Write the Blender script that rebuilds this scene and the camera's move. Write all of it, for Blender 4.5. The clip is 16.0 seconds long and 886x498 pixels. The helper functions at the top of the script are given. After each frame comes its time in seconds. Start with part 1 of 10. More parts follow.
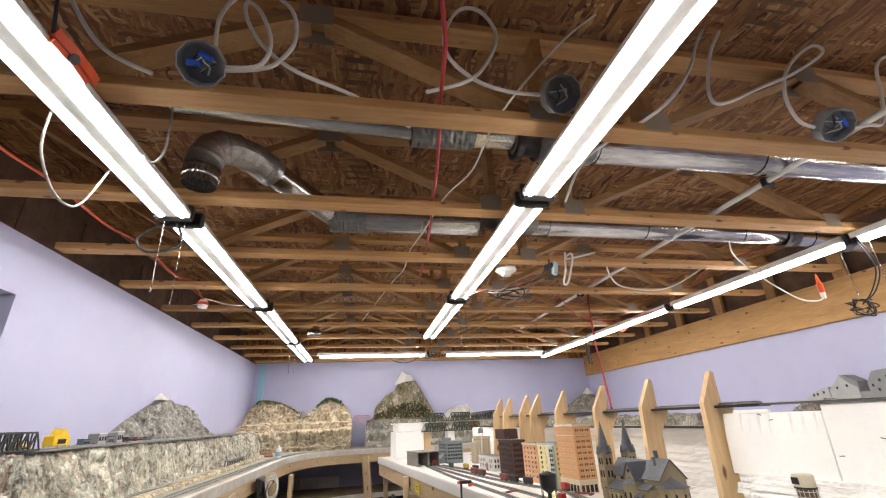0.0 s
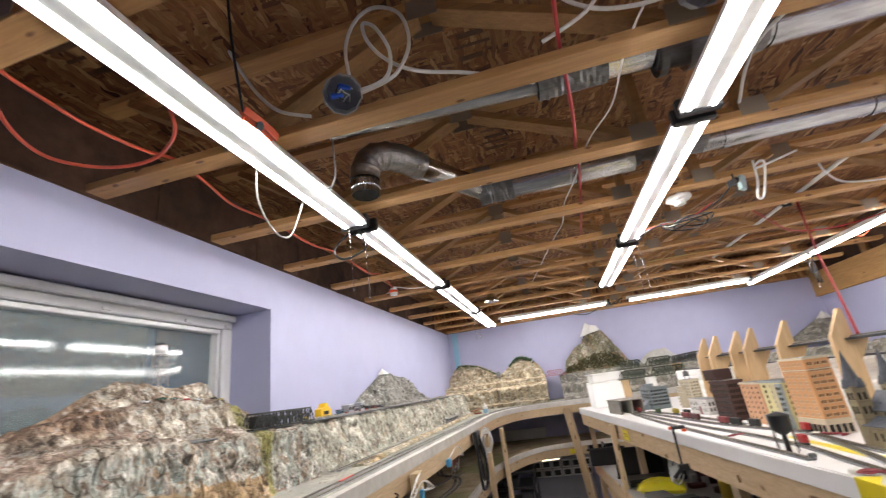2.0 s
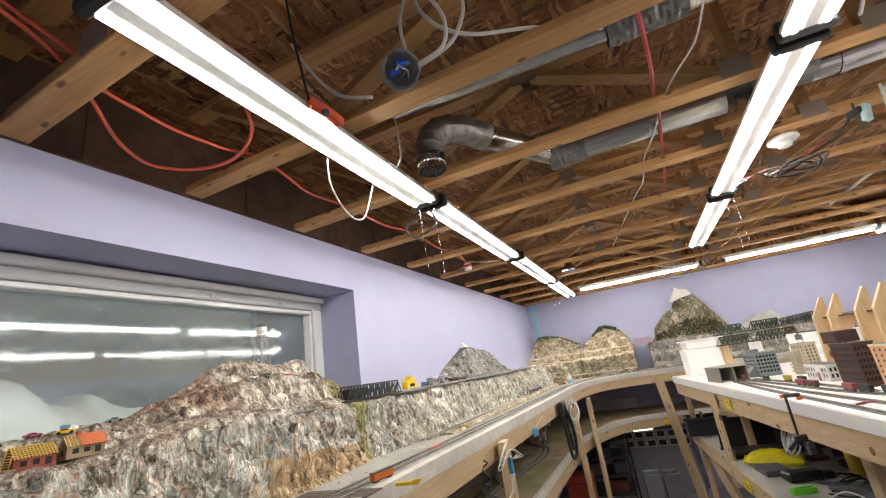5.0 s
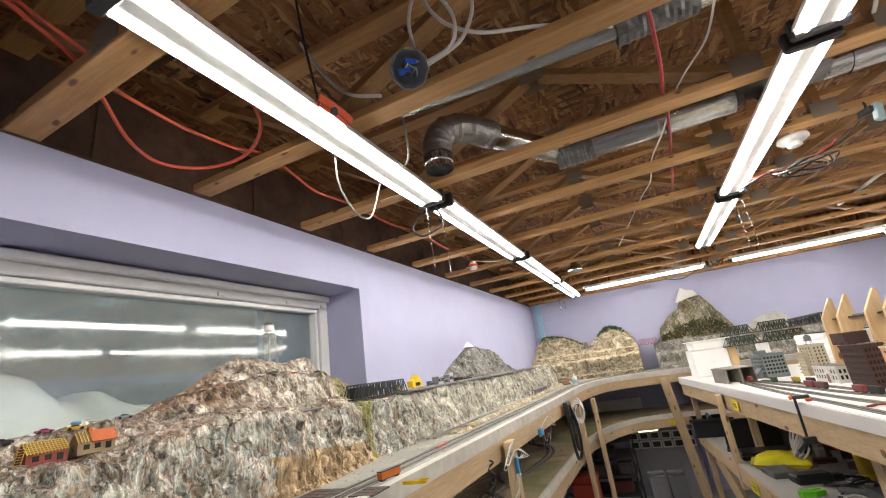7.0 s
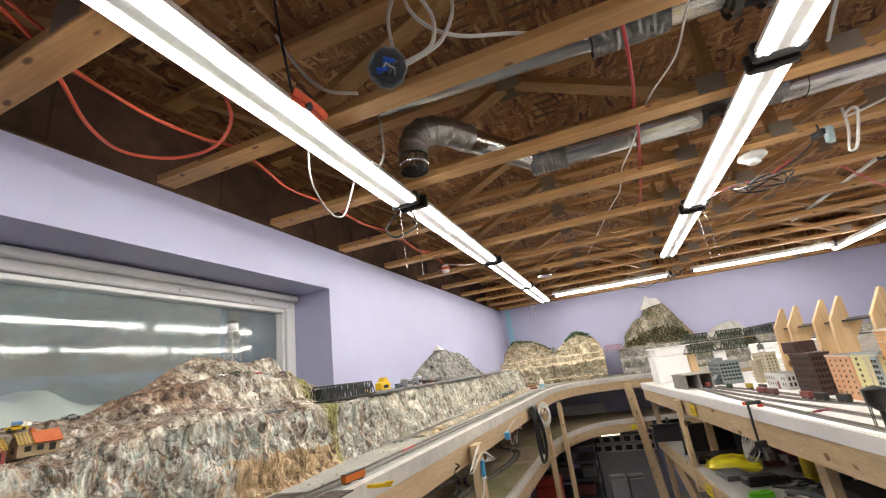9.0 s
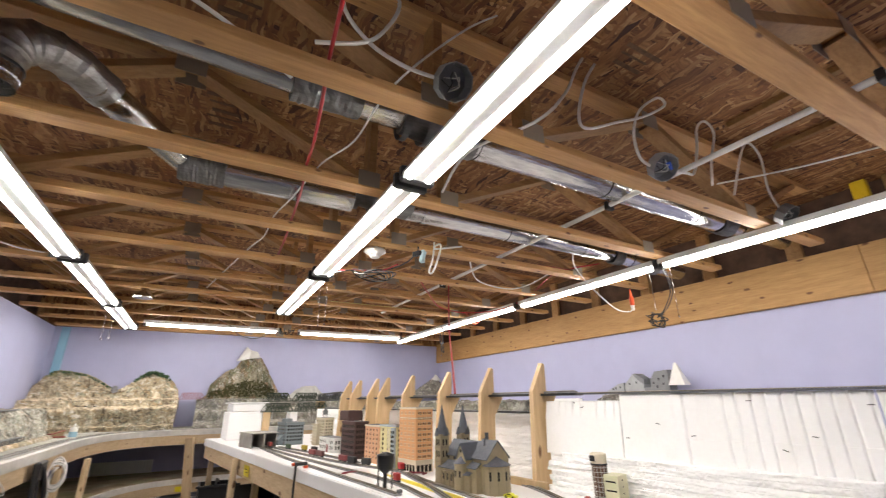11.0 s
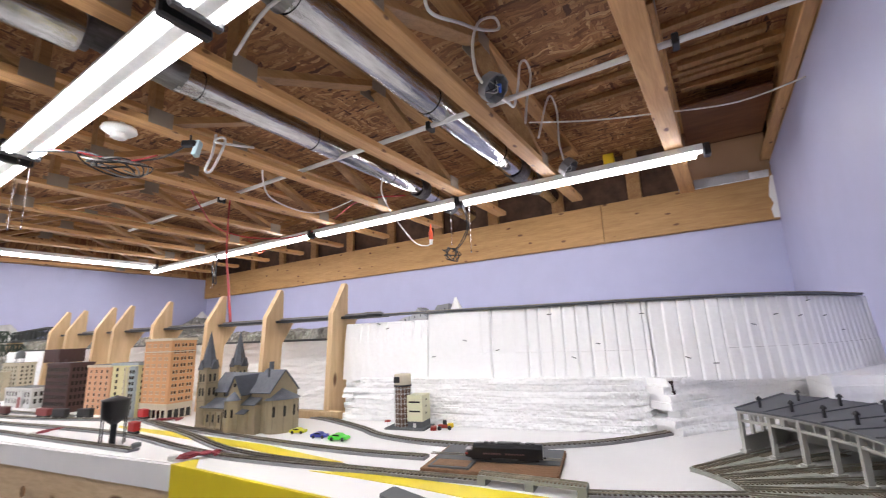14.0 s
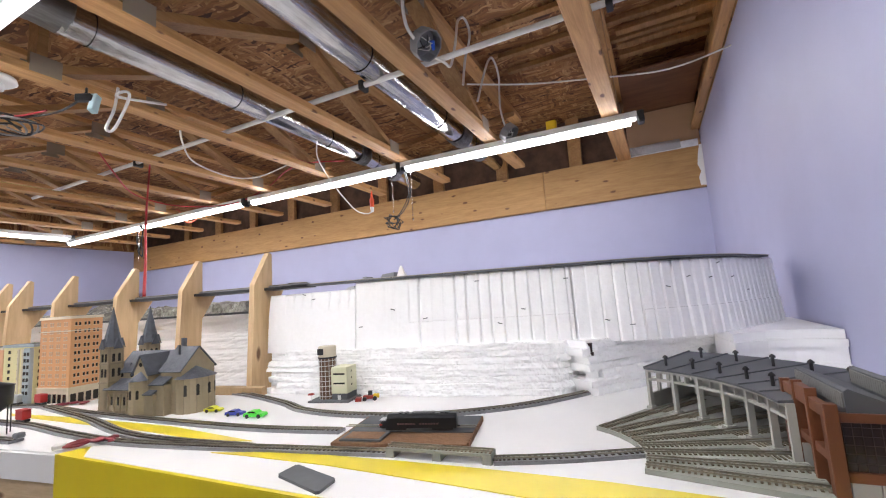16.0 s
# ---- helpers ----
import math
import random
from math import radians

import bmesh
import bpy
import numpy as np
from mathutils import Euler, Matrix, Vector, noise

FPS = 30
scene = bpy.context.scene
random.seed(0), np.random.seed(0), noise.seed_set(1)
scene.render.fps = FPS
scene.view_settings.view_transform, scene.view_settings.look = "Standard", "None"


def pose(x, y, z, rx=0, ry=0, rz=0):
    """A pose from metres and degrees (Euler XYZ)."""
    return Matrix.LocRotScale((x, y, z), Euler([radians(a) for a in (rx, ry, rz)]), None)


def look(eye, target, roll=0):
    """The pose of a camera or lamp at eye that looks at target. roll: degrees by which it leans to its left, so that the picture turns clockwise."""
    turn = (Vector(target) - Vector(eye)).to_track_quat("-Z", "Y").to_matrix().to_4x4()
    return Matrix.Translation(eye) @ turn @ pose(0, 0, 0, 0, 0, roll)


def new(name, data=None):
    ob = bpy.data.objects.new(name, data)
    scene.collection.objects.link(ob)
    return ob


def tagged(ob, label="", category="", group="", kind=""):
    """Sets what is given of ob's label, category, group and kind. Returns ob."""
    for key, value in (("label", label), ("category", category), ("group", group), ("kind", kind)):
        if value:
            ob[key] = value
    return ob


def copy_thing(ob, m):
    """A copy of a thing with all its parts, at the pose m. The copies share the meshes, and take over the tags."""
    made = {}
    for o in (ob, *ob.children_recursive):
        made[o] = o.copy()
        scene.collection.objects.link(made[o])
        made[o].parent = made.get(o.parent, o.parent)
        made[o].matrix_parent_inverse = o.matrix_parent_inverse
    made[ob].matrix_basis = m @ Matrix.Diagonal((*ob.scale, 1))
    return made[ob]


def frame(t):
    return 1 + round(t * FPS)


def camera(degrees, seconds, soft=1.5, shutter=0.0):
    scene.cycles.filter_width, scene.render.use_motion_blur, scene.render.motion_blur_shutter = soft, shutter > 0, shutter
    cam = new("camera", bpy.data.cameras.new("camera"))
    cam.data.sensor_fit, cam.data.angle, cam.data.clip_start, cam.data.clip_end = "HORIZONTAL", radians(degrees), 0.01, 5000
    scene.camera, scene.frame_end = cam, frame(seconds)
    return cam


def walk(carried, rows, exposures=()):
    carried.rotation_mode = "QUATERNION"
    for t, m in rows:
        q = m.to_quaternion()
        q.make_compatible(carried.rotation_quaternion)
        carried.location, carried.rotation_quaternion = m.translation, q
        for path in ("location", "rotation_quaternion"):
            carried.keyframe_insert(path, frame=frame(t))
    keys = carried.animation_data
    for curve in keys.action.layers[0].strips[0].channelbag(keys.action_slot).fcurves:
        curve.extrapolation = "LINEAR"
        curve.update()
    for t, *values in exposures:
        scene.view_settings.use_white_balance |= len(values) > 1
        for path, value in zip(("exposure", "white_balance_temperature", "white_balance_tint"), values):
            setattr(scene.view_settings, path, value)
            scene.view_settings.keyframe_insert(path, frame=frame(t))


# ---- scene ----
cam = camera(92.8, 16.0, soft=1.1, shutter=0.35)
PATH = [
    (0, (-0.026, 0.033, 1.574), (0.324, 1.852, 2.327), -2.4),
    (0.5, (-0.022, 0.032, 1.576), (0.253, 1.877, 2.296), -2.6),
    (1, (-0.027, 0.011, 1.575), (0.103, 1.883, 2.268), -3.1),
    (1.5, (-0.024, 0.003, 1.575), (-0.136, 1.887, 2.236), -4.9),
    (2, (-0.015, -0.003, 1.58), (-0.417, 1.849, 2.218), -7.5),
    (2.5, (-0.012, -0.01, 1.578), (-0.641, 1.784, 2.2), -9.6),
    (3, (-0.014, 0.005, 1.578), (-0.717, 1.782, 2.167), -9.9),
    (3.5, (-0.013, 0.014, 1.578), (-0.731, 1.792, 2.146), -9.4),
    (4, (-0.011, 0.013, 1.574), (-0.743, 1.785, 2.143), -9.0),
    (6.5, (-0.032, 0.013, 1.579), (-0.786, 1.774, 2.153), -8.3),
    (7, (-0.03, 0.01, 1.576), (-0.792, 1.768, 2.149), -8.2),
    (7.5, (-0.032, 0.014, 1.578), (-0.799, 1.771, 2.146), -8.2),
    (8, (-0.031, 0.016, 1.577), (-0.796, 1.777, 2.138), -8.0),
    (8.5, (-0.034, 0.016, 1.575), (-0.757, 1.794, 2.138), -7.9),
    (9, (-0.031, 0.014, 1.573), (-0.674, 1.82, 2.143), -7.5),
    (9.5, (-0.019, 0.024, 1.573), (-0.447, 1.886, 2.164), -6.5),
    (10, (-0.014, 0.046, 1.575), (0.148, 1.911, 2.279), -3.5),
    (12.5, (0.060, 0.152, 1.543), (1.366, 1.576, 2.059), -1.94),
    (13, (0.151, 0.227, 1.536), (1.576, 1.559, 1.977), -2.44),
    (13.5, (0.140, 0.292, 1.526), (1.688, 1.499, 1.910), -1.98),
    (14, (0.115, 0.310, 1.516), (1.777, 1.349, 1.915), -2.21),
    (14.5, (0.146, 0.283, 1.526), (1.901, 1.153, 1.934), -2.16),
    (15, (0.168, 0.283, 1.522), (1.970, 1.072, 1.888), -2.30),
    (15.5, (0.176, 0.280, 1.513), (1.980, 1.090, 1.808), -2.93),
    (16, (0.187, 0.269, 1.514), (1.972, 1.138, 1.756), -3.72),
]
EXPOSURE, LAMP, STRIP = 0.55, 27.5, 25.0
walk(cam, [(t, look(eye, target, roll)) for t, eye, target, roll in PATH], exposures=[(0, EXPOSURE - 0.06, 6850, 11), (1.0, EXPOSURE - 0.06, 6800, 11), (2.0, EXPOSURE - 0.03, 6600, 12), (3.0, EXPOSURE, 6850, 11), (10.0, EXPOSURE, 6900, 9), (12.5, EXPOSURE - 0.06, 6400, 15), (16, EXPOSURE - 0.07, 6200, 13)])

# ---- world: a dark evening outside the one window ----
world = bpy.data.worlds.new("world")
scene.world = world
world.use_nodes = True
bg = world.node_tree.nodes["Background"]
bg.inputs[0].default_value = (0.13, 0.155, 0.17, 1)
bg.inputs[1].default_value = 0.45


# ---- plan scales ----
# The room, its trusses and the long bench were drawn to a plan a little larger than life, about one point;
# HOUSE brings that plan to metres. The lights, the table and all on it are drawn in metres.
PIVOT, PLAN = Vector((-0.02, 0.015, 1.576)), 0.88
METRES = Matrix.Identity(4)
HOUSE = Matrix.Translation(PIVOT) @ Matrix.Scale(PLAN, 4) @ Matrix.Translation(-PIVOT)
SPACE = HOUSE
FLOOR = PIVOT.z - PIVOT.z / PLAN                      # the floor's height in the plan


# ---- mesh kit ----
class G:
    """Collects vertices and faces of one mesh."""

    def __init__(self):
        self.v, self.f, self.smooth = [], [], set()

    def add(self, verts, faces, m=None, smooth=False):
        b = len(self.v)
        self.v += [tuple(m @ Vector(p)) for p in verts] if m is not None else [tuple(p) for p in verts]
        if smooth:
            self.smooth.update(range(len(self.f), len(self.f) + len(faces)))
        self.f += [[b + i for i in q] for q in faces]
        return self

    def box(self, x0, x1, y0, y1, z0, z1, c=0.0, m=None):
        if c <= 0:
            p = [(x, y, z) for x in (x0, x1) for y in (y0, y1) for z in (z0, z1)]
            return self.add(p, [(0, 1, 3, 2), (4, 6, 7, 5), (0, 4, 5, 1), (2, 3, 7, 6), (0, 2, 6, 4), (1, 5, 7, 3)], m)
        lo, hi = (x0, y0, z0), (x1, y1, z1)
        c = min(c, 0.45 * min(hi[i] - lo[i] for i in range(3)))
        p, idx = [], {}
        for a in (0, 1):
            for b in (0, 1):
                for d in (0, 1):
                    for ax in range(3):
                        q = []
                        for i, s in enumerate((a, b, d)):
                            e = hi[i] if s else lo[i]
                            q.append(e if i == ax else (e - c if s else e + c))
                        idx[a, b, d, ax] = len(p)
                        p.append(q)
        fs = []
        for ax in range(3):
            o = [i for i in range(3) if i != ax]
            for s in (0, 1):
                ring = []
                for u, w in ((0, 0), (1, 0), (1, 1), (0, 1)):
                    k = [0, 0, 0]
                    k[ax], k[o[0]], k[o[1]] = s, u, w
                    ring.append(idx[(*k, ax)])
                fs.append(ring)
        for ax in range(3):
            o = [i for i in range(3) if i != ax]
            for u in (0, 1):
                for w in (0, 1):
                    k0, k1 = [0, 0, 0], [0, 0, 0]
                    k0[ax], k1[ax] = 0, 1
                    k0[o[0]] = k1[o[0]] = u
                    k0[o[1]] = k1[o[1]] = w
                    fs.append([idx[(*k0, o[0])], idx[(*k1, o[0])], idx[(*k1, o[1])], idx[(*k0, o[1])]])
        for a in (0, 1):
            for b in (0, 1):
                for d in (0, 1):
                    fs.append([idx[a, b, d, i] for i in range(3)])
        return self.add(p, fs, m)

    def cyl(self, p0, p1, r0, r1=None, n=12, caps=True, m=None, smooth=True):
        r1 = r0 if r1 is None else r1
        a, b = Vector(p0), Vector(p1)
        q = (b - a).to_track_quat("Z", "Y")
        ps = []
        for c, r in ((a, r0), (b, r1)):
            ps += [c + q @ Vector((r * math.cos(2 * math.pi * i / n), r * math.sin(2 * math.pi * i / n), 0)) for i in range(n)]
        self.add(ps, [(i, (i + 1) % n, n + (i + 1) % n, n + i) for i in range(n)], m, smooth)
        if caps:
            self.add(ps, [list(range(n))[::-1], list(range(n, 2 * n))], m)
        return self

    def tube(self, pts, r, n=8, steps=6, m=None, closed=False):
        """A round cord through the given points."""
        p = [Vector(q) for q in pts]
        path = []
        for i in range(len(p) - 1):
            a, b, c, d = p[max(i - 1, 0)], p[i], p[i + 1], p[min(i + 2, len(p) - 1)]
            for k in range(steps):
                t = k / steps
                path.append(0.5 * ((2 * b) + (c - a) * t + (2 * a - 5 * b + 4 * c - d) * t * t + (3 * b - a - 3 * c + d) * t ** 3))
        path.append(p[-1])
        ps, up = [], None
        for i, c in enumerate(path):
            tan = (path[min(i + 1, len(path) - 1)] - path[max(i - 1, 0)]).normalized()
            if up is None:
                up = tan.orthogonal().normalized()
            up = (up - tan * up.dot(tan)).normalized()
            w = tan.cross(up)
            ps += [c + r * (math.cos(2 * math.pi * k / n) * up + math.sin(2 * math.pi * k / n) * w) for k in range(n)]
        fs = [(i * n + k, i * n + (k + 1) % n, (i + 1) * n + (k + 1) % n, (i + 1) * n + k) for i in range(len(path) - 1) for k in range(n)]
        self.add(ps, fs, m, True)
        e = (len(path) - 1) * n
        return self.add(ps, [list(range(n))[::-1], list(range(e, e + n))], m)

    def prism(self, poly, z0, z1, m=None, smooth=False):
        """A flat outline (x, y) raised from z0 to z1."""
        n = len(poly)
        ps = [(x, y, z0) for x, y in poly] + [(x, y, z1) for x, y in poly]
        self.add(ps, [list(range(n))[::-1], list(range(n, 2 * n))], m)
        return self.add(ps, [(i, (i + 1) % n, n + (i + 1) % n, n + i) for i in range(n)], m, smooth)

    def lathe(self, prof, n=16, m=None, smooth=True):
        """A profile of (radius, height) turned about z."""
        ps = [(r * math.cos(2 * math.pi * k / n), r * math.sin(2 * math.pi * k / n), z) for r, z in prof for k in range(n)]
        fs = [(i * n + k, i * n + (k + 1) % n, (i + 1) * n + (k + 1) % n, (i + 1) * n + k) for i in range(len(prof) - 1) for k in range(n)]
        self.add(ps, fs, m, smooth)
        e = (len(prof) - 1) * n
        return self.add(ps, [list(range(n))[::-1], list(range(e, e + n))], m)

    def beam(self, a, b, w, h, m=None, c=0.0):
        """A bar of section w x h from a to b; h points up."""
        a, b = Vector(a), Vector(b)
        d = b - a
        x = d.normalized()
        side = Vector((0, 0, 1)).cross(x)
        side = side.normalized() if side.length > 1e-4 else Vector((0, 1, 0))
        up = x.cross(side)
        k = Matrix((x, side, up)).transposed().to_4x4()
        k.translation = a
        return self.box(0, d.length, -w / 2, w / 2, -h / 2, h / 2, c, k if m is None else m @ k)

    def mesh(self, name):
        me = bpy.data.meshes.new(name)
        me.from_pydata(self.v, [], self.f)
        if self.smooth:
            me.polygons.foreach_set("use_smooth", [i in self.smooth for i in range(len(self.f))])
        bm = bmesh.new()
        bm.from_mesh(me)
        bmesh.ops.recalc_face_normals(bm, faces=bm.faces)
        bm.to_mesh(me)
        bm.free()
        return me


def part(name, g, material, parent=None, label="", kind="", m=None):
    """One mesh object, under a thing or a part."""
    me = g.mesh(name) if isinstance(g, G) else g
    if not me.materials:
        me.materials.append(material)
    ob = new(name, me)
    ob.parent = parent
    if parent is None:
        ob.matrix_basis = SPACE @ m if m is not None else SPACE
    elif m is not None:
        ob.matrix_basis = m
    return tagged(ob, label, "", "", kind)


def thing(name, label, category, m=None, group="", kind=""):
    ob = new(name)
    ob.empty_display_size = 0.05
    ob.matrix_basis = SPACE @ m if m is not None else SPACE
    return tagged(ob, label, category, group, kind)


def solo(name, g, material, label, category="", group="", kind="", m=None):
    """A thing that is one mesh."""
    ob = part(name, g, material, None, "", "", m)
    return tagged(ob, label, category, group, kind)


# ---- materials ----
def nodes(name):
    mt = bpy.data.materials.new(name)
    mt.use_nodes = True
    nt = mt.node_tree
    return mt, nt, nt.nodes["Principled BSDF"]


def tex(nt, scale=(1, 1, 1), coord="Object", rot=(0, 0, 0)):
    c = nt.nodes.new("ShaderNodeTexCoord")
    mp = nt.nodes.new("ShaderNodeMapping")
    mp.inputs["Scale"].default_value = scale
    mp.inputs["Rotation"].default_value = rot
    nt.links.new(c.outputs[coord], mp.inputs[0])
    return mp.outputs[0]


def noise_node(nt, vec, scale, detail=4, rough=0.55, distort=0.0):
    n = nt.nodes.new("ShaderNodeTexNoise")
    n.inputs["Scale"].default_value, n.inputs["Detail"].default_value = scale, detail
    n.inputs["Roughness"].default_value, n.inputs["Distortion"].default_value = rough, distort
    if vec is not None:
        nt.links.new(vec, n.inputs["Vector"])
    return n


def ramp(nt, fac, stops):
    r = nt.nodes.new("ShaderNodeValToRGB")
    el = r.color_ramp.elements
    while len(el) < len(stops):
        el.new(0.5)
    for e, (p, c) in zip(el, stops):
        e.position, e.color = p, (*c, 1)
    nt.links.new(fac, r.inputs[0])
    return r.outputs[0]


def mixc(nt, a, b, fac, mode="MIX"):
    n = nt.nodes.new("ShaderNodeMix")
    n.data_type, n.blend_type = "RGBA", mode
    for sock, val in ((n.inputs[0], fac), (n.inputs[6], a), (n.inputs[7], b)):
        if hasattr(val, "is_linked"):
            nt.links.new(val, sock)
        elif isinstance(val, (int, float)):
            sock.default_value = val
        else:
            sock.default_value = (*val, 1)
    return n.outputs[2]


def bump(nt, bsdf, height, strength=0.3, distance=0.01):
    b = nt.nodes.new("ShaderNodeBump")
    b.inputs["Strength"].default_value, b.inputs["Distance"].default_value = strength, distance
    nt.links.new(height, b.inputs["Height"])
    nt.links.new(b.outputs[0], bsdf.inputs["Normal"])


def plain(name, col, rough=0.6, metal=0.0, vary=0.12, scale=30.0, bumps=0.1, coat=0.0):
    """Paint, plastic or metal with faint mottling and fine relief."""
    mt, nt, b = nodes(name)
    v = tex(nt)
    n1, n2 = noise_node(nt, v, scale), noise_node(nt, v, scale * 0.12, 3)
    dark, light = [max(0, c * (1 - vary)) for c in col], [min(1, c * (1 + vary)) for c in col]
    c1 = ramp(nt, n1.outputs[0], [(0.3, dark), (0.7, light)])
    c2 = mixc(nt, c1, col, 0.5)
    c3 = mixc(nt, c2, ramp(nt, n2.outputs[0], [(0.35, [1 - vary] * 3), (0.65, (1, 1, 1))]), 0.7, "MULTIPLY")
    nt.links.new(c3, b.inputs["Base Color"])
    b.inputs["Roughness"].default_value, b.inputs["Metallic"].default_value = rough, metal
    b.inputs["Coat Weight"].default_value = coat
    if bumps:
        bump(nt, b, n1.outputs[0], bumps, 0.004)
    return mt


def wood(name, light, dark, axis="X", rough=0.6, knots=True, stretch=14.0):
    """Sawn softwood: long grain, knots and a different tone for each piece."""
    mt, nt, b = nodes(name)
    sc = {"X": (1, stretch, stretch), "Y": (stretch, 1, stretch), "Z": (stretch, stretch, 1)}[axis]
    v = tex(nt, sc)
    info = nt.nodes.new("ShaderNodeObjectInfo")
    geo = nt.nodes.new("ShaderNodeNewGeometry")
    add = nt.nodes.new("ShaderNodeMath")
    add.operation = "ADD"
    nt.links.new(info.outputs["Random"], add.inputs[0])
    nt.links.new(geo.outputs["Random Per Island"], add.inputs[1])
    off = nt.nodes.new("ShaderNodeVectorMath")
    off.operation = "MULTIPLY_ADD"
    comb = nt.nodes.new("ShaderNodeCombineXYZ")
    for i in range(3):
        nt.links.new(add.outputs[0], comb.inputs[i])
    off.inputs[1].default_value = (13, 17, 19)
    nt.links.new(comb.outputs[0], off.inputs[0])
    nt.links.new(v, off.inputs[2])
    n1 = noise_node(nt, off.outputs[0], 2.2, 6, 0.6, 0.8)
    n2 = noise_node(nt, off.outputs[0], 9.0, 5, 0.6, 0.2)
    c = ramp(nt, n1.outputs[0], [(0.3, dark), (0.5, [(a + d) / 2 for a, d in zip(light, dark)]), (0.68, light)])
    c = mixc(nt, c, ramp(nt, n2.outputs[0], [(0.35, (0.72, 0.66, 0.6)), (0.6, (1, 1, 1))]), 0.5, "MULTIPLY")
    if knots:
        w = nt.nodes.new("ShaderNodeTexVoronoi")
        w.inputs["Scale"].default_value = 6.5
        kv = tex(nt, {"X": (1, 2.2, 2.2), "Y": (2.2, 1, 2.2), "Z": (2.2, 2.2, 1)}[axis])
        kn = noise_node(nt, kv, 6.0, 2)
        kk = mixc(nt, kv, kn.outputs[1], 0.06)
        nt.links.new(kk, w.inputs["Vector"])
        c = mixc(nt, c, (0.13, 0.055, 0.02), ramp(nt, w.outputs["Distance"], [(0.085, (0.95, 0.95, 0.95)), (0.15, (0, 0, 0))]))
    tone = ramp(nt, add.outputs[0], [(0.0, (0.78, 0.74, 0.70)), (1.0, (1.08, 1.04, 1.0))])
    c = mixc(nt, c, tone, 1.0, "MULTIPLY")
    nt.links.new(c, b.inputs["Base Color"])
    b.inputs["Roughness"].default_value = rough
    bump(nt, b, n2.outputs[0], 0.25, 0.003)
    return mt


def osb_material():
    """Strand board: overlapping flakes of straw to brown, with resin-dark gaps."""
    mt, nt, b = nodes("osb")
    v = tex(nt)
    warp = noise_node(nt, v, 5.0, 3)
    col = None
    for ang, sc, seed in ((0.25, (9, 58, 5), 0.0), (-0.75, (60, 10, 5), 3.7), (1.0, (11, 66, 5), 8.1), (0.1, (60, 9, 5), 5.3)):
        mp = nt.nodes.new("ShaderNodeMapping")
        mp.inputs["Rotation"].default_value = (0, 0, ang)
        mp.inputs["Scale"].default_value = sc
        mp.inputs["Location"].default_value = (seed, seed * 2, 0)
        mm = mixc(nt, v, warp.outputs[1], 0.10)
        nt.links.new(mm, mp.inputs[0])
        w = nt.nodes.new("ShaderNodeTexVoronoi")
        w.inputs["Scale"].default_value = 1.0
        nt.links.new(mp.outputs[0], w.inputs["Vector"])
        sep = nt.nodes.new("ShaderNodeSeparateColor")
        nt.links.new(w.outputs["Color"], sep.inputs[0])
        c = ramp(nt, sep.outputs[0], [(0.0, (0.065, 0.022, 0.009)), (0.12, (0.235, 0.10, 0.038)), (0.5, (0.36, 0.172, 0.063)), (0.8, (0.455, 0.24, 0.094)), (1.0, (0.65, 0.41, 0.19))])
        fibre = noise_node(nt, mp.outputs[0], 2.5, 4, 0.6, 0.4)
        c = mixc(nt, c, ramp(nt, fibre.outputs[0], [(0.3, (0.66, 0.62, 0.58)), (0.65, (1.12, 1.1, 1.08))]), 0.9, "MULTIPLY")
        if col is None:
            col = c
        else:
            col = mixc(nt, col, c, ramp(nt, sep.outputs[1], [(0.50, (0, 0, 0)), (0.53, (1, 1, 1))]))
    n = noise_node(nt, v, 1.6, 4)
    col = mixc(nt, col, ramp(nt, n.outputs[0], [(0.35, (0.62, 0.55, 0.5)), (0.65, (1, 1, 1))]), 0.8, "MULTIPLY")
    nt.links.new(col, b.inputs["Base Color"])
    b.inputs["Roughness"].default_value = 0.72
    bump(nt, b, n.outputs[0], 0.2, 0.004)
    return mt


def wall_material(name, col):
    """Rolled wall paint, with faint roller marks and scuffs."""
    mt, nt, b = nodes(name)
    v = tex(nt)
    n1, n2, n3 = noise_node(nt, v, 0.9, 3), noise_node(nt, v, 140, 3), noise_node(nt, v, 6, 5)
    c = ramp(nt, n1.outputs[0], [(0.3, [x * 0.95 for x in col]), (0.7, [min(1, x * 1.03) for x in col])])
    c = mixc(nt, c, ramp(nt, n3.outputs[0], [(0.4, (0.95, 0.95, 0.96)), (0.6, (1, 1, 1))]), 0.6, "MULTIPLY")
    nt.links.new(c, b.inputs["Base Color"])
    b.inputs["Roughness"].default_value = 0.55
    bump(nt, b, n2.outputs[0], 0.08, 0.002)
    return mt


def emitter(name, col, power):
    mt, nt, b = nodes(name)
    b.inputs["Base Color"].default_value = (0.9, 0.9, 0.9, 1)
    b.inputs["Emission Color"].default_value = (*col, 1)
    b.inputs["Emission Strength"].default_value = power
    return mt


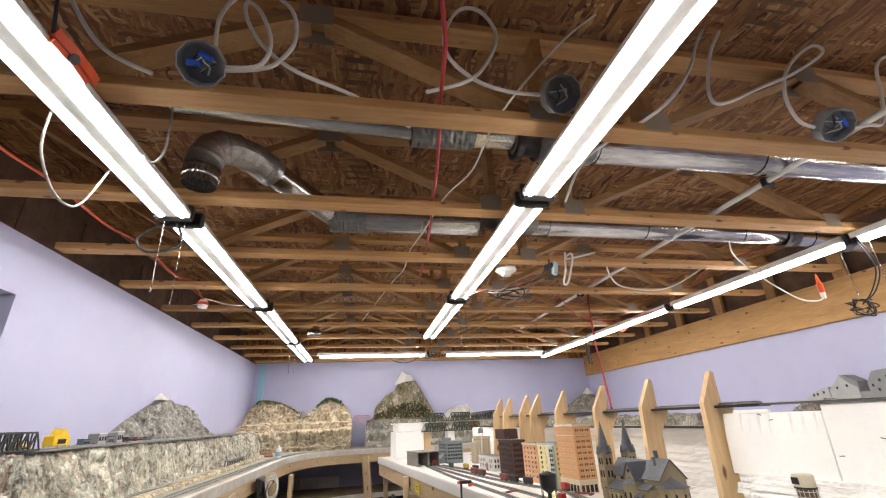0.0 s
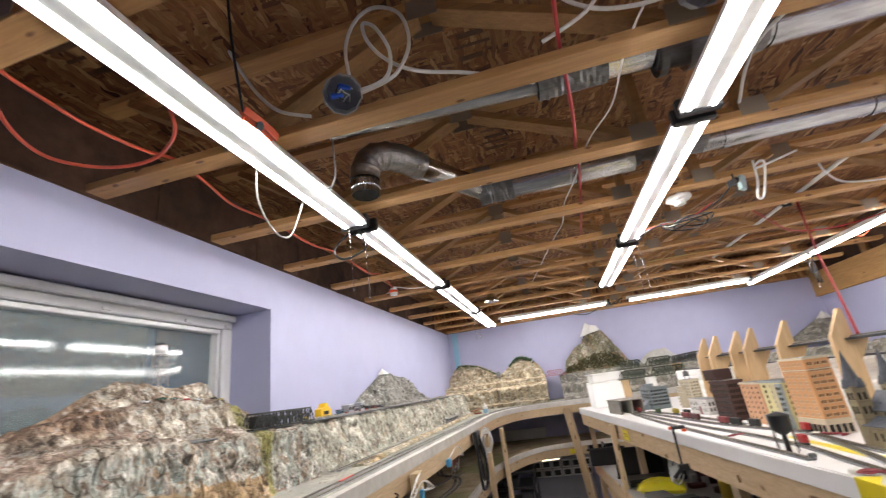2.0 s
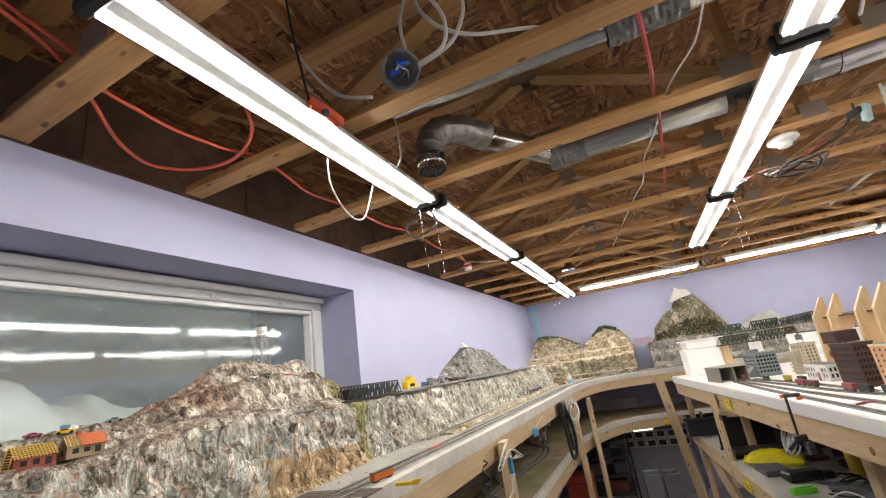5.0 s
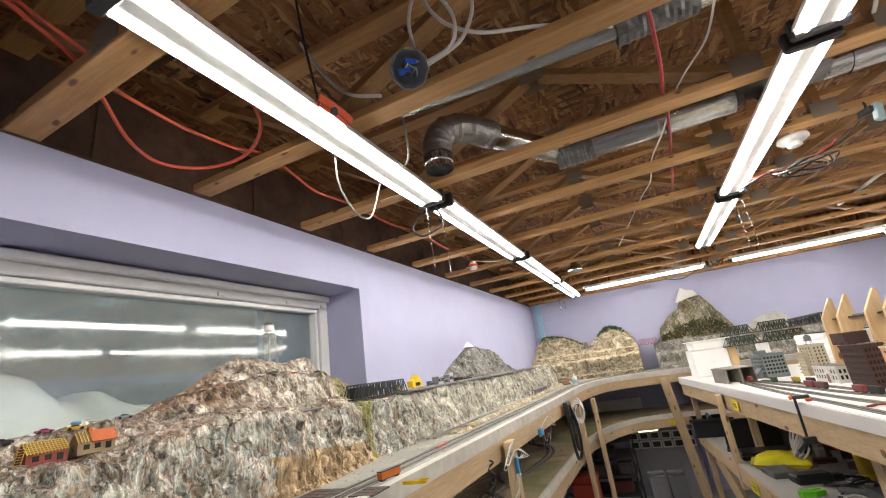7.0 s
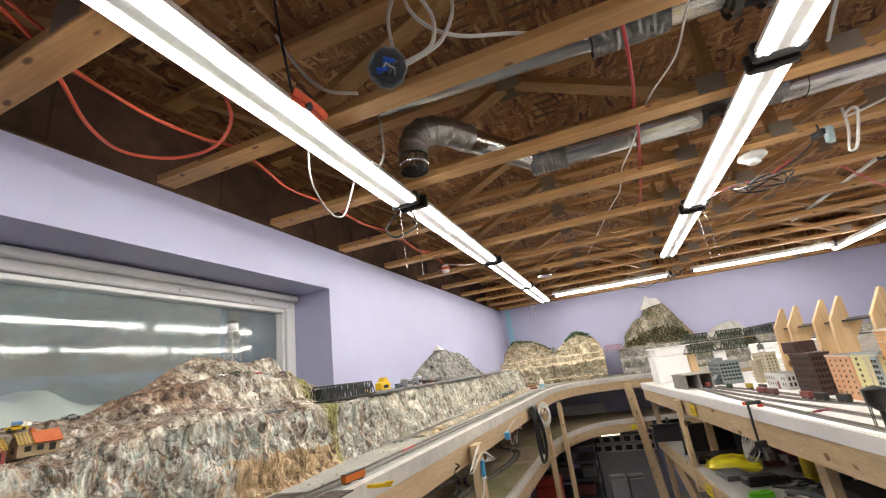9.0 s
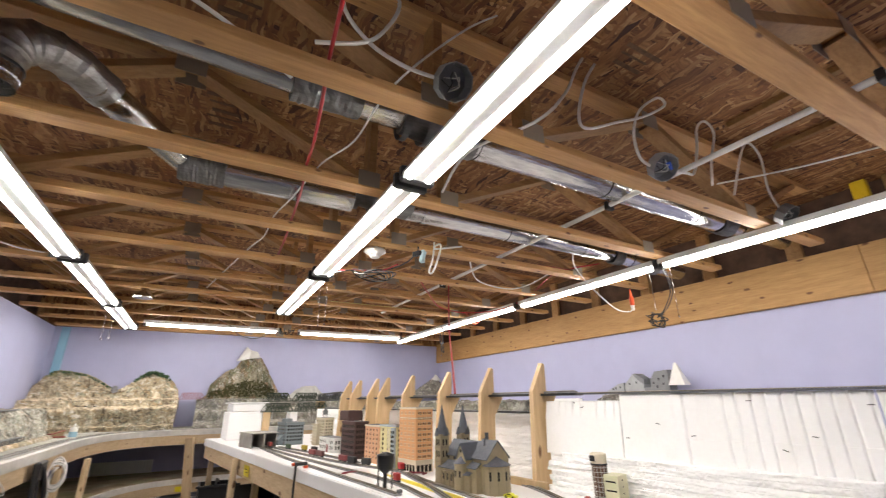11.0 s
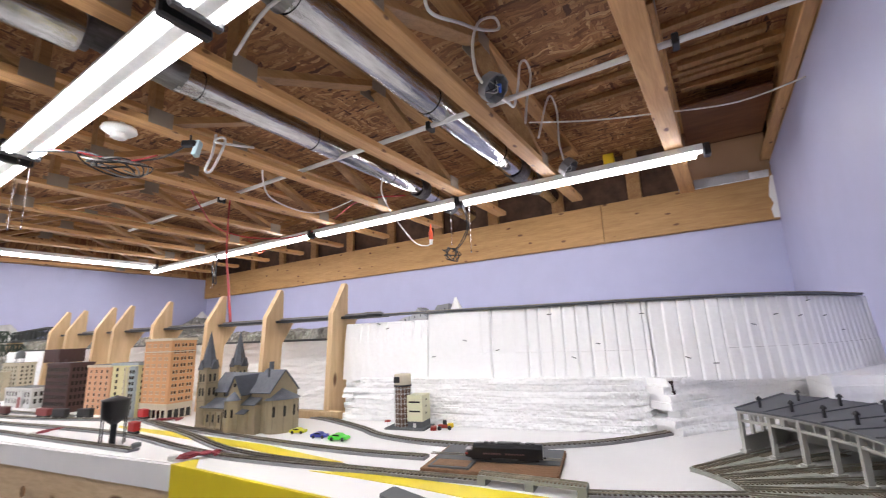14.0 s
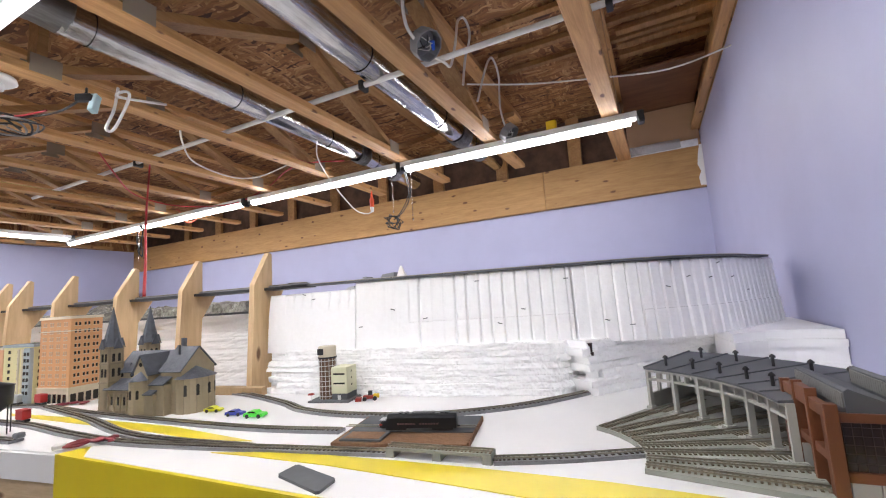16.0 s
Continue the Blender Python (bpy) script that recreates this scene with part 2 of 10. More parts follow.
def metal(name, col, rough, streak=60.0, brushed=0.12, ripple=0.06):
    """Sheet metal with long drawn streaks and a slightly rippled surface."""
    mt, nt, b = nodes(name)
    v = tex(nt, (1.2, streak, streak))
    n, n2 = noise_node(nt, v, 3.0, 5, 0.6, 0.3), noise_node(nt, tex(nt, (2, 9, 9)), 6, 3)
    c = ramp(nt, n2.outputs[0], [(0.3, [x * 0.72 for x in col]), (0.7, col)])
    c = mixc(nt, c, ramp(nt, n.outputs[0], [(0.3, (0.7, 0.7, 0.7)), (0.65, (1, 1, 1))]), 0.8, "MULTIPLY")
    nt.links.new(c, b.inputs["Base Color"])
    b.inputs["Metallic"].default_value = 1.0
    nt.links.new(ramp(nt, n.outputs[0], [(0.3, [rough] * 3), (0.7, [rough + brushed] * 3)]), b.inputs["Roughness"])
    h = nt.nodes.new("ShaderNodeMath")
    h.operation = "ADD"
    nt.links.new(n.outputs[0], h.inputs[0])
    nt.links.new(n2.outputs[0], h.inputs[1])
    bump(nt, b, h.outputs[0], ripple, 0.004)
    return mt


LAVENDER = wall_material("lavender_paint", (0.455, 0.465, 0.655))
TRUSS_WOOD = wood("spruce", (0.61, 0.365, 0.15), (0.43, 0.235, 0.086), "X")
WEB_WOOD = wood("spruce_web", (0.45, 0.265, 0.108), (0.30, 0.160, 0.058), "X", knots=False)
BEAM_WOOD = wood("laminated_beam", (0.50, 0.305, 0.118), (0.385, 0.218, 0.076), "Y", stretch=9)
PINE_X = wood("pine_board", (0.62, 0.49, 0.32), (0.52, 0.39, 0.24), "X")
PINE_Y = wood("pine_fascia", (0.62, 0.49, 0.32), (0.52, 0.39, 0.24), "Y")
PINE_Z = wood("pine_post", (0.62, 0.49, 0.32), (0.52, 0.39, 0.24), "Z")
PLY = wood("birch_plywood", (0.70, 0.53, 0.32), (0.62, 0.45, 0.25), "Z", stretch=8)
OSB = osb_material()
WHITE_PAINT = plain("white_enamel", (0.78, 0.78, 0.76), 0.35, 0, 0.04)
WHITE_PVC = plain("white_vinyl", (0.72, 0.72, 0.73), 0.35, 0, 0.05)
TABLE_WHITE = plain("white_board", (0.84, 0.83, 0.82), 0.45, 0, 0.05, 8)
FOAM = plain("foam_board", (0.975, 0.97, 0.96), 0.75, 0, 0.03, 90, 0.2)
BLACK_PLASTIC = plain("black_plastic", (0.018, 0.018, 0.02), 0.38, 0, 0.2)
GREY_PLASTIC = plain("grey_plastic", (0.12, 0.125, 0.13), 0.5, 0, 0.15)
STEEL = metal("galvanised_steel", (0.66, 0.66, 0.655), 0.08, 26.0, 0.14, 0.35)
def plate_material():
    """Galvanised nail plate with rows of punched teeth."""
    mt, nt, b = nodes("nail_plate")
    v = tex(nt, (90, 90, 90))
    br = nt.nodes.new("ShaderNodeTexBrick")
    br.inputs["Scale"].default_value, br.inputs["Mortar Size"].default_value = 1.0, 0.22
    br.inputs["Color1"].default_value, br.inputs["Color2"].default_value = (0.48, 0.41, 0.34, 1), (0.57, 0.50, 0.42, 1)
    br.inputs["Mortar"].default_value = (0.27, 0.22, 0.165, 1)
    sw = nt.nodes.new("ShaderNodeSeparateXYZ")
    cb = nt.nodes.new("ShaderNodeCombineXYZ")
    nt.links.new(v, sw.inputs[0])
    nt.links.new(sw.outputs[0], cb.inputs[0])
    nt.links.new(sw.outputs[2], cb.inputs[1])
    nt.links.new(cb.outputs[0], br.inputs["Vector"])
    nt.links.new(br.outputs[0], b.inputs["Base Color"])
    b.inputs["Metallic"].default_value, b.inputs["Roughness"].default_value = 0.0, 0.45
    bump(nt, b, br.outputs["Fac"], 0.5, 0.003)
    return mt


PLATE = plate_material()
DARK_STEEL = metal("dark_sleeve", (0.27, 0.275, 0.28), 0.3)
TUBE_LIGHT = emitter("lit_diffuser", (1.0, 0.98, 0.955), LAMP)
STRIP_LIGHT = emitter("lit_strip", (1.0, 0.98, 0.955), STRIP)
SPINE = plain("spine_enamel", (0.78, 0.785, 0.78), 0.3, 0, 0.12, 40)
FLOOR_MAT = plain("concrete_floor", (0.34, 0.34, 0.35), 0.7, 0, 0.15, 12)
# crumpled brown bay ends with the shade of the recesses in the colour
DARK_MAT = plain("dark_recess_brown", (0.13, 0.072, 0.046), 0.85, 0, 0.75, 11, 1.0)
SHELF_MAT = plain("painted_shelf", (0.40, 0.385, 0.36), 0.6, 0, 0.08, 10)

# ---- room ----
XL, XR, YF, YN, ZC = -1.57, 3.57, 6.66, -0.105, 2.44   # wall faces and truss underside
YB = -1.6                                              # wall behind the camera
WIN = (0.46, 2.16, 1.05, 2.17)                         # y0, y1, z0, z1 of the window recess

solo("floor", G().box(XL - 0.4, XR + 0.3, YB - 0.2, YF + 0.3, FLOOR - 0.12, FLOOR), FLOOR_MAT, "grey painted concrete floor", "floor", kind="structure")
y0, y1, z0, z1 = WIN
g = G().box(XL - 0.34, XL, YB - 0.2, y0, FLOOR, ZC).box(XL - 0.34, XL, y1, YF, FLOOR, ZC).box(XL - 0.34, XL, y0, y1, FLOOR, z0).box(XL - 0.34, XL, y0, y1, z1, ZC)
solo("wall_west", g, LAVENDER, "lavender painted wall with a deep window recess", "wall", kind="structure")
solo("wall_north", G().box(XL - 0.34, XR + 0.2, YF, YF + 0.2, FLOOR, ZC), LAVENDER, "lavender painted end wall", "wall", kind="structure")
solo("rim_board_north", G().box(XL - 0.34, XR + 0.2, YF + 0.03, YF + 0.2, ZC + 0.002, 2.9), OSB, "strand board above the end wall", "rim board", kind="structure")
solo("wall_east", G().box(XR, XR + 0.2, YB - 0.2, YF, FLOOR, 2.162), LAVENDER, "lavender painted wall below the beam", "wall", kind="structure")
solo("wall_partition", G().box(1.0, XR, YN - 0.12, YN, FLOOR, 2.56), LAVENDER, "lavender painted partition wall", "wall", kind="structure")
solo("wall_south", G().box(XL - 0.34, XR + 0.2, YB - 0.2, YB, FLOOR, 2.9), LAVENDER, "plain lavender wall closing the room", "wall", kind="structure")
solo("ceiling", G().box(XL - 0.34, XR + 0.2, YB - 0.2, YF + 0.2, 2.89, 2.912), OSB, "bare strand board subfloor above the trusses", "ceiling", kind="structure")
# both rim boards carry the shade of bay ends and gaps as dark colour
solo("rim_board_west", G().box(XL - 0.30, XL - 0.2, YB, YF, ZC, 2.89), DARK_MAT, "crumpled end of the truss bays, coloured dark for the shade in them", "rim board", kind="structure")
solo("rim_board_east", G().box(XR + 0.10, XR + 0.16, YB, YF, 2.47, 2.89), DARK_MAT, "board coloured dark for the shaded gaps above the beam", "rim board", kind="structure")

solo("top_plate", G().box(1.0, XR, YN - 0.115, YN - 0.002, 2.561, 2.60, 0.002), TRUSS_WOOD, "bare timber plate on top of the partition", "plate", kind="structure")
# beam along the right wall, two lengths
for a, b in ((YN + 0.004, 0.985), (0.988, YF - 0.002)):
    solo("beam", G().box(XR - 0.045, XR + 0.09, a, b, 2.162, 2.468, 0.003), BEAM_WOOD, "long honey-coloured laminated timber beam over the wall", "beam", "ceiling beams", "structure")

# evenly spaced dark strips, added to stand for dark gaps at the bay ends
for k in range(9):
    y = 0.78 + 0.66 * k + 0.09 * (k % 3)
    solo("bay_strap", G().box(XL - 0.198, XL - 0.19, y, y + 0.035, ZC + 0.06, 2.80), DARK_MAT, "added dark strip standing for a dark gap at the truss bay end", "strap", "bay straps", "structure")
# one dark strip draws the paper edge together with its shadow line
solo("wall_top_edge", G().box(XL - 0.02, XL + 0.004, YB, YF, 2.431, 2.4385), DARK_MAT, "dark strip for the paper edge and shadow line along the wall top", "wall edge", kind="structure")

# ---- open-web trusses ----


def truss(yc, tone=0):
    """Two flat chords with raking webs and nail plates; the origin is at the underside of the lower chord."""
    t = thing("floor_truss", "open-web timber floor truss of bare spruce with steel nail plates", "truss", pose(0, yc, ZC), "trusses overhead", "structure")
    part("bottom_chord", G().box(XL - 0.2, XR + 0.08, -0.0445, 0.0445, 0, 0.038, 0.003), TRUSS_WOOD, t)
    part("top_chord", G().box(XL - 0.2, XR + 0.1, -0.0445, 0.0445, 0.41, 0.448, 0.003), TRUSS_WOOD, t)
    lo, hi = 0.05, 0.40
    runs = [(-1.05, lo, -1.60, hi), (-1.01, lo, -0.27, hi), (0.55, lo, -0.21, hi), (1.08, lo, 1.85, hi), (2.69, lo, 1.91, hi), (2.75, lo, 3.45, hi)]
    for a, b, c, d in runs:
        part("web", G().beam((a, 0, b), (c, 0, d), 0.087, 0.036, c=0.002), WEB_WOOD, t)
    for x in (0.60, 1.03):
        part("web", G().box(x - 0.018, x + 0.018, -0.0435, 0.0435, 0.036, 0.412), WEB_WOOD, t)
    for x in (0.585, 1.045, -1.03, 2.72):
        for s in (-1, 1):
            part("nail_plate", G().box(x - 0.055, x + 0.055, s * 0.0465 - 0.001, s * 0.0465 + 0.001, 0.006, 0.088), PLATE, t)
    for x in (-0.24, 1.88):
        for s in (-1, 1):
            part("nail_plate", G().box(x - 0.06, x + 0.06, s * 0.0465 - 0.001, s * 0.0465 + 0.001, 0.35, 0.44), PLATE, t)
    return t


first = truss(0.473)
first.matrix_basis = HOUSE @ pose(0, 0.473, ZC, 0, 0, -1.43)     # this one sits slightly askew
for k in range(10):
    copy_thing(first, HOUSE @ pose(0, 1.13 + 0.61 * k - 0.0445, ZC))
copy_thing(first, HOUSE @ pose(0, -0.28, ZC))
copy_thing(first, HOUSE @ pose(0, -0.9, ZC))

# ---- light fixtures ----
SPACE = METRES


def twin_fixture(x, yc, length=1.2):
    t = thing("shop_light", "lit twin-tube shop light with black end caps hung under the trusses", "ceiling light", pose(x, yc, 2.285), "twin shop lights")
    h = length / 2
    AX = pose(0, 0, 0, 90, 0, 0)
    part("housing", G().prism([(-0.061, 0.011), (-0.058, 0.024), (-0.040, 0.05), (0.040, 0.05), (0.058, 0.024), (0.061, 0.011), (0.0585, 0.010), (0.052, 0.020), (-0.052, 0.020), (-0.0585, 0.010)], -h, h, AX), WHITE_PAINT, t)
    part("spine", G().prism([(-0.0240, 0.019), (-0.0240, 0.003), (-0.016, 0.000), (0.016, 0.000), (0.0240, 0.003), (0.0240, 0.019)], -h + 0.015, h - 0.015, AX), SPINE, t, "grey metal spine between the tubes")
    for s in (-1, 1):
        part("tube", G().prism([(s * x, z) for x, z in ((0.0250, 0.018), (0.0250, 0.003), (0.0275, -0.002), (0.0340, -0.0050), (0.0410, -0.003), (0.0450, 0.003), (0.0465, 0.018))], -h + 0.016, h - 0.016, AX), TUBE_LIGHT, t, "glowing white tube")
        part("end_cap", G().box(-0.064, 0.064, s * h - 0.014, s * h + 0.014, -0.008, 0.051, 0.006), BLACK_PLASTIC, t, "black plastic end cap")
    return t


def strip_fixture(m, length=1.2):
    t = thing("strip_light", "lit white strip light with dark end caps under the trusses", "ceiling light", m, "single strip lights")
    h = length / 2
    part("housing", G().box(-0.031, 0.031, -h, h, 0.022, 0.054, 0.004), WHITE_PAINT, t)
    part("tube", G().prism([(0.024, 0.022), (0.022, 0.008), (0.012, -0.001), (-0.012, -0.001), (-0.022, 0.008), (-0.024, 0.022)], -h + 0.03, h - 0.03, pose(0, 0, 0, 90, 0, 0)), STRIP_LIGHT, t, "glowing white diffuser")
    for s in (-1, 1):
        part("end_cap", G().box(-0.029, 0.029, s * h - 0.03, s * h, -0.002, 0.056, 0.006), BLACK_PLASTIC, t, "black plastic end cap")
    return t


for x, y in ((-0.718, 0.93), (-0.703, 2.21), (-0.69, 3.50), (-0.69, 4.78)):
    twin_fixture(x, y, 1.22)
for y in (0.625, 1.94, 3.30):
    twin_fixture(0.556, y, 1.26)
for x, y, length, turn in ((2.297, 0.882, 1.272, 2.0), (2.262, 2.168, 1.24, 0.6), (2.25, 3.47, 1.24, 0), (2.25, 4.72, 1.24, 0)):
    strip_fixture(pose(x, y, 2.281, 0, 0, turn), length)
for x in (0.07, 1.52):
    strip_fixture(pose(x, 5.06, 2.281, 0, 0, 90), 1.24)

# ---- window ----
SPACE = HOUSE
w = thing("window_1", "white vinyl framed window at night in a deep lavender recess", "window", kind="structure")
px = XL - 0.31
for a, b, c, d in ((y0, y1, z1 - 0.085, z1), (y0, y1, z0, z0 + 0.08), (y0, y0 + 0.075, z0 + 0.08, z1 - 0.085), (y1 - 0.075, y1, z0 + 0.08, z1 - 0.085)):
    part("window_frame", G().box(px - 0.03, px + 0.05, a, b, c, d, 0.006), WHITE_PVC, w)
sy0, sy1, sz0, sz1 = y0 + 0.079, y1 - 0.079, z0 + 0.084, z1 - 0.089
for a, b, c, d in ((sy0, sy1, sz1 - 0.022, sz1), (sy0, sy1, sz0, sz0 + 0.022), (sy0, sy0 + 0.022, sz0 + 0.022, sz1 - 0.022), (sy1 - 0.022, sy1, sz0 + 0.022, sz1 - 0.022)):
    part("sash", G().box(px - 0.02, px + 0.036, a, b, c, d, 0.004), WHITE_PVC, w)
part("shade_rail", G().box(px + 0.052, px + 0.085, y0 + 0.01, y1 - 0.01, z1 - 0.045, z1 - 0.008, 0.006), WHITE_PVC, w, "white rail of a rolled-up shade")
for y, wd in ((y0 + 0.93, 0.02), (y0 + 1.36, 0.016), (y1 - 0.05, 0.02)):
    part("latch", G().box(px + 0.050, px + 0.062, y - wd, y + wd, z1 - 0.078, z1 - 0.058, 0.003), WHITE_PVC, w)
glass, nt, b = nodes("window_glass")
b.inputs["Base Color"].default_value = (0.90, 0.95, 0.95, 1)
b.inputs["Transmission Weight"].default_value, b.inputs["Roughness"].default_value, b.inputs["IOR"].default_value = 0.97, 0.0, 1.5
smear = noise_node(nt, tex(nt, (1, 0.5, 1.5)), 2.2, 4, 0.6, 0.6)
nt.links.new(ramp(nt, smear.outputs[0], [(0.35, (0.02, 0.02, 0.02)), (0.7, (0.09, 0.09, 0.09))]), b.inputs["Roughness"])
gy, gz = (sy0 + sy1) / 2, (sz0 + sz1) / 2
for k in range(2):
    # the sash leans in a little at the top
    pane = part("pane", G().box(-0.004, 0, sy0 + 0.004 - gy, sy1 - 0.004 - gy, sz0 + 0.004 - gz, sz1 - 0.004 - gz), glass, w, "dusty pane", m=pose(px - 0.014 * k, gy, gz, 0, 0.45, 0))
    pane.visible_shadow = False
# panel added outdoors to give the pane its blue end
solo("siding_outside", G().box(-2.62, -2.55, 2.30, 3.6, 1.0, 2.9), plain("deep_blue_panel", (0.07, 0.22, 0.38), 0.6, 0, 0.1, 6), "deep blue panel added outside behind the blue end of the window", "siding", kind="structure")
from mathutils import geometry


# ---- overhead services ----
ROMEX = plain("white_cable", (0.74, 0.73, 0.70), 0.45, 0, 0.06)
RED_CABLE = plain("red_cable", (0.42, 0.018, 0.025), 0.4, 0, 0.1)
ORANGE_CABLE = plain("orange_cable", (0.66, 0.10, 0.05), 0.42, 0, 0.08)
BLACK_CABLE = plain("black_cable", (0.02, 0.02, 0.022), 0.45, 0, 0.15)
CORD_GREY = plain("two_tone_cord", (0.30, 0.29, 0.27), 0.45, 0, 0.5, 60)
BLUE_NUT = plain("blue_wire_nut", (0.02, 0.10, 0.60), 0.4, 0, 0.1)
ORANGE_PLASTIC = plain("orange_plastic", (0.75, 0.09, 0.02), 0.4, 0, 0.08)
BLUE_TAG = plain("pale_blue_plastic", (0.45, 0.62, 0.64), 0.45, 0, 0.08)
YELLOW_PLASTIC = plain("yellow_plastic", (0.75, 0.52, 0.02), 0.45, 0, 0.08)
CLEAR_FILM = plain("clear_film", (0.7, 0.7, 0.72), 0.15, 0, 0.2, 40, 0.6)


def cable(pts, r, mat, label, name="cable", group="loose cables overhead", n=8):
    return solo(name, G().tube(pts, r, n), mat, label, "cable", group)


WHITE_C = "white electrical cable looped over the truss chords"
Y1 = 0.985
cable([(-0.90, Y1, 2.80), (-0.83, Y1, 2.66), (-0.76, Y1, 2.55), (-0.69, Y1, 2.48), (-0.60, Y1 + 0.02, 2.45)], 0.006, ROMEX, WHITE_C)
cable([(-0.45, 0.99, 2.50), (-0.46, Y1, 2.65), (-0.42, Y1, 2.75), (-0.35, Y1, 2.78), (-0.27, Y1, 2.72), (-0.25, Y1, 2.60), (-0.29, Y1, 2.51), (-0.34, Y1, 2.48), (-0.42, 0.99, 2.47)], 0.006, ROMEX, WHITE_C)
cable([(-0.42, 0.98, 2.47), (-0.33, 0.97, 2.48), (-0.31, 0.97, 2.57), (-0.35, 0.97, 2.68), (-0.39, 0.97, 2.71), (-0.38, 0.97, 2.64), (-0.33, 0.98, 2.56), (-0.24, 1.0, 2.50), (-0.08, 1.06, 2.485), (0.1, 1.2, 2.5)], 0.006, ROMEX, WHITE_C)
cable([(0.48, Y1, 2.49), (0.38, Y1, 2.49), (0.28, Y1, 2.52), (0.20, Y1, 2.60), (0.19, Y1, 2.70), (0.24, Y1, 2.81), (0.31, Y1, 2.82), (0.36, Y1, 2.73), (0.33, Y1, 2.62), (0.26, Y1, 2.52), (0.13, Y1 + 0.03, 2.485)], 0.006, ROMEX, WHITE_C)
cable([(0.74, Y1, 2.88), (0.60, Y1, 2.74), (0.40, 0.99, 2.485), (0.38, 1.2, 2.50), (0.37, 1.43, 2.49), (0.30, 1.64, 2.485), (0.25, 1.97, 2.47), (0.21, 2.28, 2.485), (0.20, 2.56, 2.47), (0.14, 2.92, 2.485), (-0.06, 4.08, 2.485)], 0.0035, ROMEX, "thin white cord draped over the truss chords")
cable([(1.24, Y1, 2.88), (1.16, Y1, 2.75), (1.10, Y1, 2.57), (1.14, Y1, 2.53), (1.32, Y1, 2.62), (1.50, Y1, 2.71), (1.69, Y1, 2.84), (1.65, Y1, 2.87), (1.49, Y1, 2.74), (1.42, Y1, 2.60), (1.43, Y1, 2.49), (1.50, 0.99, 2.47)], 0.006, ROMEX, WHITE_C)
cable([(1.17, Y1, 2.88), (1.12, Y1, 2.80), (1.04, Y1, 2.65), (0.89, 1.0, 2.482), (0.80, 1.3, 2.50), (0.86, 1.62, 2.485)], 0.006, ROMEX, WHITE_C)
cable([(1.60, 0.99, 2.47), (1.74, Y1, 2.50), (1.81, Y1, 2.52), (1.88, Y1, 2.66), (1.93, Y1, 2.80), (2.02, Y1, 2.87), (2.08, Y1, 2.82), (1.99, Y1, 2.64), (1.94, Y1, 2.49)], 0.006, ROMEX, WHITE_C)
cable([(2.12, Y1, 2.485), (2.30, Y1, 2.76), (2.42, Y1, 2.87), (2.52, Y1, 2.81), (2.50, Y1, 2.60), (2.57, 0.98, 2.49)], 0.006, ROMEX, WHITE_C)
cable([(1.95, 0.97, 2.492), (2.10, 0.73, 2.49), (2.21, 0.45, 2.484), (2.29, 0.13, 2.47), (2.27, -0.145, 2.50)], 0.004, ROMEX, "thin white cord draped over the truss chords")
RED_L = "red cable draped over the truss chords"
cable([(0.10, 0.42, 2.50), (0.13, 0.72, 2.52), (0.16, 0.85, 2.50), (0.18, 1.06, 2.484), (0.20, 1.20, 2.47), (0.23, 1.45, 2.46), (0.25, 1.69, 2.484), (0.27, 1.87, 2.46), (0.30, 2.28, 2.484), (0.31, 2.5, 2.46), (0.33, 2.9, 2.484)], 0.006, RED_CABLE, RED_L)
cable([(-1.00, 0.0, 2.50), (-1.10, 0.29, 2.485), (-1.18, 0.46, 2.486), (-1.24, 0.555, 2.455), (-1.37, 0.69, 2.445), (-1.44, 0.81, 2.445), (-1.43, 0.89, 2.445), (-1.36, 0.96, 2.445), (-1.25, 0.99, 2.445), (-1.13, 0.97, 2.445), (-0.99, 0.88, 2.45), (-0.9, 0.7, 2.48), (-0.85, 0.47, 2.487)], 0.0062, ORANGE_CABLE, "orange extension cord sagging between the trusses", "cable")
cable([(-1.04, 0.0, 2.52), (-1.13, 0.45, 2.486), (-1.18, 0.55, 2.46), (-1.19, 0.66, 2.45), (-1.20, 0.77, 2.45), (-1.19, 0.87, 2.45), (-1.18, 0.95, 2.455), (-1.18, 1.08, 2.486), (-1.18, 1.22, 2.46), (-1.21, 1.40, 2.45), (-1.23, 1.70, 2.485), (-1.20, 2.0, 2.455), (-1.19, 2.31, 2.485), (-1.17, 2.7, 2.45), (-1.16, 2.92, 2.485), (-1.2, 3.28, 2.46)], 0.0055, ORANGE_CABLE, "orange extension cord lying along the trusses", "cable")
cable([(-0.70, 0.72, 2.88), (-0.715, 0.78, 2.62), (-0.73, 0.84, 2.47), (-0.735, 0.865, 2.41)], 0.004, BLACK_CABLE, "black cord hanging to the shop light")
SPACE = METRES
cable([(-0.79, 1.00, 2.33), (-0.80, 1.02, 2.22), (-0.80, 1.08, 2.15), (-0.80, 1.15, 2.13), (-0.80, 1.21, 2.17), (-0.79, 1.27, 2.33)], 0.0032, CORD_GREY, "grey and white cord hanging in a loop by the light")
SPACE = HOUSE
cable([(-0.66, 1.25, 2.56), (-0.65, 1.25, 2.40), (-0.66, 1.25, 2.345), (-0.68, 1.25, 2.33), (-0.705, 1.25, 2.355)], 0.004, CORD_GREY, "cut grey cord end hooked under the trusses")
SPACE = METRES
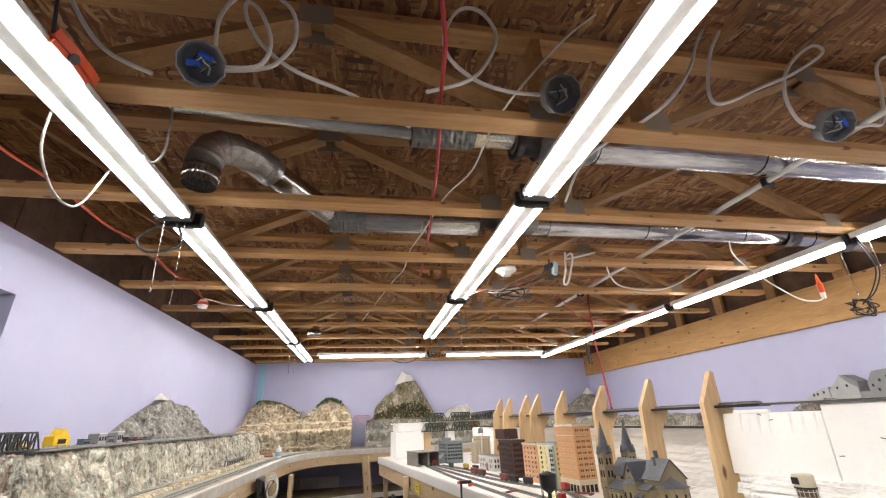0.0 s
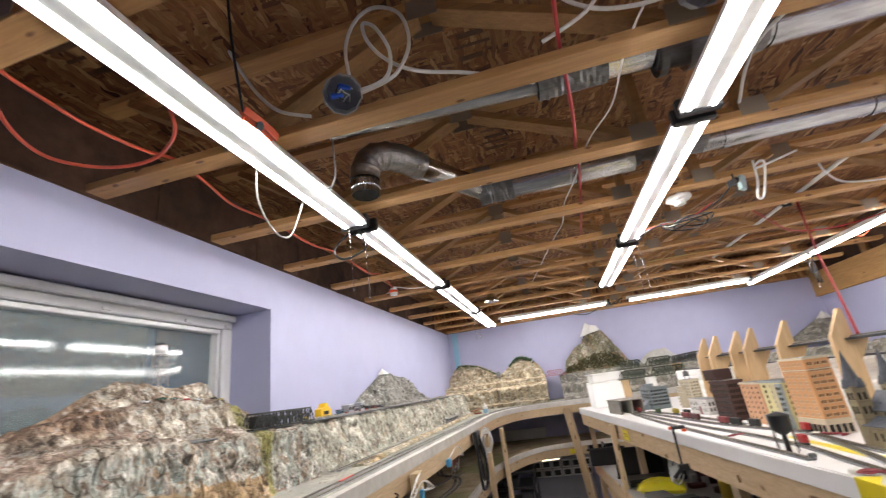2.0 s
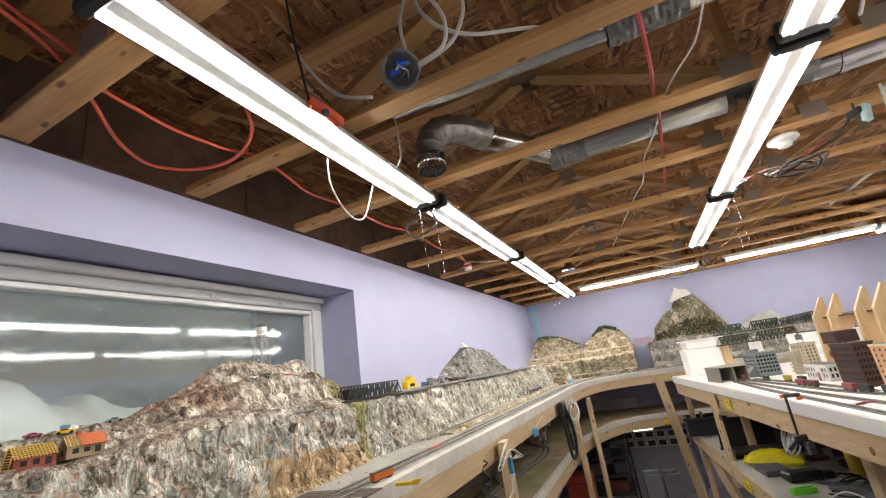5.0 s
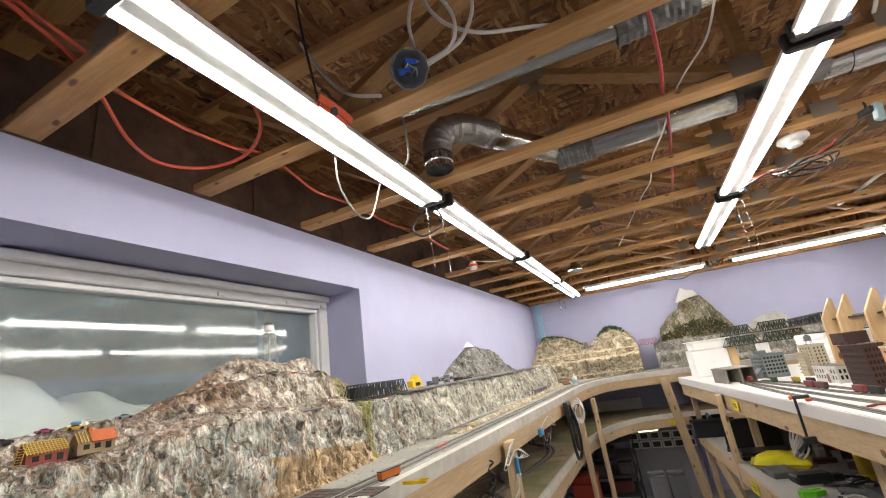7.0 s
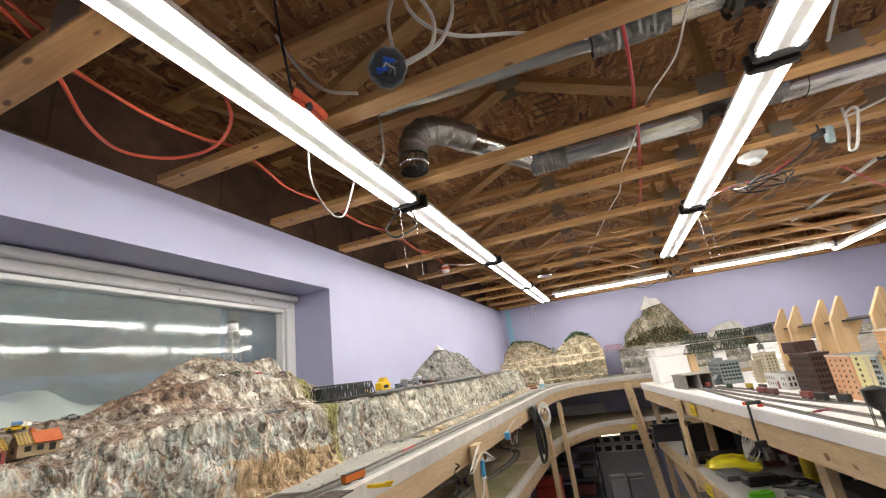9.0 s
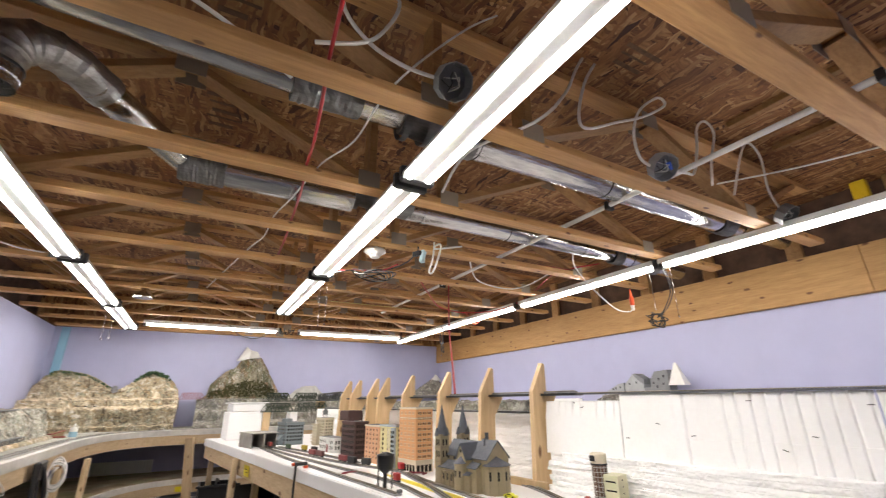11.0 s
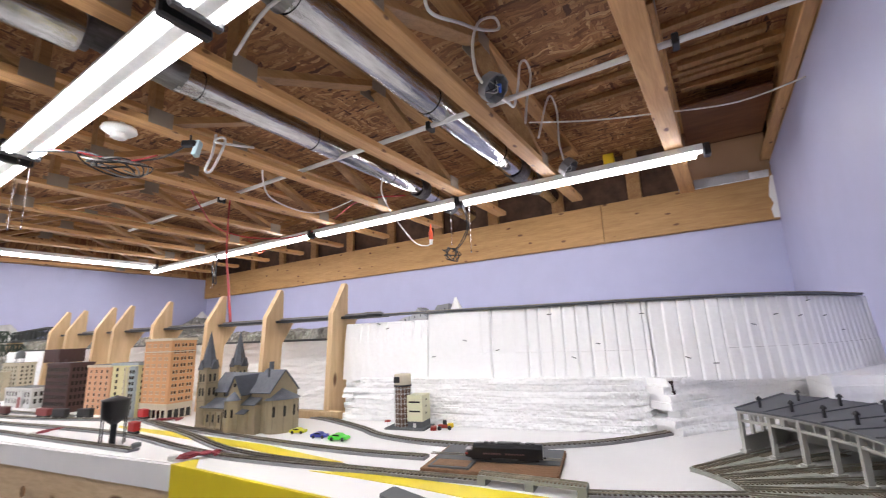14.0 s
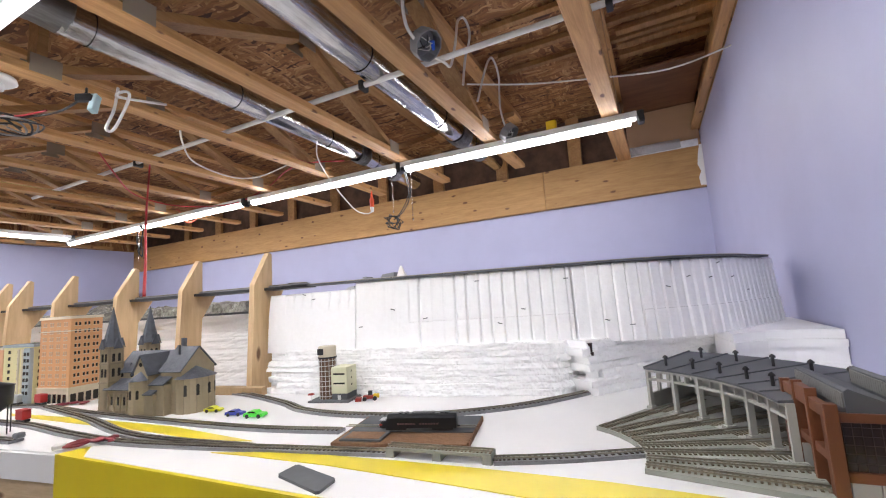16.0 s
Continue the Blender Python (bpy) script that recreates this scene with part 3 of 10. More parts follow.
cable([(-0.75, 1.58, 2.29), (-0.81, 1.58, 2.25), (-0.84, 1.58, 2.21), (-0.80, 1.58, 2.17), (-0.73, 1.58, 2.18), (-0.69, 1.58, 2.21), (-0.72, 1.57, 2.29)], 0.005, BLACK_CABLE, "black cord looped at the joint of two lights")
SPACE = HOUSE
# cords round the middle of the room
for a in range(5):
    r = 0.05 + 0.012 * a
    pts = [(0.90 + 1.5 * r * math.cos(q * 0.9 + a), 2.62 + r * math.sin(q * 0.9 + a), 2.345 + 0.02 * math.sin(q * 1.7 + a)) for q in range(8)]
    cable(pts, 0.004, (BLACK_CABLE, CORD_GREY)[a % 2], "tangled black cord bundle hanging below the trusses", group="cord bundle")
cable([(0.60, 2.64, 2.31), (0.74, 2.64, 2.36), (0.86, 2.66, 2.36), (1.00, 2.45, 2.37), (1.03, 2.25, 2.40), (1.06, 2.30, 2.485)], 0.0045, BLACK_CABLE, "black cord from the light to a plug on the truss")
cable([(0.66, 2.72, 2.37), (0.80, 2.64, 2.37), (0.92, 2.56, 2.36), (0.99, 2.44, 2.38)], 0.004, RED_CABLE, "short red cord in the bundle")
cable([(1.15, 2.245, 2.49), (1.12, 2.21, 2.37), (1.09, 2.20, 2.28), (1.12, 2.20, 2.29), (1.17, 2.20, 2.44), (1.15, 2.19, 2.46), (1.13, 2.2, 2.43), (1.34, 2.23, 2.49)], 0.006, ROMEX, "pale green-white cable knotted in a hanging loop")
cable([(1.45, 2.31, 2.485), (1.60, 2.52, 2.45), (1.78, 2.68, 2.42), (2.05, 2.70, 2.40), (2.20, 2.62, 2.43), (2.24, 2.36, 2.485)], 0.005, ROMEX, "white cord sagging between two trusses")
cable([(1.38, 2.96, 2.485), (1.60, 3.2, 2.42), (1.86, 3.45, 2.37), (2.2, 3.5, 2.36), (2.5, 3.3, 2.40), (2.55, 2.96, 2.485), (2.3, 2.4, 2.485), (2.45, 2.1, 2.5)], 0.005, RED_CABLE, RED_L)
SPACE = METRES
cable([(1.679, 2.982, 2.490), (1.700, 3.027, 2.420), (1.472, 2.632, 2.038), (1.266, 2.249, 1.799), (1.035, 1.830, 1.594)], 0.0055, RED_CABLE, "red cable hanging down to the layout")
SPACE = HOUSE
cable([(1.20, 2.31, 2.487), (1.7, 2.33, 2.49), (2.3, 2.30, 2.487)], 0.005, RED_CABLE, RED_L)
SPACE = METRES
cable([(1.76, 1.70, 2.352), (1.903, 1.829, 2.330), (2.06, 1.88, 2.25), (2.19, 1.885, 2.165), (2.27, 1.86, 2.10), (2.285, 1.79, 2.075), (2.265, 1.735, 2.085), (2.25, 1.73, 2.105)], 0.0036, ROMEX, "white cord dropping to an orange plug")
plug = thing("extension_plug", "orange and white plug hanging from a white cord", "plug", pose(2.25, 1.73, 2.10))
part("body", G().cyl((0, 0, 0), (0, 0, 0.05), 0.012, 0.014), ORANGE_PLASTIC, plug)
part("tip", G().cyl((0, 0, 0.05), (0, 0, 0.10), 0.010, 0.003), ORANGE_PLASTIC, plug)
part("cap", G().cyl((0, 0, -0.03), (0, 0, 0), 0.009, 0.012), ROMEX, plug, "white collar")
for a in range(6):
    ry, rz, b, tilt = 0.058 - 0.004 * a, 0.018 + 0.008 * (a % 3), 0.9 * a, 0.35 + 0.6 * math.sin(1.7 * a)
    pts = []
    for q in range(9):
        u, v = ry * math.cos(q * 0.8 + b), rz * math.sin(q * 0.8 + b)
        pts.append((2.25 + 0.02 * math.sin(2.1 * q + a), 1.583 + 0.008 * math.sin(3.0 * a) + u * math.cos(tilt) - v * math.sin(tilt), 1.992 + 0.008 * math.cos(2.0 * a) + u * math.sin(tilt) + v * math.cos(tilt)))
    cable(pts, 0.0029, BLACK_CABLE, "black power cords coiled under the strip lights", group="cord coil")
for dx in (0, 0.02):
    cable([(2.25 + dx, 1.50, 2.29), (2.25 + dx, 1.47, 2.15), (2.25 + dx, 1.52, 2.05), (2.25, 1.58, 2.00)], 0.0030, BLACK_CABLE, "black power cord hanging from the strip light")
for k, (dx, yy) in enumerate(((0.0, 4.10), (0.03, 4.16), (-0.02, 4.13))):
    cable([(2.25 + dx, yy, 2.29), (2.25 + dx, yy + 0.02, 2.18), (2.24, yy - 0.01, 2.10), (2.25 + dx, yy, 2.05)], 0.005, BLACK_CABLE, "black cords bunched at the strip light joint")
SPACE = HOUSE
cable([(2.55, 4.12, 2.484), (2.55, 4.085, 2.472), (2.56, 4.04, 2.40), (2.60, 4.02, 2.36), (2.66, 4.0, 2.40), (2.60, 3.95, 2.44), (2.55, 4.0, 2.36)], 0.006, ORANGE_CABLE, "orange cord hooked up in a small loop")
SPACE = METRES
cable([(0.20, 5.03, 2.33), (0.30, 5.05, 2.24), (0.45, 5.05, 2.21), (0.58, 5.04, 2.26), (0.66, 5.03, 2.34)], 0.0045, BLACK_CABLE, "black cord sagging below the far strip light")
for a in range(3):
    cable([(0.69 + 0.05 * a, 5.04, 2.33), (0.72 + 0.05 * a, 5.03, 2.27), (0.78 + 0.03 * a, 5.04, 2.30), (0.86, 5.05, 2.33)], 0.004, BLACK_CABLE, "black cords between the far strip lights")
SPACE = HOUSE
cable([(-0.3, 4.2, 2.485), (0.5, 4.25, 2.50), (1.4, 4.2, 2.50), (2.4, 4.2, 2.487)], 0.005, plain("yellow_cable", (0.62, 0.55, 0.22), 0.5), "yellow cable lying on the truss chords")
cable([(-1.35, 3.52, 2.482), (-1.26, 3.40, 2.462), (-1.2, 3.29, 2.468), (-1.05, 3.38, 2.45), (-0.95, 3.53, 2.482)], 0.005, ROMEX, "white cord to the ceiling outlet")

# pull chains of the lights
SPACE = METRES


def pull_chain(x, y, z0, z1):
    t = thing("pull_chain", "beaded pull chain hanging from a shop light", "pull chain", pose(x, y, z0), "pull chains")
    part("chain", G().cyl((0, 0, 0), (0.004, 0.003, z1 - z0 + 0.02), 0.0016, n=6), STEEL, t)
    part("bead", G().lathe([(0.001, 0), (0.004, 0.004), (0.004, 0.012), (0.001, 0.018)], 8, pose(0.004, 0.003, z1 - z0)), STEEL, t)


for x, y, a, b in ((-0.745, 1.54, 2.30, 2.01), (-0.685, 1.56, 2.30, 1.97), (0.565, 2.635, 2.30, 1.99), (0.605, 2.645, 2.30, 2.0), (2.25, 1.45, 2.30, 1.98), (2.235, 1.57, 2.30, 2.04), (-0.66, 4.16, 2.30, 2.03), (-0.70, 4.13, 2.30, 2.02), (2.27, 4.2, 2.30, 2.02)):
    pull_chain(x, y, a, b)


# round junction boxes
SPACE = HOUSE


BOX_GREY = plain("grey_box_plastic", (0.24, 0.245, 0.255), 0.4, 0, 0.15)


def junction_box(m, nuts):
    t = thing("junction_box", "round grey junction box with loose wires on a truss", "electrical box", m, "junction boxes")
    n, d = 10, 0.056
    g = G()
    prof = [(0.046, 0), (0.057, 0.006), (0.059, d), (0.055, d), (0.053, 0.008), (0.0, 0.008)]
    g.lathe(prof, n, pose(0, 0, 0), False)
    part("box", g, BOX_GREY, t)
    for k in range(4):
        a = 1.6 * k
        part("wire", G().tube([(0.03 * math.cos(a), 0.03 * math.sin(a), 0.01), (0.02 * math.cos(a + 1), 0.02 * math.sin(a + 1), 0.045), (0.01 * math.cos(a + 2), 0.012 * math.sin(a + 2), 0.05), (0.03 * math.cos(a + 3), 0.03 * math.sin(a + 3), 0.02)], 0.002, 6), (ROMEX, BLACK_CABLE, STEEL, ROMEX)[k], t)
    for k in range(nuts):
        q = pose(0.017 - 0.032 * k, 0.016 - 0.012 * k, 0.046, 76, 0, 60 + 14 * k)
        part("wire_nut", G().cyl((0, 0, -0.017), (0, 0, 0.017), 0.010, 0.006, 8, m=q), BLUE_NUT, t, "blue wire nut")
    return t


junction_box(pose(-0.475, 0.99, 2.49, 140, -12, 0), 2)
junction_box(pose(0.535, 0.99, 2.50, 130, 0, 0), 0)
junction_box(pose(1.55, 0.99, 2.49, 135, 14, 0), 1)
junction_box(pose(2.575, 0.99, 2.49, 135, 0, 0), 0)

# smoke alarm under the third truss
t = thing("smoke_alarm", "white round smoke alarm hung below the trusses", "smoke alarm", pose(0.82, 2.40, 2.385))
part("base", G().lathe([(0.03, 0.055), (0.062, 0.05), (0.066, 0.036), (0.05, 0.024), (0.0, 0.024)], 20), WHITE_PAINT, t)
part("sensor", G().lathe([(0.03, 0.026), (0.03, 0.004), (0.024, 0.0), (0.0, 0.0)], 16), WHITE_PAINT, t)
part("fixing", G().cyl((0, 0, 0.052), (0, -0.06, 0.10), 0.008), ROMEX, t)
tag = thing("cord_plug", "pale blue tag and black plug on the truss", "plug", pose(1.03, 2.24, 2.36))
part("plug_body", G().box(-0.012, 0.012, -0.03, 0.03, 0.02, 0.05, 0.004, pose(0, 0, 0, 0, 0, 30)), BLACK_PLASTIC, tag)
part("tag", G().box(-0.002, 0.03, -0.012, 0.012, -0.02, 0.06, 0.003, pose(0.01, -0.03, 0, 0, 15, 30)), BLUE_TAG, tag, "pale blue tag")

# orange clamp on the light
SPACE = METRES
t = thing("spring_clamp", "orange spring clamp resting against the shop light", "clamp", pose(-0.652, 0.83, 2.305, 0, 20, -1))
part("jaw", G().prism([(-0.010, -0.066), (0.008, -0.070), (0.014, -0.02), (0.012, 0.040), (0.006, 0.068), (-0.006, 0.070), (-0.012, 0.0)], 0.002, 0.022), ORANGE_PLASTIC, t)
part("handle", G().prism([(-0.008, -0.060), (0.007, -0.062), (0.012, 0.0), (0.004, 0.052), (-0.006, 0.054)], -0.012, 0.0), ORANGE_PLASTIC, t)
part("spring", G().cyl((-0.016, -0.014, 0.0), (0.016, -0.014, 0.0), 0.012), BLACK_PLASTIC, t, "black pivot")

# lamp holder and far flood light
SPACE = HOUSE
t = thing("lamp_holder", "orange and white outlet hung under the trusses", "outlet", pose(-1.2, 3.29, 2.40))
part("body", G().lathe([(0.0, 0), (0.03, 0.0), (0.035, 0.02), (0.03, 0.05), (0.012, 0.07)], 12), WHITE_PAINT, t)
part("ring", G().cyl((0, 0, 0.02), (0, 0, 0.04), 0.038), ORANGE_PLASTIC, t, "orange ring")
t = thing("flood_light", "small round metal flood light on the truss", "lamp", pose(-0.49, 4.13, 2.360))
part("shade", G().lathe([(0.07, 0.0), (0.072, 0.02), (0.05, 0.05), (0.03, 0.08)], 16), STEEL, t)
part("lens", G().lathe([(0.0, 0.004), (0.066, 0.004), (0.066, 0.008)], 16), SPINE, t)

# water pipe along the room and conduits
t = thing("plastic_pipe", "white plastic pipe run across the trusses with black clips", "pipe")
part("pipe", G().cyl((1.74, -0.26, 2.515), (1.72, 4.6, 2.515), 0.0125), ROMEX, t)
for y in (0.33, 1.40, 3.2):
    part("clip", G().box(1.71, 1.765, y - 0.012, y + 0.012, 2.49, 2.535, 0.004), BLACK_PLASTIC, t, "black clip")
for x in (2.15, 2.42, 2.60):
    solo("batten", G().box(x, x + 0.035, YN + 0.06, 0.95, 2.855, 2.886, 0.003), WEB_WOOD, "pale batten nailed below the strand board", "batten", "battens")

# ---- sheet-metal ducts ----
def duct(pts, r, bands, sleeves, label):
    """Round duct through straight runs, with crimped bands and dark taped sleeves given by their ends."""
    t = thing("air_duct", label, "duct", group="air ducts")
    for a, b in zip(pts[:-1], pts[1:]):
        part("duct_section", G().cyl(a, b, r, n=32), STEEL, t)
    for p, q in bands:
        part("band", G().cyl(p, q, r + 0.004, n=24, caps=False), STEEL, t)
    for p, q in sleeves:
        g = G()
        p, q = Vector(p), Vector(q)
        ax = (q - p).normalized()
        s1 = ax.orthogonal().normalized()
        s2 = ax.cross(s1)
        ps, nl, nr = [], 22, 32
        for k in range(nl + 1):
            for m in range(nr):
                a = 2 * math.pi * m / nr
                d = s1 * math.cos(a) + s2 * math.sin(a)
                rr = r + 0.006 + 0.006 * noise.noise(Vector((k * 0.8, math.cos(a) * 2.2, math.sin(a) * 2.2 + p.x))) + 0.0015 * (k % 2)
                ps.append(p.lerp(q, k / nl) + d * rr)
        g.add(ps, [(k * nr + m, k * nr + (m + 1) % nr, (k + 1) * nr + (m + 1) % nr, (k + 1) * nr + m) for k in range(nl) for m in range(nr)])
        part("sleeve", g, DARK_STEEL, t, "crumpled foil taped sleeve")
    return t


duct([(-0.68, 1.28, 2.60), (0.14, 1.335, 2.60)], 0.045, [], [], "thin shiny steel duct above the trusses")
duct([(0.14, 1.335, 2.60), (0.56, 1.34, 2.61)], 0.060, [], [((0.12, 1.335, 2.60), (0.36, 1.338, 2.605))], "shiny steel duct with a dark taped sleeve")
duct([(0.80, 1.33, 2.58), (2.62, 1.33, 2.58)], 0.070, [((0.86, 1.33, 2.58), (0.90, 1.33, 2.58)), ((1.62, 1.33, 2.58), (1.645, 1.33, 2.58)), ((2.35, 1.33, 2.58), (2.375, 1.33, 2.58))], [((2.60, 1.33, 2.58), (2.74, 1.33, 2.58)), ((2.98, 1.33, 2.58), (3.06, 1.33, 2.58))], "long shiny steel duct running between two trusses")
duct([(2.74, 1.33, 2.58), (3.4, 1.33, 2.58)], 0.060, [((2.84, 1.33, 2.58), (2.87, 1.33, 2.58))], [], "shiny steel duct end by the beam")
duct([(-0.06, 2.03, 2.56), (0.55, 2.035, 2.56)], 0.072, [], [((-0.22, 2.03, 2.56), (-0.04, 2.03, 2.56))], "shiny steel duct with a dark taped elbow")
duct([(0.86, 2.035, 2.565), (2.55, 2.035, 2.565)], 0.060, [((0.95, 2.035, 2.565), (0.98, 2.035, 2.565)), ((1.55, 2.035, 2.565), (1.575, 2.035, 2.565)), ((2.2, 2.035, 2.565), (2.22, 2.035, 2.565))], [((2.5, 2.035, 2.56), (2.6, 2.035, 2.56))], "long shiny steel duct running between two trusses")
duct([(2.60, 2.035, 2.56), (2.95, 2.035, 2.54), (3.3, 2.035, 2.53)], 0.060, [((2.7, 2.035, 2.555), (2.73, 2.035, 2.553))], [((2.93, 2.035, 2.54), (3.0, 2.035, 2.538))], "jointed steel duct end by the beam")
# branch with its open boot beside the light
t = thing("duct_boot", "dark duct elbow with an open ribbed collar beside the light", "duct", group="air ducts")
part("duct_section", G().cyl((-0.46, 1.635, 2.577), (-0.20, 2.03, 2.562), 0.056, n=24, caps=False), STEEL, t)
bend = geometry.interpolate_bezier(Vector((-0.635, 1.487, 2.46)), Vector((-0.635, 1.487, 2.58)), Vector((-0.57, 1.49, 2.62)), Vector((-0.43, 1.68, 2.575)), 26)
ps, nr = [], 28
for k, p in enumerate(bend):
    ax = (bend[min(k + 1, len(bend) - 1)] - bend[max(k - 1, 0)]).normalized()
    s1 = ax.cross(Vector((1, -0.7, 0))).normalized()
    s2 = ax.cross(s1)
    for m in range(nr):
        a = 2 * math.pi * m / nr
        rr = 0.061 + 0.0025 * noise.noise(Vector((k * 0.6, math.cos(a) * 2.2, math.sin(a) * 2.2))) + 0.004 * (k % 4 == 0)
        ps.append(p + (s1 * math.cos(a) + s2 * math.sin(a)) * rr)
g = G().add(ps, [(k * nr + m, k * nr + (m + 1) % nr, (k + 1) * nr + (m + 1) % nr, (k + 1) * nr + m) for k in range(len(bend) - 1) for m in range(nr)])
part("elbow", g, metal("aged_duct_foil", (0.50, 0.49, 0.47), 0.38), t, "crumpled dull foil elbow")
ps = []
for r, z in ((0.059, -0.075), (0.059, -0.05), (0.062, -0.045), (0.061, 0.0)):
    ps += [((r - 0.0035 * (k % 2)) * math.cos(math.pi * k / 24), (r - 0.0035 * (k % 2)) * math.sin(math.pi * k / 24), z) for k in range(48)]
g = G().add(ps, [(i * 48 + k, i * 48 + (k + 1) % 48, (i + 1) * 48 + (k + 1) % 48, (i + 1) * 48 + k) for i in range(3) for k in range(48)], pose(-0.635, 1.487, 2.47))
part("collar", g, STEEL, t, "ribbed steel collar")
part("throat", G().cyl((-0.635, 1.487, 2.452), (-0.635, 1.487, 2.457), 0.055), STEEL, t)
for k, (x, y) in enumerate(((0.69, 1.345), (0.72, 2.035))):
    t = thing("duct_joint", "dark sheet metal collar joining two duct runs", "duct", pose(x, y, 2.585), "air ducts")
    part("collar", G().cyl((-0.16, 0, 0.015), (0.16, -0.012 if k == 0 else 0, -0.008), 0.064, 0.072, n=24), DARK_STEEL, t)
    for dx in (-0.15, -0.06, 0.06, 0.15):
        part("band", G().cyl((dx - 0.012, 0, 0.002), (dx + 0.012, 0, 0.002), 0.0755, n=24, caps=False), DARK_STEEL, t)
    part("damper_box", G().box(-0.02, 0.05, -0.05, 0.05, -0.075, 0.07, 0.008), DARK_STEEL, t)
    part("lever", G().box(-0.004, 0.03, -0.062, -0.056, -0.04, 0.02, 0.002), STEEL, t)

# corner panel above the beam
solo("corner_panel", G().box(XR - 0.02, XR + 0.02, YN + 0.004, 0.352, 2.470, 2.772), wall_material("raw_drywall", (0.40, 0.25, 0.14)), "bare brown board patch above the beam in the corner", "panel", kind="structure")
solo("corner_blocking", G().box(1.05, XR - 0.05, YN + 0.004, YN + 0.05, 2.565, 2.60, 0.003).box(1.05, XR - 0.05, YN - 0.10, YN - 0.02, 2.561, 2.885), TRUSS_WOOD, "raw timber blocking along the top of the partition", "timber", kind="structure")
solo("plastic_sheet", G().box(XR - 0.05, XR - 0.046, YN + 0.02, 0.43, 2.45, 2.50), CLEAR_FILM, "crumpled clear plastic film stapled on the beam", "plastic film")
for k in range(9):
    y = 0.74 + 0.61 * k
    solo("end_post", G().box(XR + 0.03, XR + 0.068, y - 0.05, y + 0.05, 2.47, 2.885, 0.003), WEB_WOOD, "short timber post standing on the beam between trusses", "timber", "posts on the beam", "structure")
t = solo("cable_clamp_box", G().box(XR - 0.09, XR - 0.04, 0.84, 0.92, 2.74, 2.86, 0.006), YELLOW_PLASTIC, "yellow plastic cable box fixed above the beam", "electrical box")

film, nt, b = nodes("clear_film")
b.inputs["Base Color"].default_value = (0.9, 0.9, 0.9, 1)
b.inputs["Roughness"].default_value, b.inputs["Alpha"].default_value = 0.12, 0.35
crease = noise_node(nt, tex(nt, (9, 9, 2)), 4, 4, 0.6, 1.5)
bump(nt, b, crease.outputs[0], 1.0, 0.02)
ps, n = [], 60
for i in range(n + 1):
    y = 0.02 + 0.42 * i / n
    for j in range(7):
        q = noise.noise(Vector((y * 22, j * 0.7, 3.1)))
        ps.append((XR - 0.050 - 0.008 * abs(q), y, 2.455 + 0.011 * j + 0.006 * q))
solo("plastic_film", G().add(ps, [(i * 7 + j, (i + 1) * 7 + j, (i + 1) * 7 + j + 1, i * 7 + j + 1) for i in range(n) for j in range(6)], None, True), film, "clear creased plastic film hanging over the beam", "plastic film")
solo("soffit_panel", G().box(2.86, XR - 0.022, YN + 0.006, 0.352, 2.775, 2.79, 0.001), wood("dark_plywood", (0.20, 0.095, 0.045), (0.135, 0.06, 0.028), "Y", knots=False, stretch=6), "dark brown plywood soffit in the corner above the beam", "soffit", kind="structure")
solo("paint_smear", G().prism([(-0.034, 0.0), (0.0, 0.004), (0.006, 0.06), (-0.012, 0.10), (0.004, 0.15), (-0.006, 0.22), (-0.02, 0.285), (-0.036, 0.29)], -0.0006, 0.0006, Matrix.Translation((XR - 0.0462, YN + 0.037, 2.168)) @ Matrix(((0, 0, 1, 0), (1, 0, 0, 0), (0, 1, 0, 0), (0, 0, 0, 1)))), WHITE_PAINT, "smear of white wall paint on the beam end", "paint smear", kind="structure")
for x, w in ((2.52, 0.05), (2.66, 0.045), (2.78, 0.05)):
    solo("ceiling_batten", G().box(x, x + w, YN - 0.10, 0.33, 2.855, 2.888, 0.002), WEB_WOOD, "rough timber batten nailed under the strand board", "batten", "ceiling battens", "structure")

# ink stamps on the strand board
INK = plain("faded_ink", (0.165, 0.09, 0.045), 0.8, 0, 0.6, 40)
for x0, x1, y0, y1, rows in ((-0.16, -0.01, 1.17, 1.47, 5), (1.28, 1.48, 0.83, 0.96, 3), (-0.17, -0.01, 1.92, 2.22, 5), (-1.53, -1.40, 0.81, 1.0, 3)):
    st = thing("board_stamp", "faded dark ink stamp on the strand board", "ink stamp", group="board stamps", kind="structure")
    for k in range(rows):
        a = y0 + (y1 - y0) * (k + 0.2) / rows
        b = y0 + (y1 - y0) * (k + (0.42 if k % 2 else 0.62)) / rows
        part("writing", G().box(x0 + 0.012 * (k % 3), x1 - 0.02 * ((k * 2) % 3), a, b, 2.8876, 2.8896), INK, st)

# ---- layout benches ----
TZ = 1.29


def pen(y):
    """x of the peninsula's front edge."""
    return 0.125 + 0.148 * (4.33 - max(y, 1.235)) + 0.025 * max(1.235 - y, 0.0)


def tab(table, x):
    """Straight-line look-up in a short table of pairs."""
    if x <= table[0][0]:
        return table[0][1]
    for (a, p), (b, q) in zip(table[:-1], table[1:]):
        if x <= b:
            return p + (q - p) * (x - a) / (b - a)
    return table[-1][1]


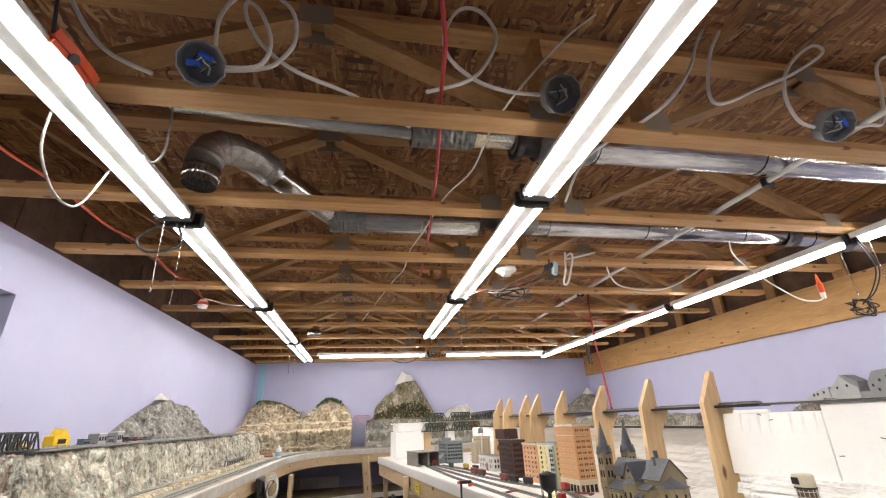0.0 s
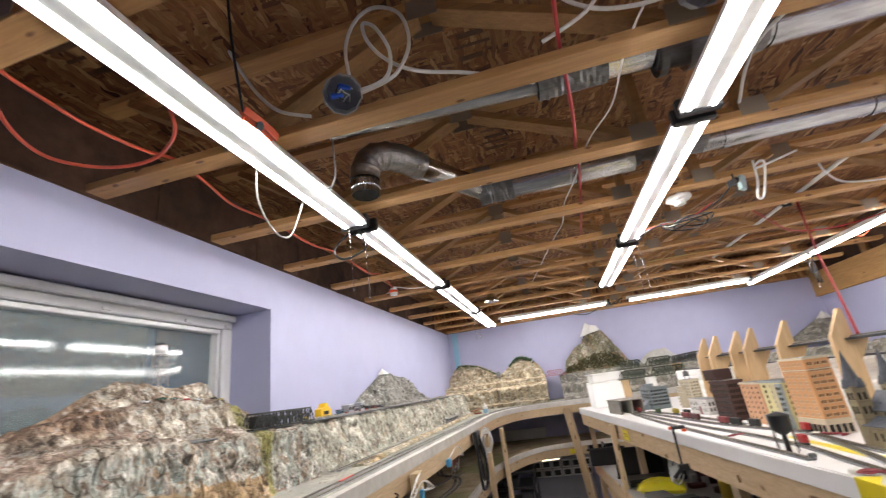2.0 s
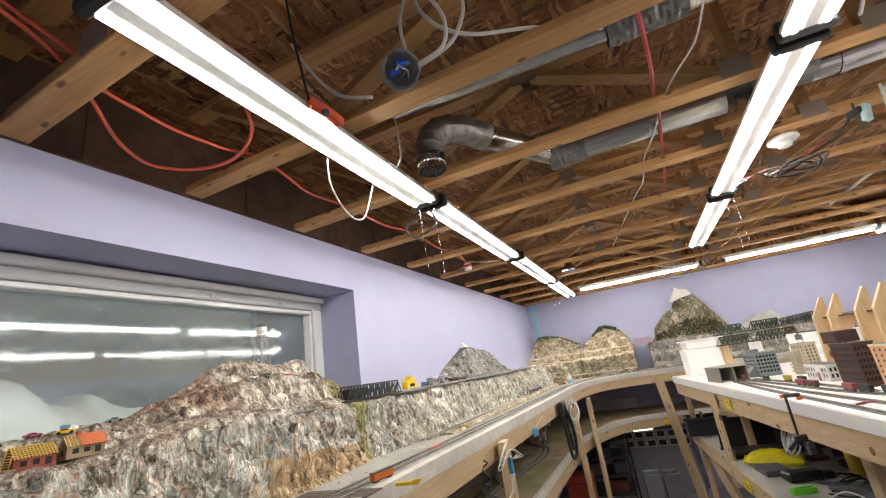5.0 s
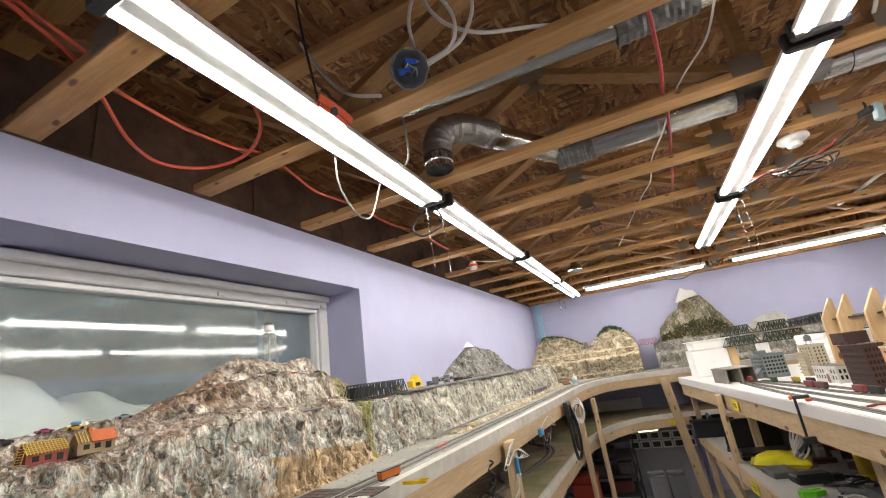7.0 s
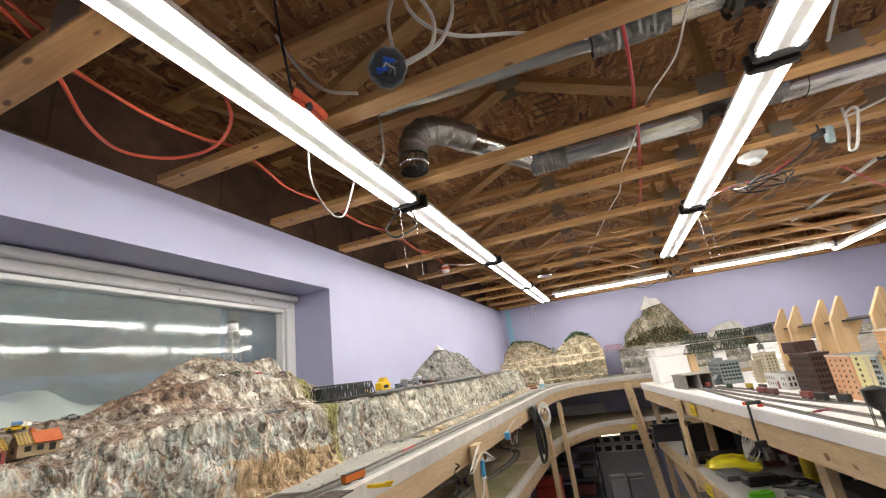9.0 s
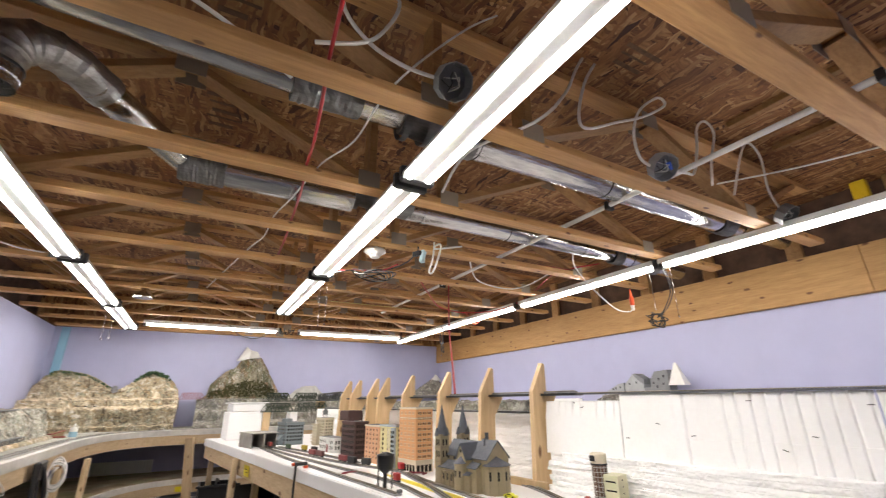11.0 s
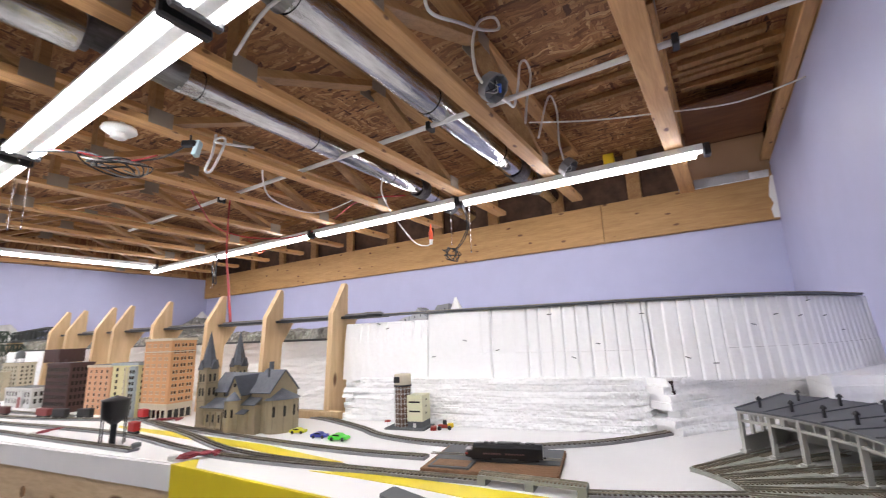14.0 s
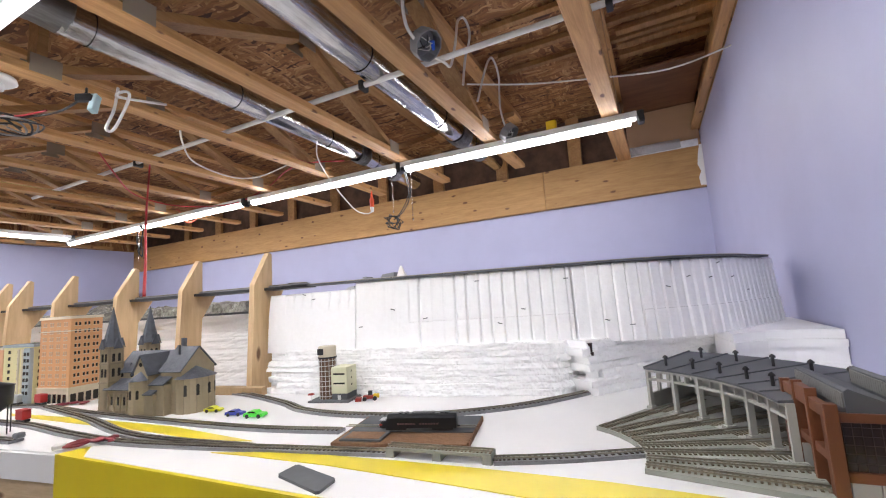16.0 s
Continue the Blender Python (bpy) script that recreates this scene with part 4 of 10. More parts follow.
def smooth_path(pts, steps=10):
    p = [Vector((*q, 0)) if len(q) == 2 else Vector(q) for q in pts]
    out = []
    for i in range(len(p) - 1):
        a, b, c, d = p[max(i - 1, 0)], p[i], p[i + 1], p[min(i + 2, len(p) - 1)]
        for k in range(steps):
            t = k / steps
            out.append(0.5 * ((2 * b) + (c - a) * t + (2 * a - 5 * b + 4 * c - d) * t * t + (3 * b - a - 3 * c + d) * t ** 3))
    return out + [p[-1]]


def ribbon(path, a, b, z0, z1, g=None):
    """A strip that follows a flat path from offset a to offset b (left is plus), between two heights."""
    g = g or G()
    L, R = [], []
    for i, c in enumerate(path):
        d = (path[min(i + 1, len(path) - 1)] - path[max(i - 1, 0)]).normalized()
        n = Vector((-d.y, d.x, 0))
        L.append(c + n * a)
        R.append(c + n * b)
    ps, k = [], len(path)
    for q in (L, R):
        ps += [(v.x, v.y, z0) for v in q] + [(v.x, v.y, z1) for v in q]
    fs = []
    for i in range(k - 1):
        fs += [(i, i + 1, k + i + 1, k + i), (2 * k + i, 3 * k + i, 3 * k + i + 1, 2 * k + i + 1), (k + i, k + i + 1, 3 * k + i + 1, 3 * k + i), (i, 2 * k + i, 2 * k + i + 1, i + 1)]
    fs += [(0, k, 3 * k, 2 * k), (k - 1, 3 * k - 1, 4 * k - 1, 2 * k - 1)]
    return g.add(ps, fs)


FRONT = smooth_path([(-0.835, 0.0), (-0.82, 1.2), (-0.80, 2.3), (-0.78, 3.5), (-0.765, 4.6), (-0.72, 5.05), (-0.60, 5.42), (-0.40, 5.64), (-0.10, 5.74), (0.30, 5.76), (1.2, 5.76), (XR - 0.01, 5.76)])
LOWER = smooth_path([(-0.87, 0.0), (-0.84, 2.3), (-0.80, 4.4), (-0.74, 4.9), (-0.60, 5.35), (-0.35, 5.72), (0.0, 5.86), (0.5, 5.9), (XR - 0.01, 5.9)])


def deck(path, z0, z1):
    g = G()
    flat = [(v.x, v.y) for v in path]
    return g.prism(flat + [(XR - 0.01, YF - 0.004), (XL + 0.004, YF - 0.004), (XL + 0.004, 0.0)], z0, z1)


def scenic_ground(name, cols):
    mt, nt, b = nodes(name)
    v = tex(nt)
    n1, n2, n3 = noise_node(nt, v, 5, 5), noise_node(nt, v, 60, 4), noise_node(nt, v, 1.7, 3)
    c = ramp(nt, n1.outputs[0], [(0.32, cols[0]), (0.5, cols[1]), (0.68, cols[2])])
    c = mixc(nt, c, ramp(nt, n2.outputs[0], [(0.35, (0.6, 0.6, 0.58)), (0.65, (1.05, 1.05, 1.0))]), 0.8, "MULTIPLY")
    c = mixc(nt, c, cols[3], ramp(nt, n3.outputs[0], [(0.48, (0, 0, 0)), (0.62, (1, 1, 1))]))
    nt.links.new(c, b.inputs["Base Color"])
    b.inputs["Roughness"].default_value = 0.9
    bump(nt, b, n2.outputs[0], 0.5, 0.006)
    return mt


GROUND = scenic_ground("painted_plaster_ground", [(0.26, 0.25, 0.22), (0.42, 0.41, 0.36), (0.55, 0.53, 0.47), (0.34, 0.34, 0.31)])
LOW_GROUND = scenic_ground("lower_deck_scenery", [(0.30, 0.22, 0.13), (0.44, 0.34, 0.22), (0.52, 0.44, 0.33), (0.24, 0.24, 0.11)])

EDGE_PLASTER = plain("chalky_edge", (0.66, 0.635, 0.59), 0.8, 0, 0.22, 22, 0.4)
t = thing("layout_bench", "long wooden layout bench with a pale painted edge along two walls", "layout bench")
part("deck", deck(FRONT, TZ - 0.045, TZ), GROUND, t)
part("edge_strip", ribbon(FRONT, -0.004, 0.033, TZ - 0.05, TZ + 0.003), EDGE_PLASTER, t, "chalky cream plaster edge")
part("fascia", ribbon(FRONT, 0.004, 0.022, TZ - 0.142, TZ - 0.052), PINE_Y, t, "bare pine fascia board")
part("lower_deck", deck(LOWER, 0.765, 0.80), LOW_GROUND, t, "lower deck with brown and green scenery")
part("lower_edge", ribbon(LOWER, -0.003, 0.02, 0.755, 0.806), EDGE_PLASTER, t, "chalky lower edge")
part("lower_fascia", ribbon(LOWER, 0.004, 0.022, 0.665, 0.753), PINE_Y, t, "bare pine lower fascia")
for x, y, top in ((-0.768, 2.18, TZ - 0.06), (-0.755, 4.25, TZ - 0.12), (-0.70, 4.90, TZ - 0.15), (-0.78, 0.9, TZ - 0.15)):
    part("post", G().box(x - 0.019, x + 0.019, y - 0.044, y + 0.044, FLOOR, top, 0.003), PINE_Z, t)
part("post", G().beam((0.02, 5.70, 1.215), (0.15, 5.605, FLOOR), 0.038, 0.089, c=0.003), PINE_Z, t, "slightly leaning pine post")
for k in range(9):
    y = 0.5 + 0.6 * k
    part("joist", G().box(XL + 0.01, -0.86, y - 0.019, y + 0.019, TZ - 0.135, TZ - 0.047), PINE_X, t)

# ---- rock scenery ----
def rock_material(name, cols, streak=3.0, scale=5.0, wet=0.75, extra=None, chalk=0.55, crisp=0.9, dab=0.0):
    """Hand painted plaster rock: broad washes of several colours, vertical runs, dark cracks and dry-brushed ridges."""
    mt, nt, b = nodes(name)
    v, vs = tex(nt), tex(nt, (1, 1, 1 / streak))
    warp = noise_node(nt, v, 9, 4)
    vv = mixc(nt, vs, warp.outputs[1], 0.09)
    n1, n2 = noise_node(nt, vv, scale, 4, 0.6, 1.2), noise_node(nt, vv, scale * 7, 5, 0.62, 0.5)
    n3, n4 = noise_node(nt, vv, scale * 0.8, 3, 0.5, 2.0), noise_node(nt, mixc(nt, tex(nt, (1, 1, 0.45)), warp.outputs[1], 0.05), 24, 4, 0.6)
    c = ramp(nt, n1.outputs[0], [(0.36, cols[0]), (0.43, cols[1]), (0.47, cols[1]), (0.50, cols[2]), (0.56, cols[2]), (0.60, cols[3])])
    sep = nt.nodes.new("ShaderNodeSeparateColor")
    nt.links.new(n3.outputs[1], sep.inputs[0])
    c = mixc(nt, c, cols[4], ramp(nt, sep.outputs[0], [(0.55, (0, 0, 0)), (0.60, (0.85, 0.85, 0.85))]))
    c = mixc(nt, c, cols[5], ramp(nt, sep.outputs[1], [(0.55, (0, 0, 0)), (0.59, (0.85, 0.85, 0.85))]))
    k = chalk
    c = mixc(nt, c, (0.72, 0.71, 0.70), ramp(nt, n4.outputs[0], [(0.56, (0, 0, 0)), (0.63, (k, k, k))]))
    c = mixc(nt, c, ramp(nt, n4.outputs[0], [(0.33, (0.30, 0.27, 0.25)), (0.43, (0.88, 0.87, 0.86)), (0.60, (1.05, 1.05, 1.05))]), 0.85, "MULTIPLY")
    c = mixc(nt, c, ramp(nt, n2.outputs[0], [(0.36, (0.42, 0.39, 0.36)), (0.45, (0.95, 0.95, 0.95)), (0.62, (1.18, 1.17, 1.15))]), crisp, "MULTIPLY")
    for k, (cscale, lo, hi) in enumerate(((scale * 2.6, 0.66 - 0.1 * dab, 1.30), (scale * 7, 0.78 - 0.25 * dab, 1.15 + 0.2 * dab))):
        cell = nt.nodes.new("ShaderNodeTexVoronoi")
        cell.inputs["Scale"].default_value = cscale
        nt.links.new(mixc(nt, vs, warp.outputs[1], 0.06 if k == 0 else 0.03), cell.inputs["Vector"])
        cs = nt.nodes.new("ShaderNodeSeparateColor")
        nt.links.new(cell.outputs["Color"], cs.inputs[0])
        if k == 0:
            patch = ramp(nt, cs.outputs[1], [(0.0, cols[0]), (0.22, cols[1]), (0.45, cols[2]), (0.6, cols[4]), (0.75, cols[5]), (0.92, cols[3])])
            c = mixc(nt, c, patch, 0.3 + 0.35 * crisp + 0.2 * dab)
        c = mixc(nt, c, ramp(nt, cs.outputs[0], [(0.0, (lo, lo * 0.98, lo * 0.95)), (0.5, (0.97, 0.97, 0.97)), (1.0, (hi, hi, hi))]), crisp, "MULTIPLY")
    if extra:
        c = extra(nt, c, v, warp.outputs[0])
    fine = noise_node(nt, mixc(nt, tex(nt, (1, 1, 0.5)), warp.outputs[1], 0.04), scale * 12, 4, 0.65, 0.6)
    c = mixc(nt, c, ramp(nt, fine.outputs[0], [(0.36, (0.36, 0.33, 0.31)), (0.48, (0.96, 0.95, 0.94)), (0.62, (1.30, 1.29, 1.28))]), crisp, "MULTIPLY")
    rift = nt.nodes.new("ShaderNodeTexVoronoi")
    rift.feature = "DISTANCE_TO_EDGE"
    rift.inputs["Scale"].default_value = scale * 3.4
    nt.links.new(mixc(nt, tex(nt, (1, 1, 0.42)), warp.outputs[1], 0.10), rift.inputs["Vector"])
    c = mixc(nt, c, ramp(nt, rift.outputs["Distance"], [(0.015, (0.22, 0.19, 0.17)), (0.07, (1, 1, 1))]), 0.75 * crisp, "MULTIPLY")
    brush = noise_node(nt, mixc(nt, tex(nt, (1, 1, 0.3)), warp.outputs[1], 0.08), scale * 5, 3, 0.5, 1.0)
    c = mixc(nt, c, (0.78, 0.76, 0.72), ramp(nt, brush.outputs[0], [(0.60, (0, 0, 0)), (0.64, (0.55, 0.55, 0.55)), (0.70, (0.15, 0.15, 0.15))]))
    nt.links.new(c, b.inputs["Base Color"])
    b.inputs["Roughness"].default_value = wet
    h = nt.nodes.new("ShaderNodeMath")
    h.operation = "ADD"
    nt.links.new(n2.outputs[0], h.inputs[0])
    nt.links.new(n4.outputs[0], h.inputs[1])
    h2 = nt.nodes.new("ShaderNodeMath")
    h2.operation = "ADD"
    nt.links.new(h.outputs[0], h2.inputs[0])
    nt.links.new(fine.outputs[0], h2.inputs[1])
    bump(nt, b, h2.outputs[0], 0.8, 0.012)
    return mt


def zone(nt, sock, wob, k, lo, hi):
    """0 to 1 as a wobbled value goes from lo to hi."""
    m = nt.nodes.new("ShaderNodeMath")
    m.operation = "MULTIPLY_ADD"
    nt.links.new(wob, m.inputs[0])
    m.inputs[1].default_value = k
    nt.links.new(sock, m.inputs[2])
    r = nt.nodes.new("ShaderNodeMapRange")
    r.inputs[1].default_value, r.inputs[2].default_value = lo, hi
    nt.links.new(m.outputs[0], r.inputs[0])
    return r.outputs[0]


def terrace_zones(nt, c, v, wob):
    """Darker grey lower cliff, cream ledge bands, tan up-facing faces, olive wash over the hilltops."""
    sep = nt.nodes.new("ShaderNodeSeparateXYZ")
    nt.links.new(v, sep.inputs[0])
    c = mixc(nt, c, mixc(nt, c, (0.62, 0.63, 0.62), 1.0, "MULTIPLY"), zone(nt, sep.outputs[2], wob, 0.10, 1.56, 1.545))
    for z in (1.575, 1.668):
        lip = mixc(nt, zone(nt, sep.outputs[2], wob, 0.10, z - 0.016, z - 0.008), (0, 0, 0), zone(nt, sep.outputs[2], wob, 0.10, z + 0.006, z + 0.014))
        c = mixc(nt, c, (0.66, 0.57, 0.41), lip)
    c = mixc(nt, c, (0.20, 0.20, 0.09), zone(nt, sep.outputs[2], wob, 0.5, 2.10, 2.17))
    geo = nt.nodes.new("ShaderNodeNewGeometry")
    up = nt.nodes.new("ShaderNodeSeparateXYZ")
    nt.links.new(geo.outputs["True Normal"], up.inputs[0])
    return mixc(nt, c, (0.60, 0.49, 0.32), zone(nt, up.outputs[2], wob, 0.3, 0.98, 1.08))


def near_zones(nt, c, v, wob):
    """A tan board foot showing below the plaster, and one mossy run down the cliff."""
    sep = nt.nodes.new("ShaderNodeSeparateXYZ")
    nt.links.new(v, sep.inputs[0])

    def band(sock, k, lo, hi):
        m = nt.nodes.new("ShaderNodeMath")
        m.operation = "MULTIPLY_ADD"
        nt.links.new(wob, m.inputs[0])
        m.inputs[1].default_value = k
        nt.links.new(sock, m.inputs[2])
        r = nt.nodes.new("ShaderNodeMapRange")
        r.inputs[1].default_value, r.inputs[2].default_value = lo, hi
        nt.links.new(m.outputs[0], r.inputs[0])
        return r.outputs[0]

    low = nt.nodes.new("ShaderNodeMath")
    low.operation = "MULTIPLY"
    nt.links.new(band(sep.outputs[2], 0.16, 1.475, 1.468), low.inputs[0])
    nt.links.new(mixc(nt, band(sep.outputs[1], 0.3, 1.14, 1.16), (0, 0, 0), band(sep.outputs[1], 0.3, 1.74, 1.76)), low.inputs[1])
    foot = low.outputs[0]
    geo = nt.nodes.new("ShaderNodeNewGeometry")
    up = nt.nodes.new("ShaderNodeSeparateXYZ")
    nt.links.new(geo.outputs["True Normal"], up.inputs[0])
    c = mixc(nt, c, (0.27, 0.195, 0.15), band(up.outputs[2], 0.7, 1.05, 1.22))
    c = mixc(nt, c, (0.40, 0.29, 0.165), foot)
    slope = nt.nodes.new("ShaderNodeMath")
    slope.operation = "MULTIPLY"
    nt.links.new(band(sep.outputs[2], 0.05, 1.610, 1.635), slope.inputs[0])
    nt.links.new(band(sep.outputs[1], 0.12, 1.20, 1.10), slope.inputs[1])
    c = mixc(nt, c, mixc(nt, c, (0.66, 0.50, 0.40), 1.0, "MULTIPLY"), slope.outputs[0])
    a, d = band(sep.outputs[1], 0.06, 1.60, 1.625), band(sep.outputs[1], 0.06, 1.70, 1.67)
    m = nt.nodes.new("ShaderNodeMath")
    m.operation = "MULTIPLY"
    nt.links.new(a, m.inputs[0])
    nt.links.new(d, m.inputs[1])
    return mixc(nt, c, (0.26, 0.25, 0.09), m.outputs[0])


def plaster_rock(name, high, low, split=None, scale=7.0, extra=None, streak=0.3, cracks=0.8, rough=0.6, chips=0.8):
    """Hand smeared plaster: broad swirled washes, upright knife strokes below a ledge, a few wandering cracks and grains."""
    mt, nt, b = nodes(name)
    v = tex(nt)
    warp = noise_node(nt, v, 7, 4)
    strokes = mixc(nt, tex(nt, (1, 1, streak)), warp.outputs[1], 0.05)

    def wash(cols, vec, k):
        n, m = noise_node(nt, vec, k, 3, 0.55, 1.8), noise_node(nt, vec, k * 2.3, 3, 0.6, 1.0)
        c = ramp(nt, n.outputs[0], [(0.38, cols[0]), (0.40, cols[1]), (0.485, cols[1]), (0.50, cols[2]), (0.585, cols[2]), (0.60, cols[3])])
        tint = nt.nodes.new("ShaderNodeSeparateColor")
        nt.links.new(m.outputs[1], tint.inputs[0])
        c = mixc(nt, c, cols[4], ramp(nt, tint.outputs[0], [(0.565, (0, 0, 0)), (0.58, (0.8, 0.8, 0.8))]))
        return mixc(nt, c, cols[5], ramp(nt, tint.outputs[1], [(0.565, (0, 0, 0)), (0.58, (0.8, 0.8, 0.8))]))

    c = wash(high, mixc(nt, tex(nt, (1, 1, 1.4)), warp.outputs[1], 0.07), scale)
    if split:
        sep = nt.nodes.new("ShaderNodeSeparateXYZ")
        nt.links.new(v, sep.inputs[0])
        c = mixc(nt, c, wash(low, strokes, scale * 1.7), zone(nt, sep.outputs[2], warp.outputs[0], 0.12, split + 0.07, split + 0.05))
    if extra:
        c = extra(nt, c, v, warp.outputs[0])
    knife = noise_node(nt, strokes, scale * 4, 4, 0.6, 1.2)
    smear = noise_node(nt, mixc(nt, tex(nt, (1, 1, 0.7)), warp.outputs[1], 0.08), scale * 3.2, 4, 0.6, 1.4)
    grain = noise_node(nt, v, scale * 26, 3, 0.6)
    c = mixc(nt, c, ramp(nt, knife.outputs[0], [(0.35, (0.38, 0.35, 0.32)), (0.44, (0.92, 0.91, 0.90)), (0.60, (1.18, 1.17, 1.16))]), 0.5, "MULTIPLY")
    c = mixc(nt, c, ramp(nt, smear.outputs[0], [(0.36, (0.42, 0.38, 0.35)), (0.43, (0.97, 0.96, 0.95)), (0.64, (1.18, 1.17, 1.16))]), 0.95, "MULTIPLY")
    c = mixc(nt, c, ramp(nt, grain.outputs[0], [(0.34, (0.72, 0.70, 0.68)), (0.55, (1.04, 1.04, 1.04))]), 0.7, "MULTIPLY")
    c = mixc(nt, c, (0.76, 0.745, 0.70), ramp(nt, smear.outputs[0], [(0.60, (0, 0, 0)), (0.66, (0.5, 0.5, 0.5))]))
    for k, lo, hi in ((2.2, 0.66, 1.22), (6.5, 0.74, 1.20)):
        chip = nt.nodes.new("ShaderNodeTexVoronoi")
        chip.inputs["Scale"].default_value = scale * k
        nt.links.new(mixc(nt, tex(nt, (1, 1, 0.6)), warp.outputs[1], 0.10), chip.inputs["Vector"])
        tone = nt.nodes.new("ShaderNodeSeparateColor")
        nt.links.new(chip.outputs["Color"], tone.inputs[0])
        c = mixc(nt, c, ramp(nt, tone.outputs[0], [(0.0, (lo, lo * 0.97, lo * 0.94)), (0.5, (1, 1, 1)), (1.0, (hi, hi, hi))]), chips, "MULTIPLY")
    rift = nt.nodes.new("ShaderNodeTexVoronoi")
    rift.feature = "DISTANCE_TO_EDGE"
    rift.inputs["Scale"].default_value = scale * 2.0
    nt.links.new(mixc(nt, tex(nt, (1, 1, 0.6)), warp.outputs[1], 0.22), rift.inputs["Vector"])
    broken = mixc(nt, ramp(nt, rift.outputs["Distance"], [(0.012, (0.24, 0.20, 0.17)), (0.05, (1, 1, 1))]), (1, 1, 1), ramp(nt, smear.outputs[0], [(0.46, (0, 0, 0)), (0.52, (1, 1, 1))]))
    c = mixc(nt, c, broken, cracks, "MULTIPLY")
    nt.links.new(c, b.inputs["Base Color"])
    b.inputs["Roughness"].default_value = rough
    h = nt.nodes.new("ShaderNodeMath")
    h.operation = "ADD"
    nt.links.new(knife.outputs[0], h.inputs[0])
    nt.links.new(smear.outputs[0], h.inputs[1])
    bump(nt, b, h.outputs[0], 0.7, 0.010)
    return mt


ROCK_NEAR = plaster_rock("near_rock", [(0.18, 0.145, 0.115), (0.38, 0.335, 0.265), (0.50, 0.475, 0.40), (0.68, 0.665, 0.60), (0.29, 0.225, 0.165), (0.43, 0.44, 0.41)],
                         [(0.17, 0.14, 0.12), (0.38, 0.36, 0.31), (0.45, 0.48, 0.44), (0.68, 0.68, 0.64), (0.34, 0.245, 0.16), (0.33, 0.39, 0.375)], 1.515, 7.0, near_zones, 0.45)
ROCK_GREY = plaster_rock("grey_cliff_rock", [(0.21, 0.20, 0.17), (0.35, 0.345, 0.29), (0.44, 0.44, 0.375), (0.60, 0.585, 0.52), (0.36, 0.30, 0.22), (0.31, 0.34, 0.29)], None, None, 7.5, None, 0.5, 0.7)
ROCK_TAN = rock_material("tan_terrace_rock", [(0.19, 0.15, 0.10), (0.42, 0.34, 0.22), (0.58, 0.48, 0.32), (0.68, 0.60, 0.46), (0.55, 0.39, 0.16), (0.36, 0.36, 0.27)], 0.9, 5, 0.8, None, 0.25, 0.65)
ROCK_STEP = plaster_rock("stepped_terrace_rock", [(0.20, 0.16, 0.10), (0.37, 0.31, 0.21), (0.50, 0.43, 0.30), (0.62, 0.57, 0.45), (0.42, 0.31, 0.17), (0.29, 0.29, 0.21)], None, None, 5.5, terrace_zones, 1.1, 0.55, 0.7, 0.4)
ROCK_DARK = rock_material("dark_terrace_rock", [(0.10, 0.10, 0.095), (0.20, 0.20, 0.185), (0.31, 0.30, 0.26), (0.42, 0.40, 0.34), (0.26, 0.27, 0.20), (0.22, 0.20, 0.17)], 1.2, 6, 0.8, None, 0.2, 0.55)
FOREST = rock_material("forest_slope", [(0.10, 0.10, 0.06), (0.19, 0.18, 0.11), (0.33, 0.30, 0.22), (0.52, 0.49, 0.40), (0.14, 0.16, 0.07), (0.30, 0.155, 0.075)], 3.0, 6, 0.9, None, 0.2, 0.5, 0.4)
GREY_MTN = plaster_rock("grey_painted_mountain", [(0.11, 0.11, 0.10), (0.20, 0.20, 0.18), (0.25, 0.25, 0.23), (0.34, 0.34, 0.31), (0.20, 0.185, 0.155), (0.22, 0.23, 0.21)], None, None, 8.0, None, 0.7, 0.5)
SNOW = plain("snow_cap", (0.80, 0.79, 0.75), 0.8, 0, 0.08, 30, 0.4)
WIRE = plain("dark_bridge_paint", (0.035, 0.04, 0.038), 0.5, 0, 0.2)
GREEN_BRIDGE = plain("green_bridge_paint", (0.035, 0.05, 0.03), 0.55, 0, 0.2)
PINK_BRIDGE = plain("faded_red_bridge_paint", (0.36, 0.16, 0.20), 0.55, 0, 0.15)


def fr(p, octaves=4):
    return noise.fractal(p, 1.0, 2.1, octaves)


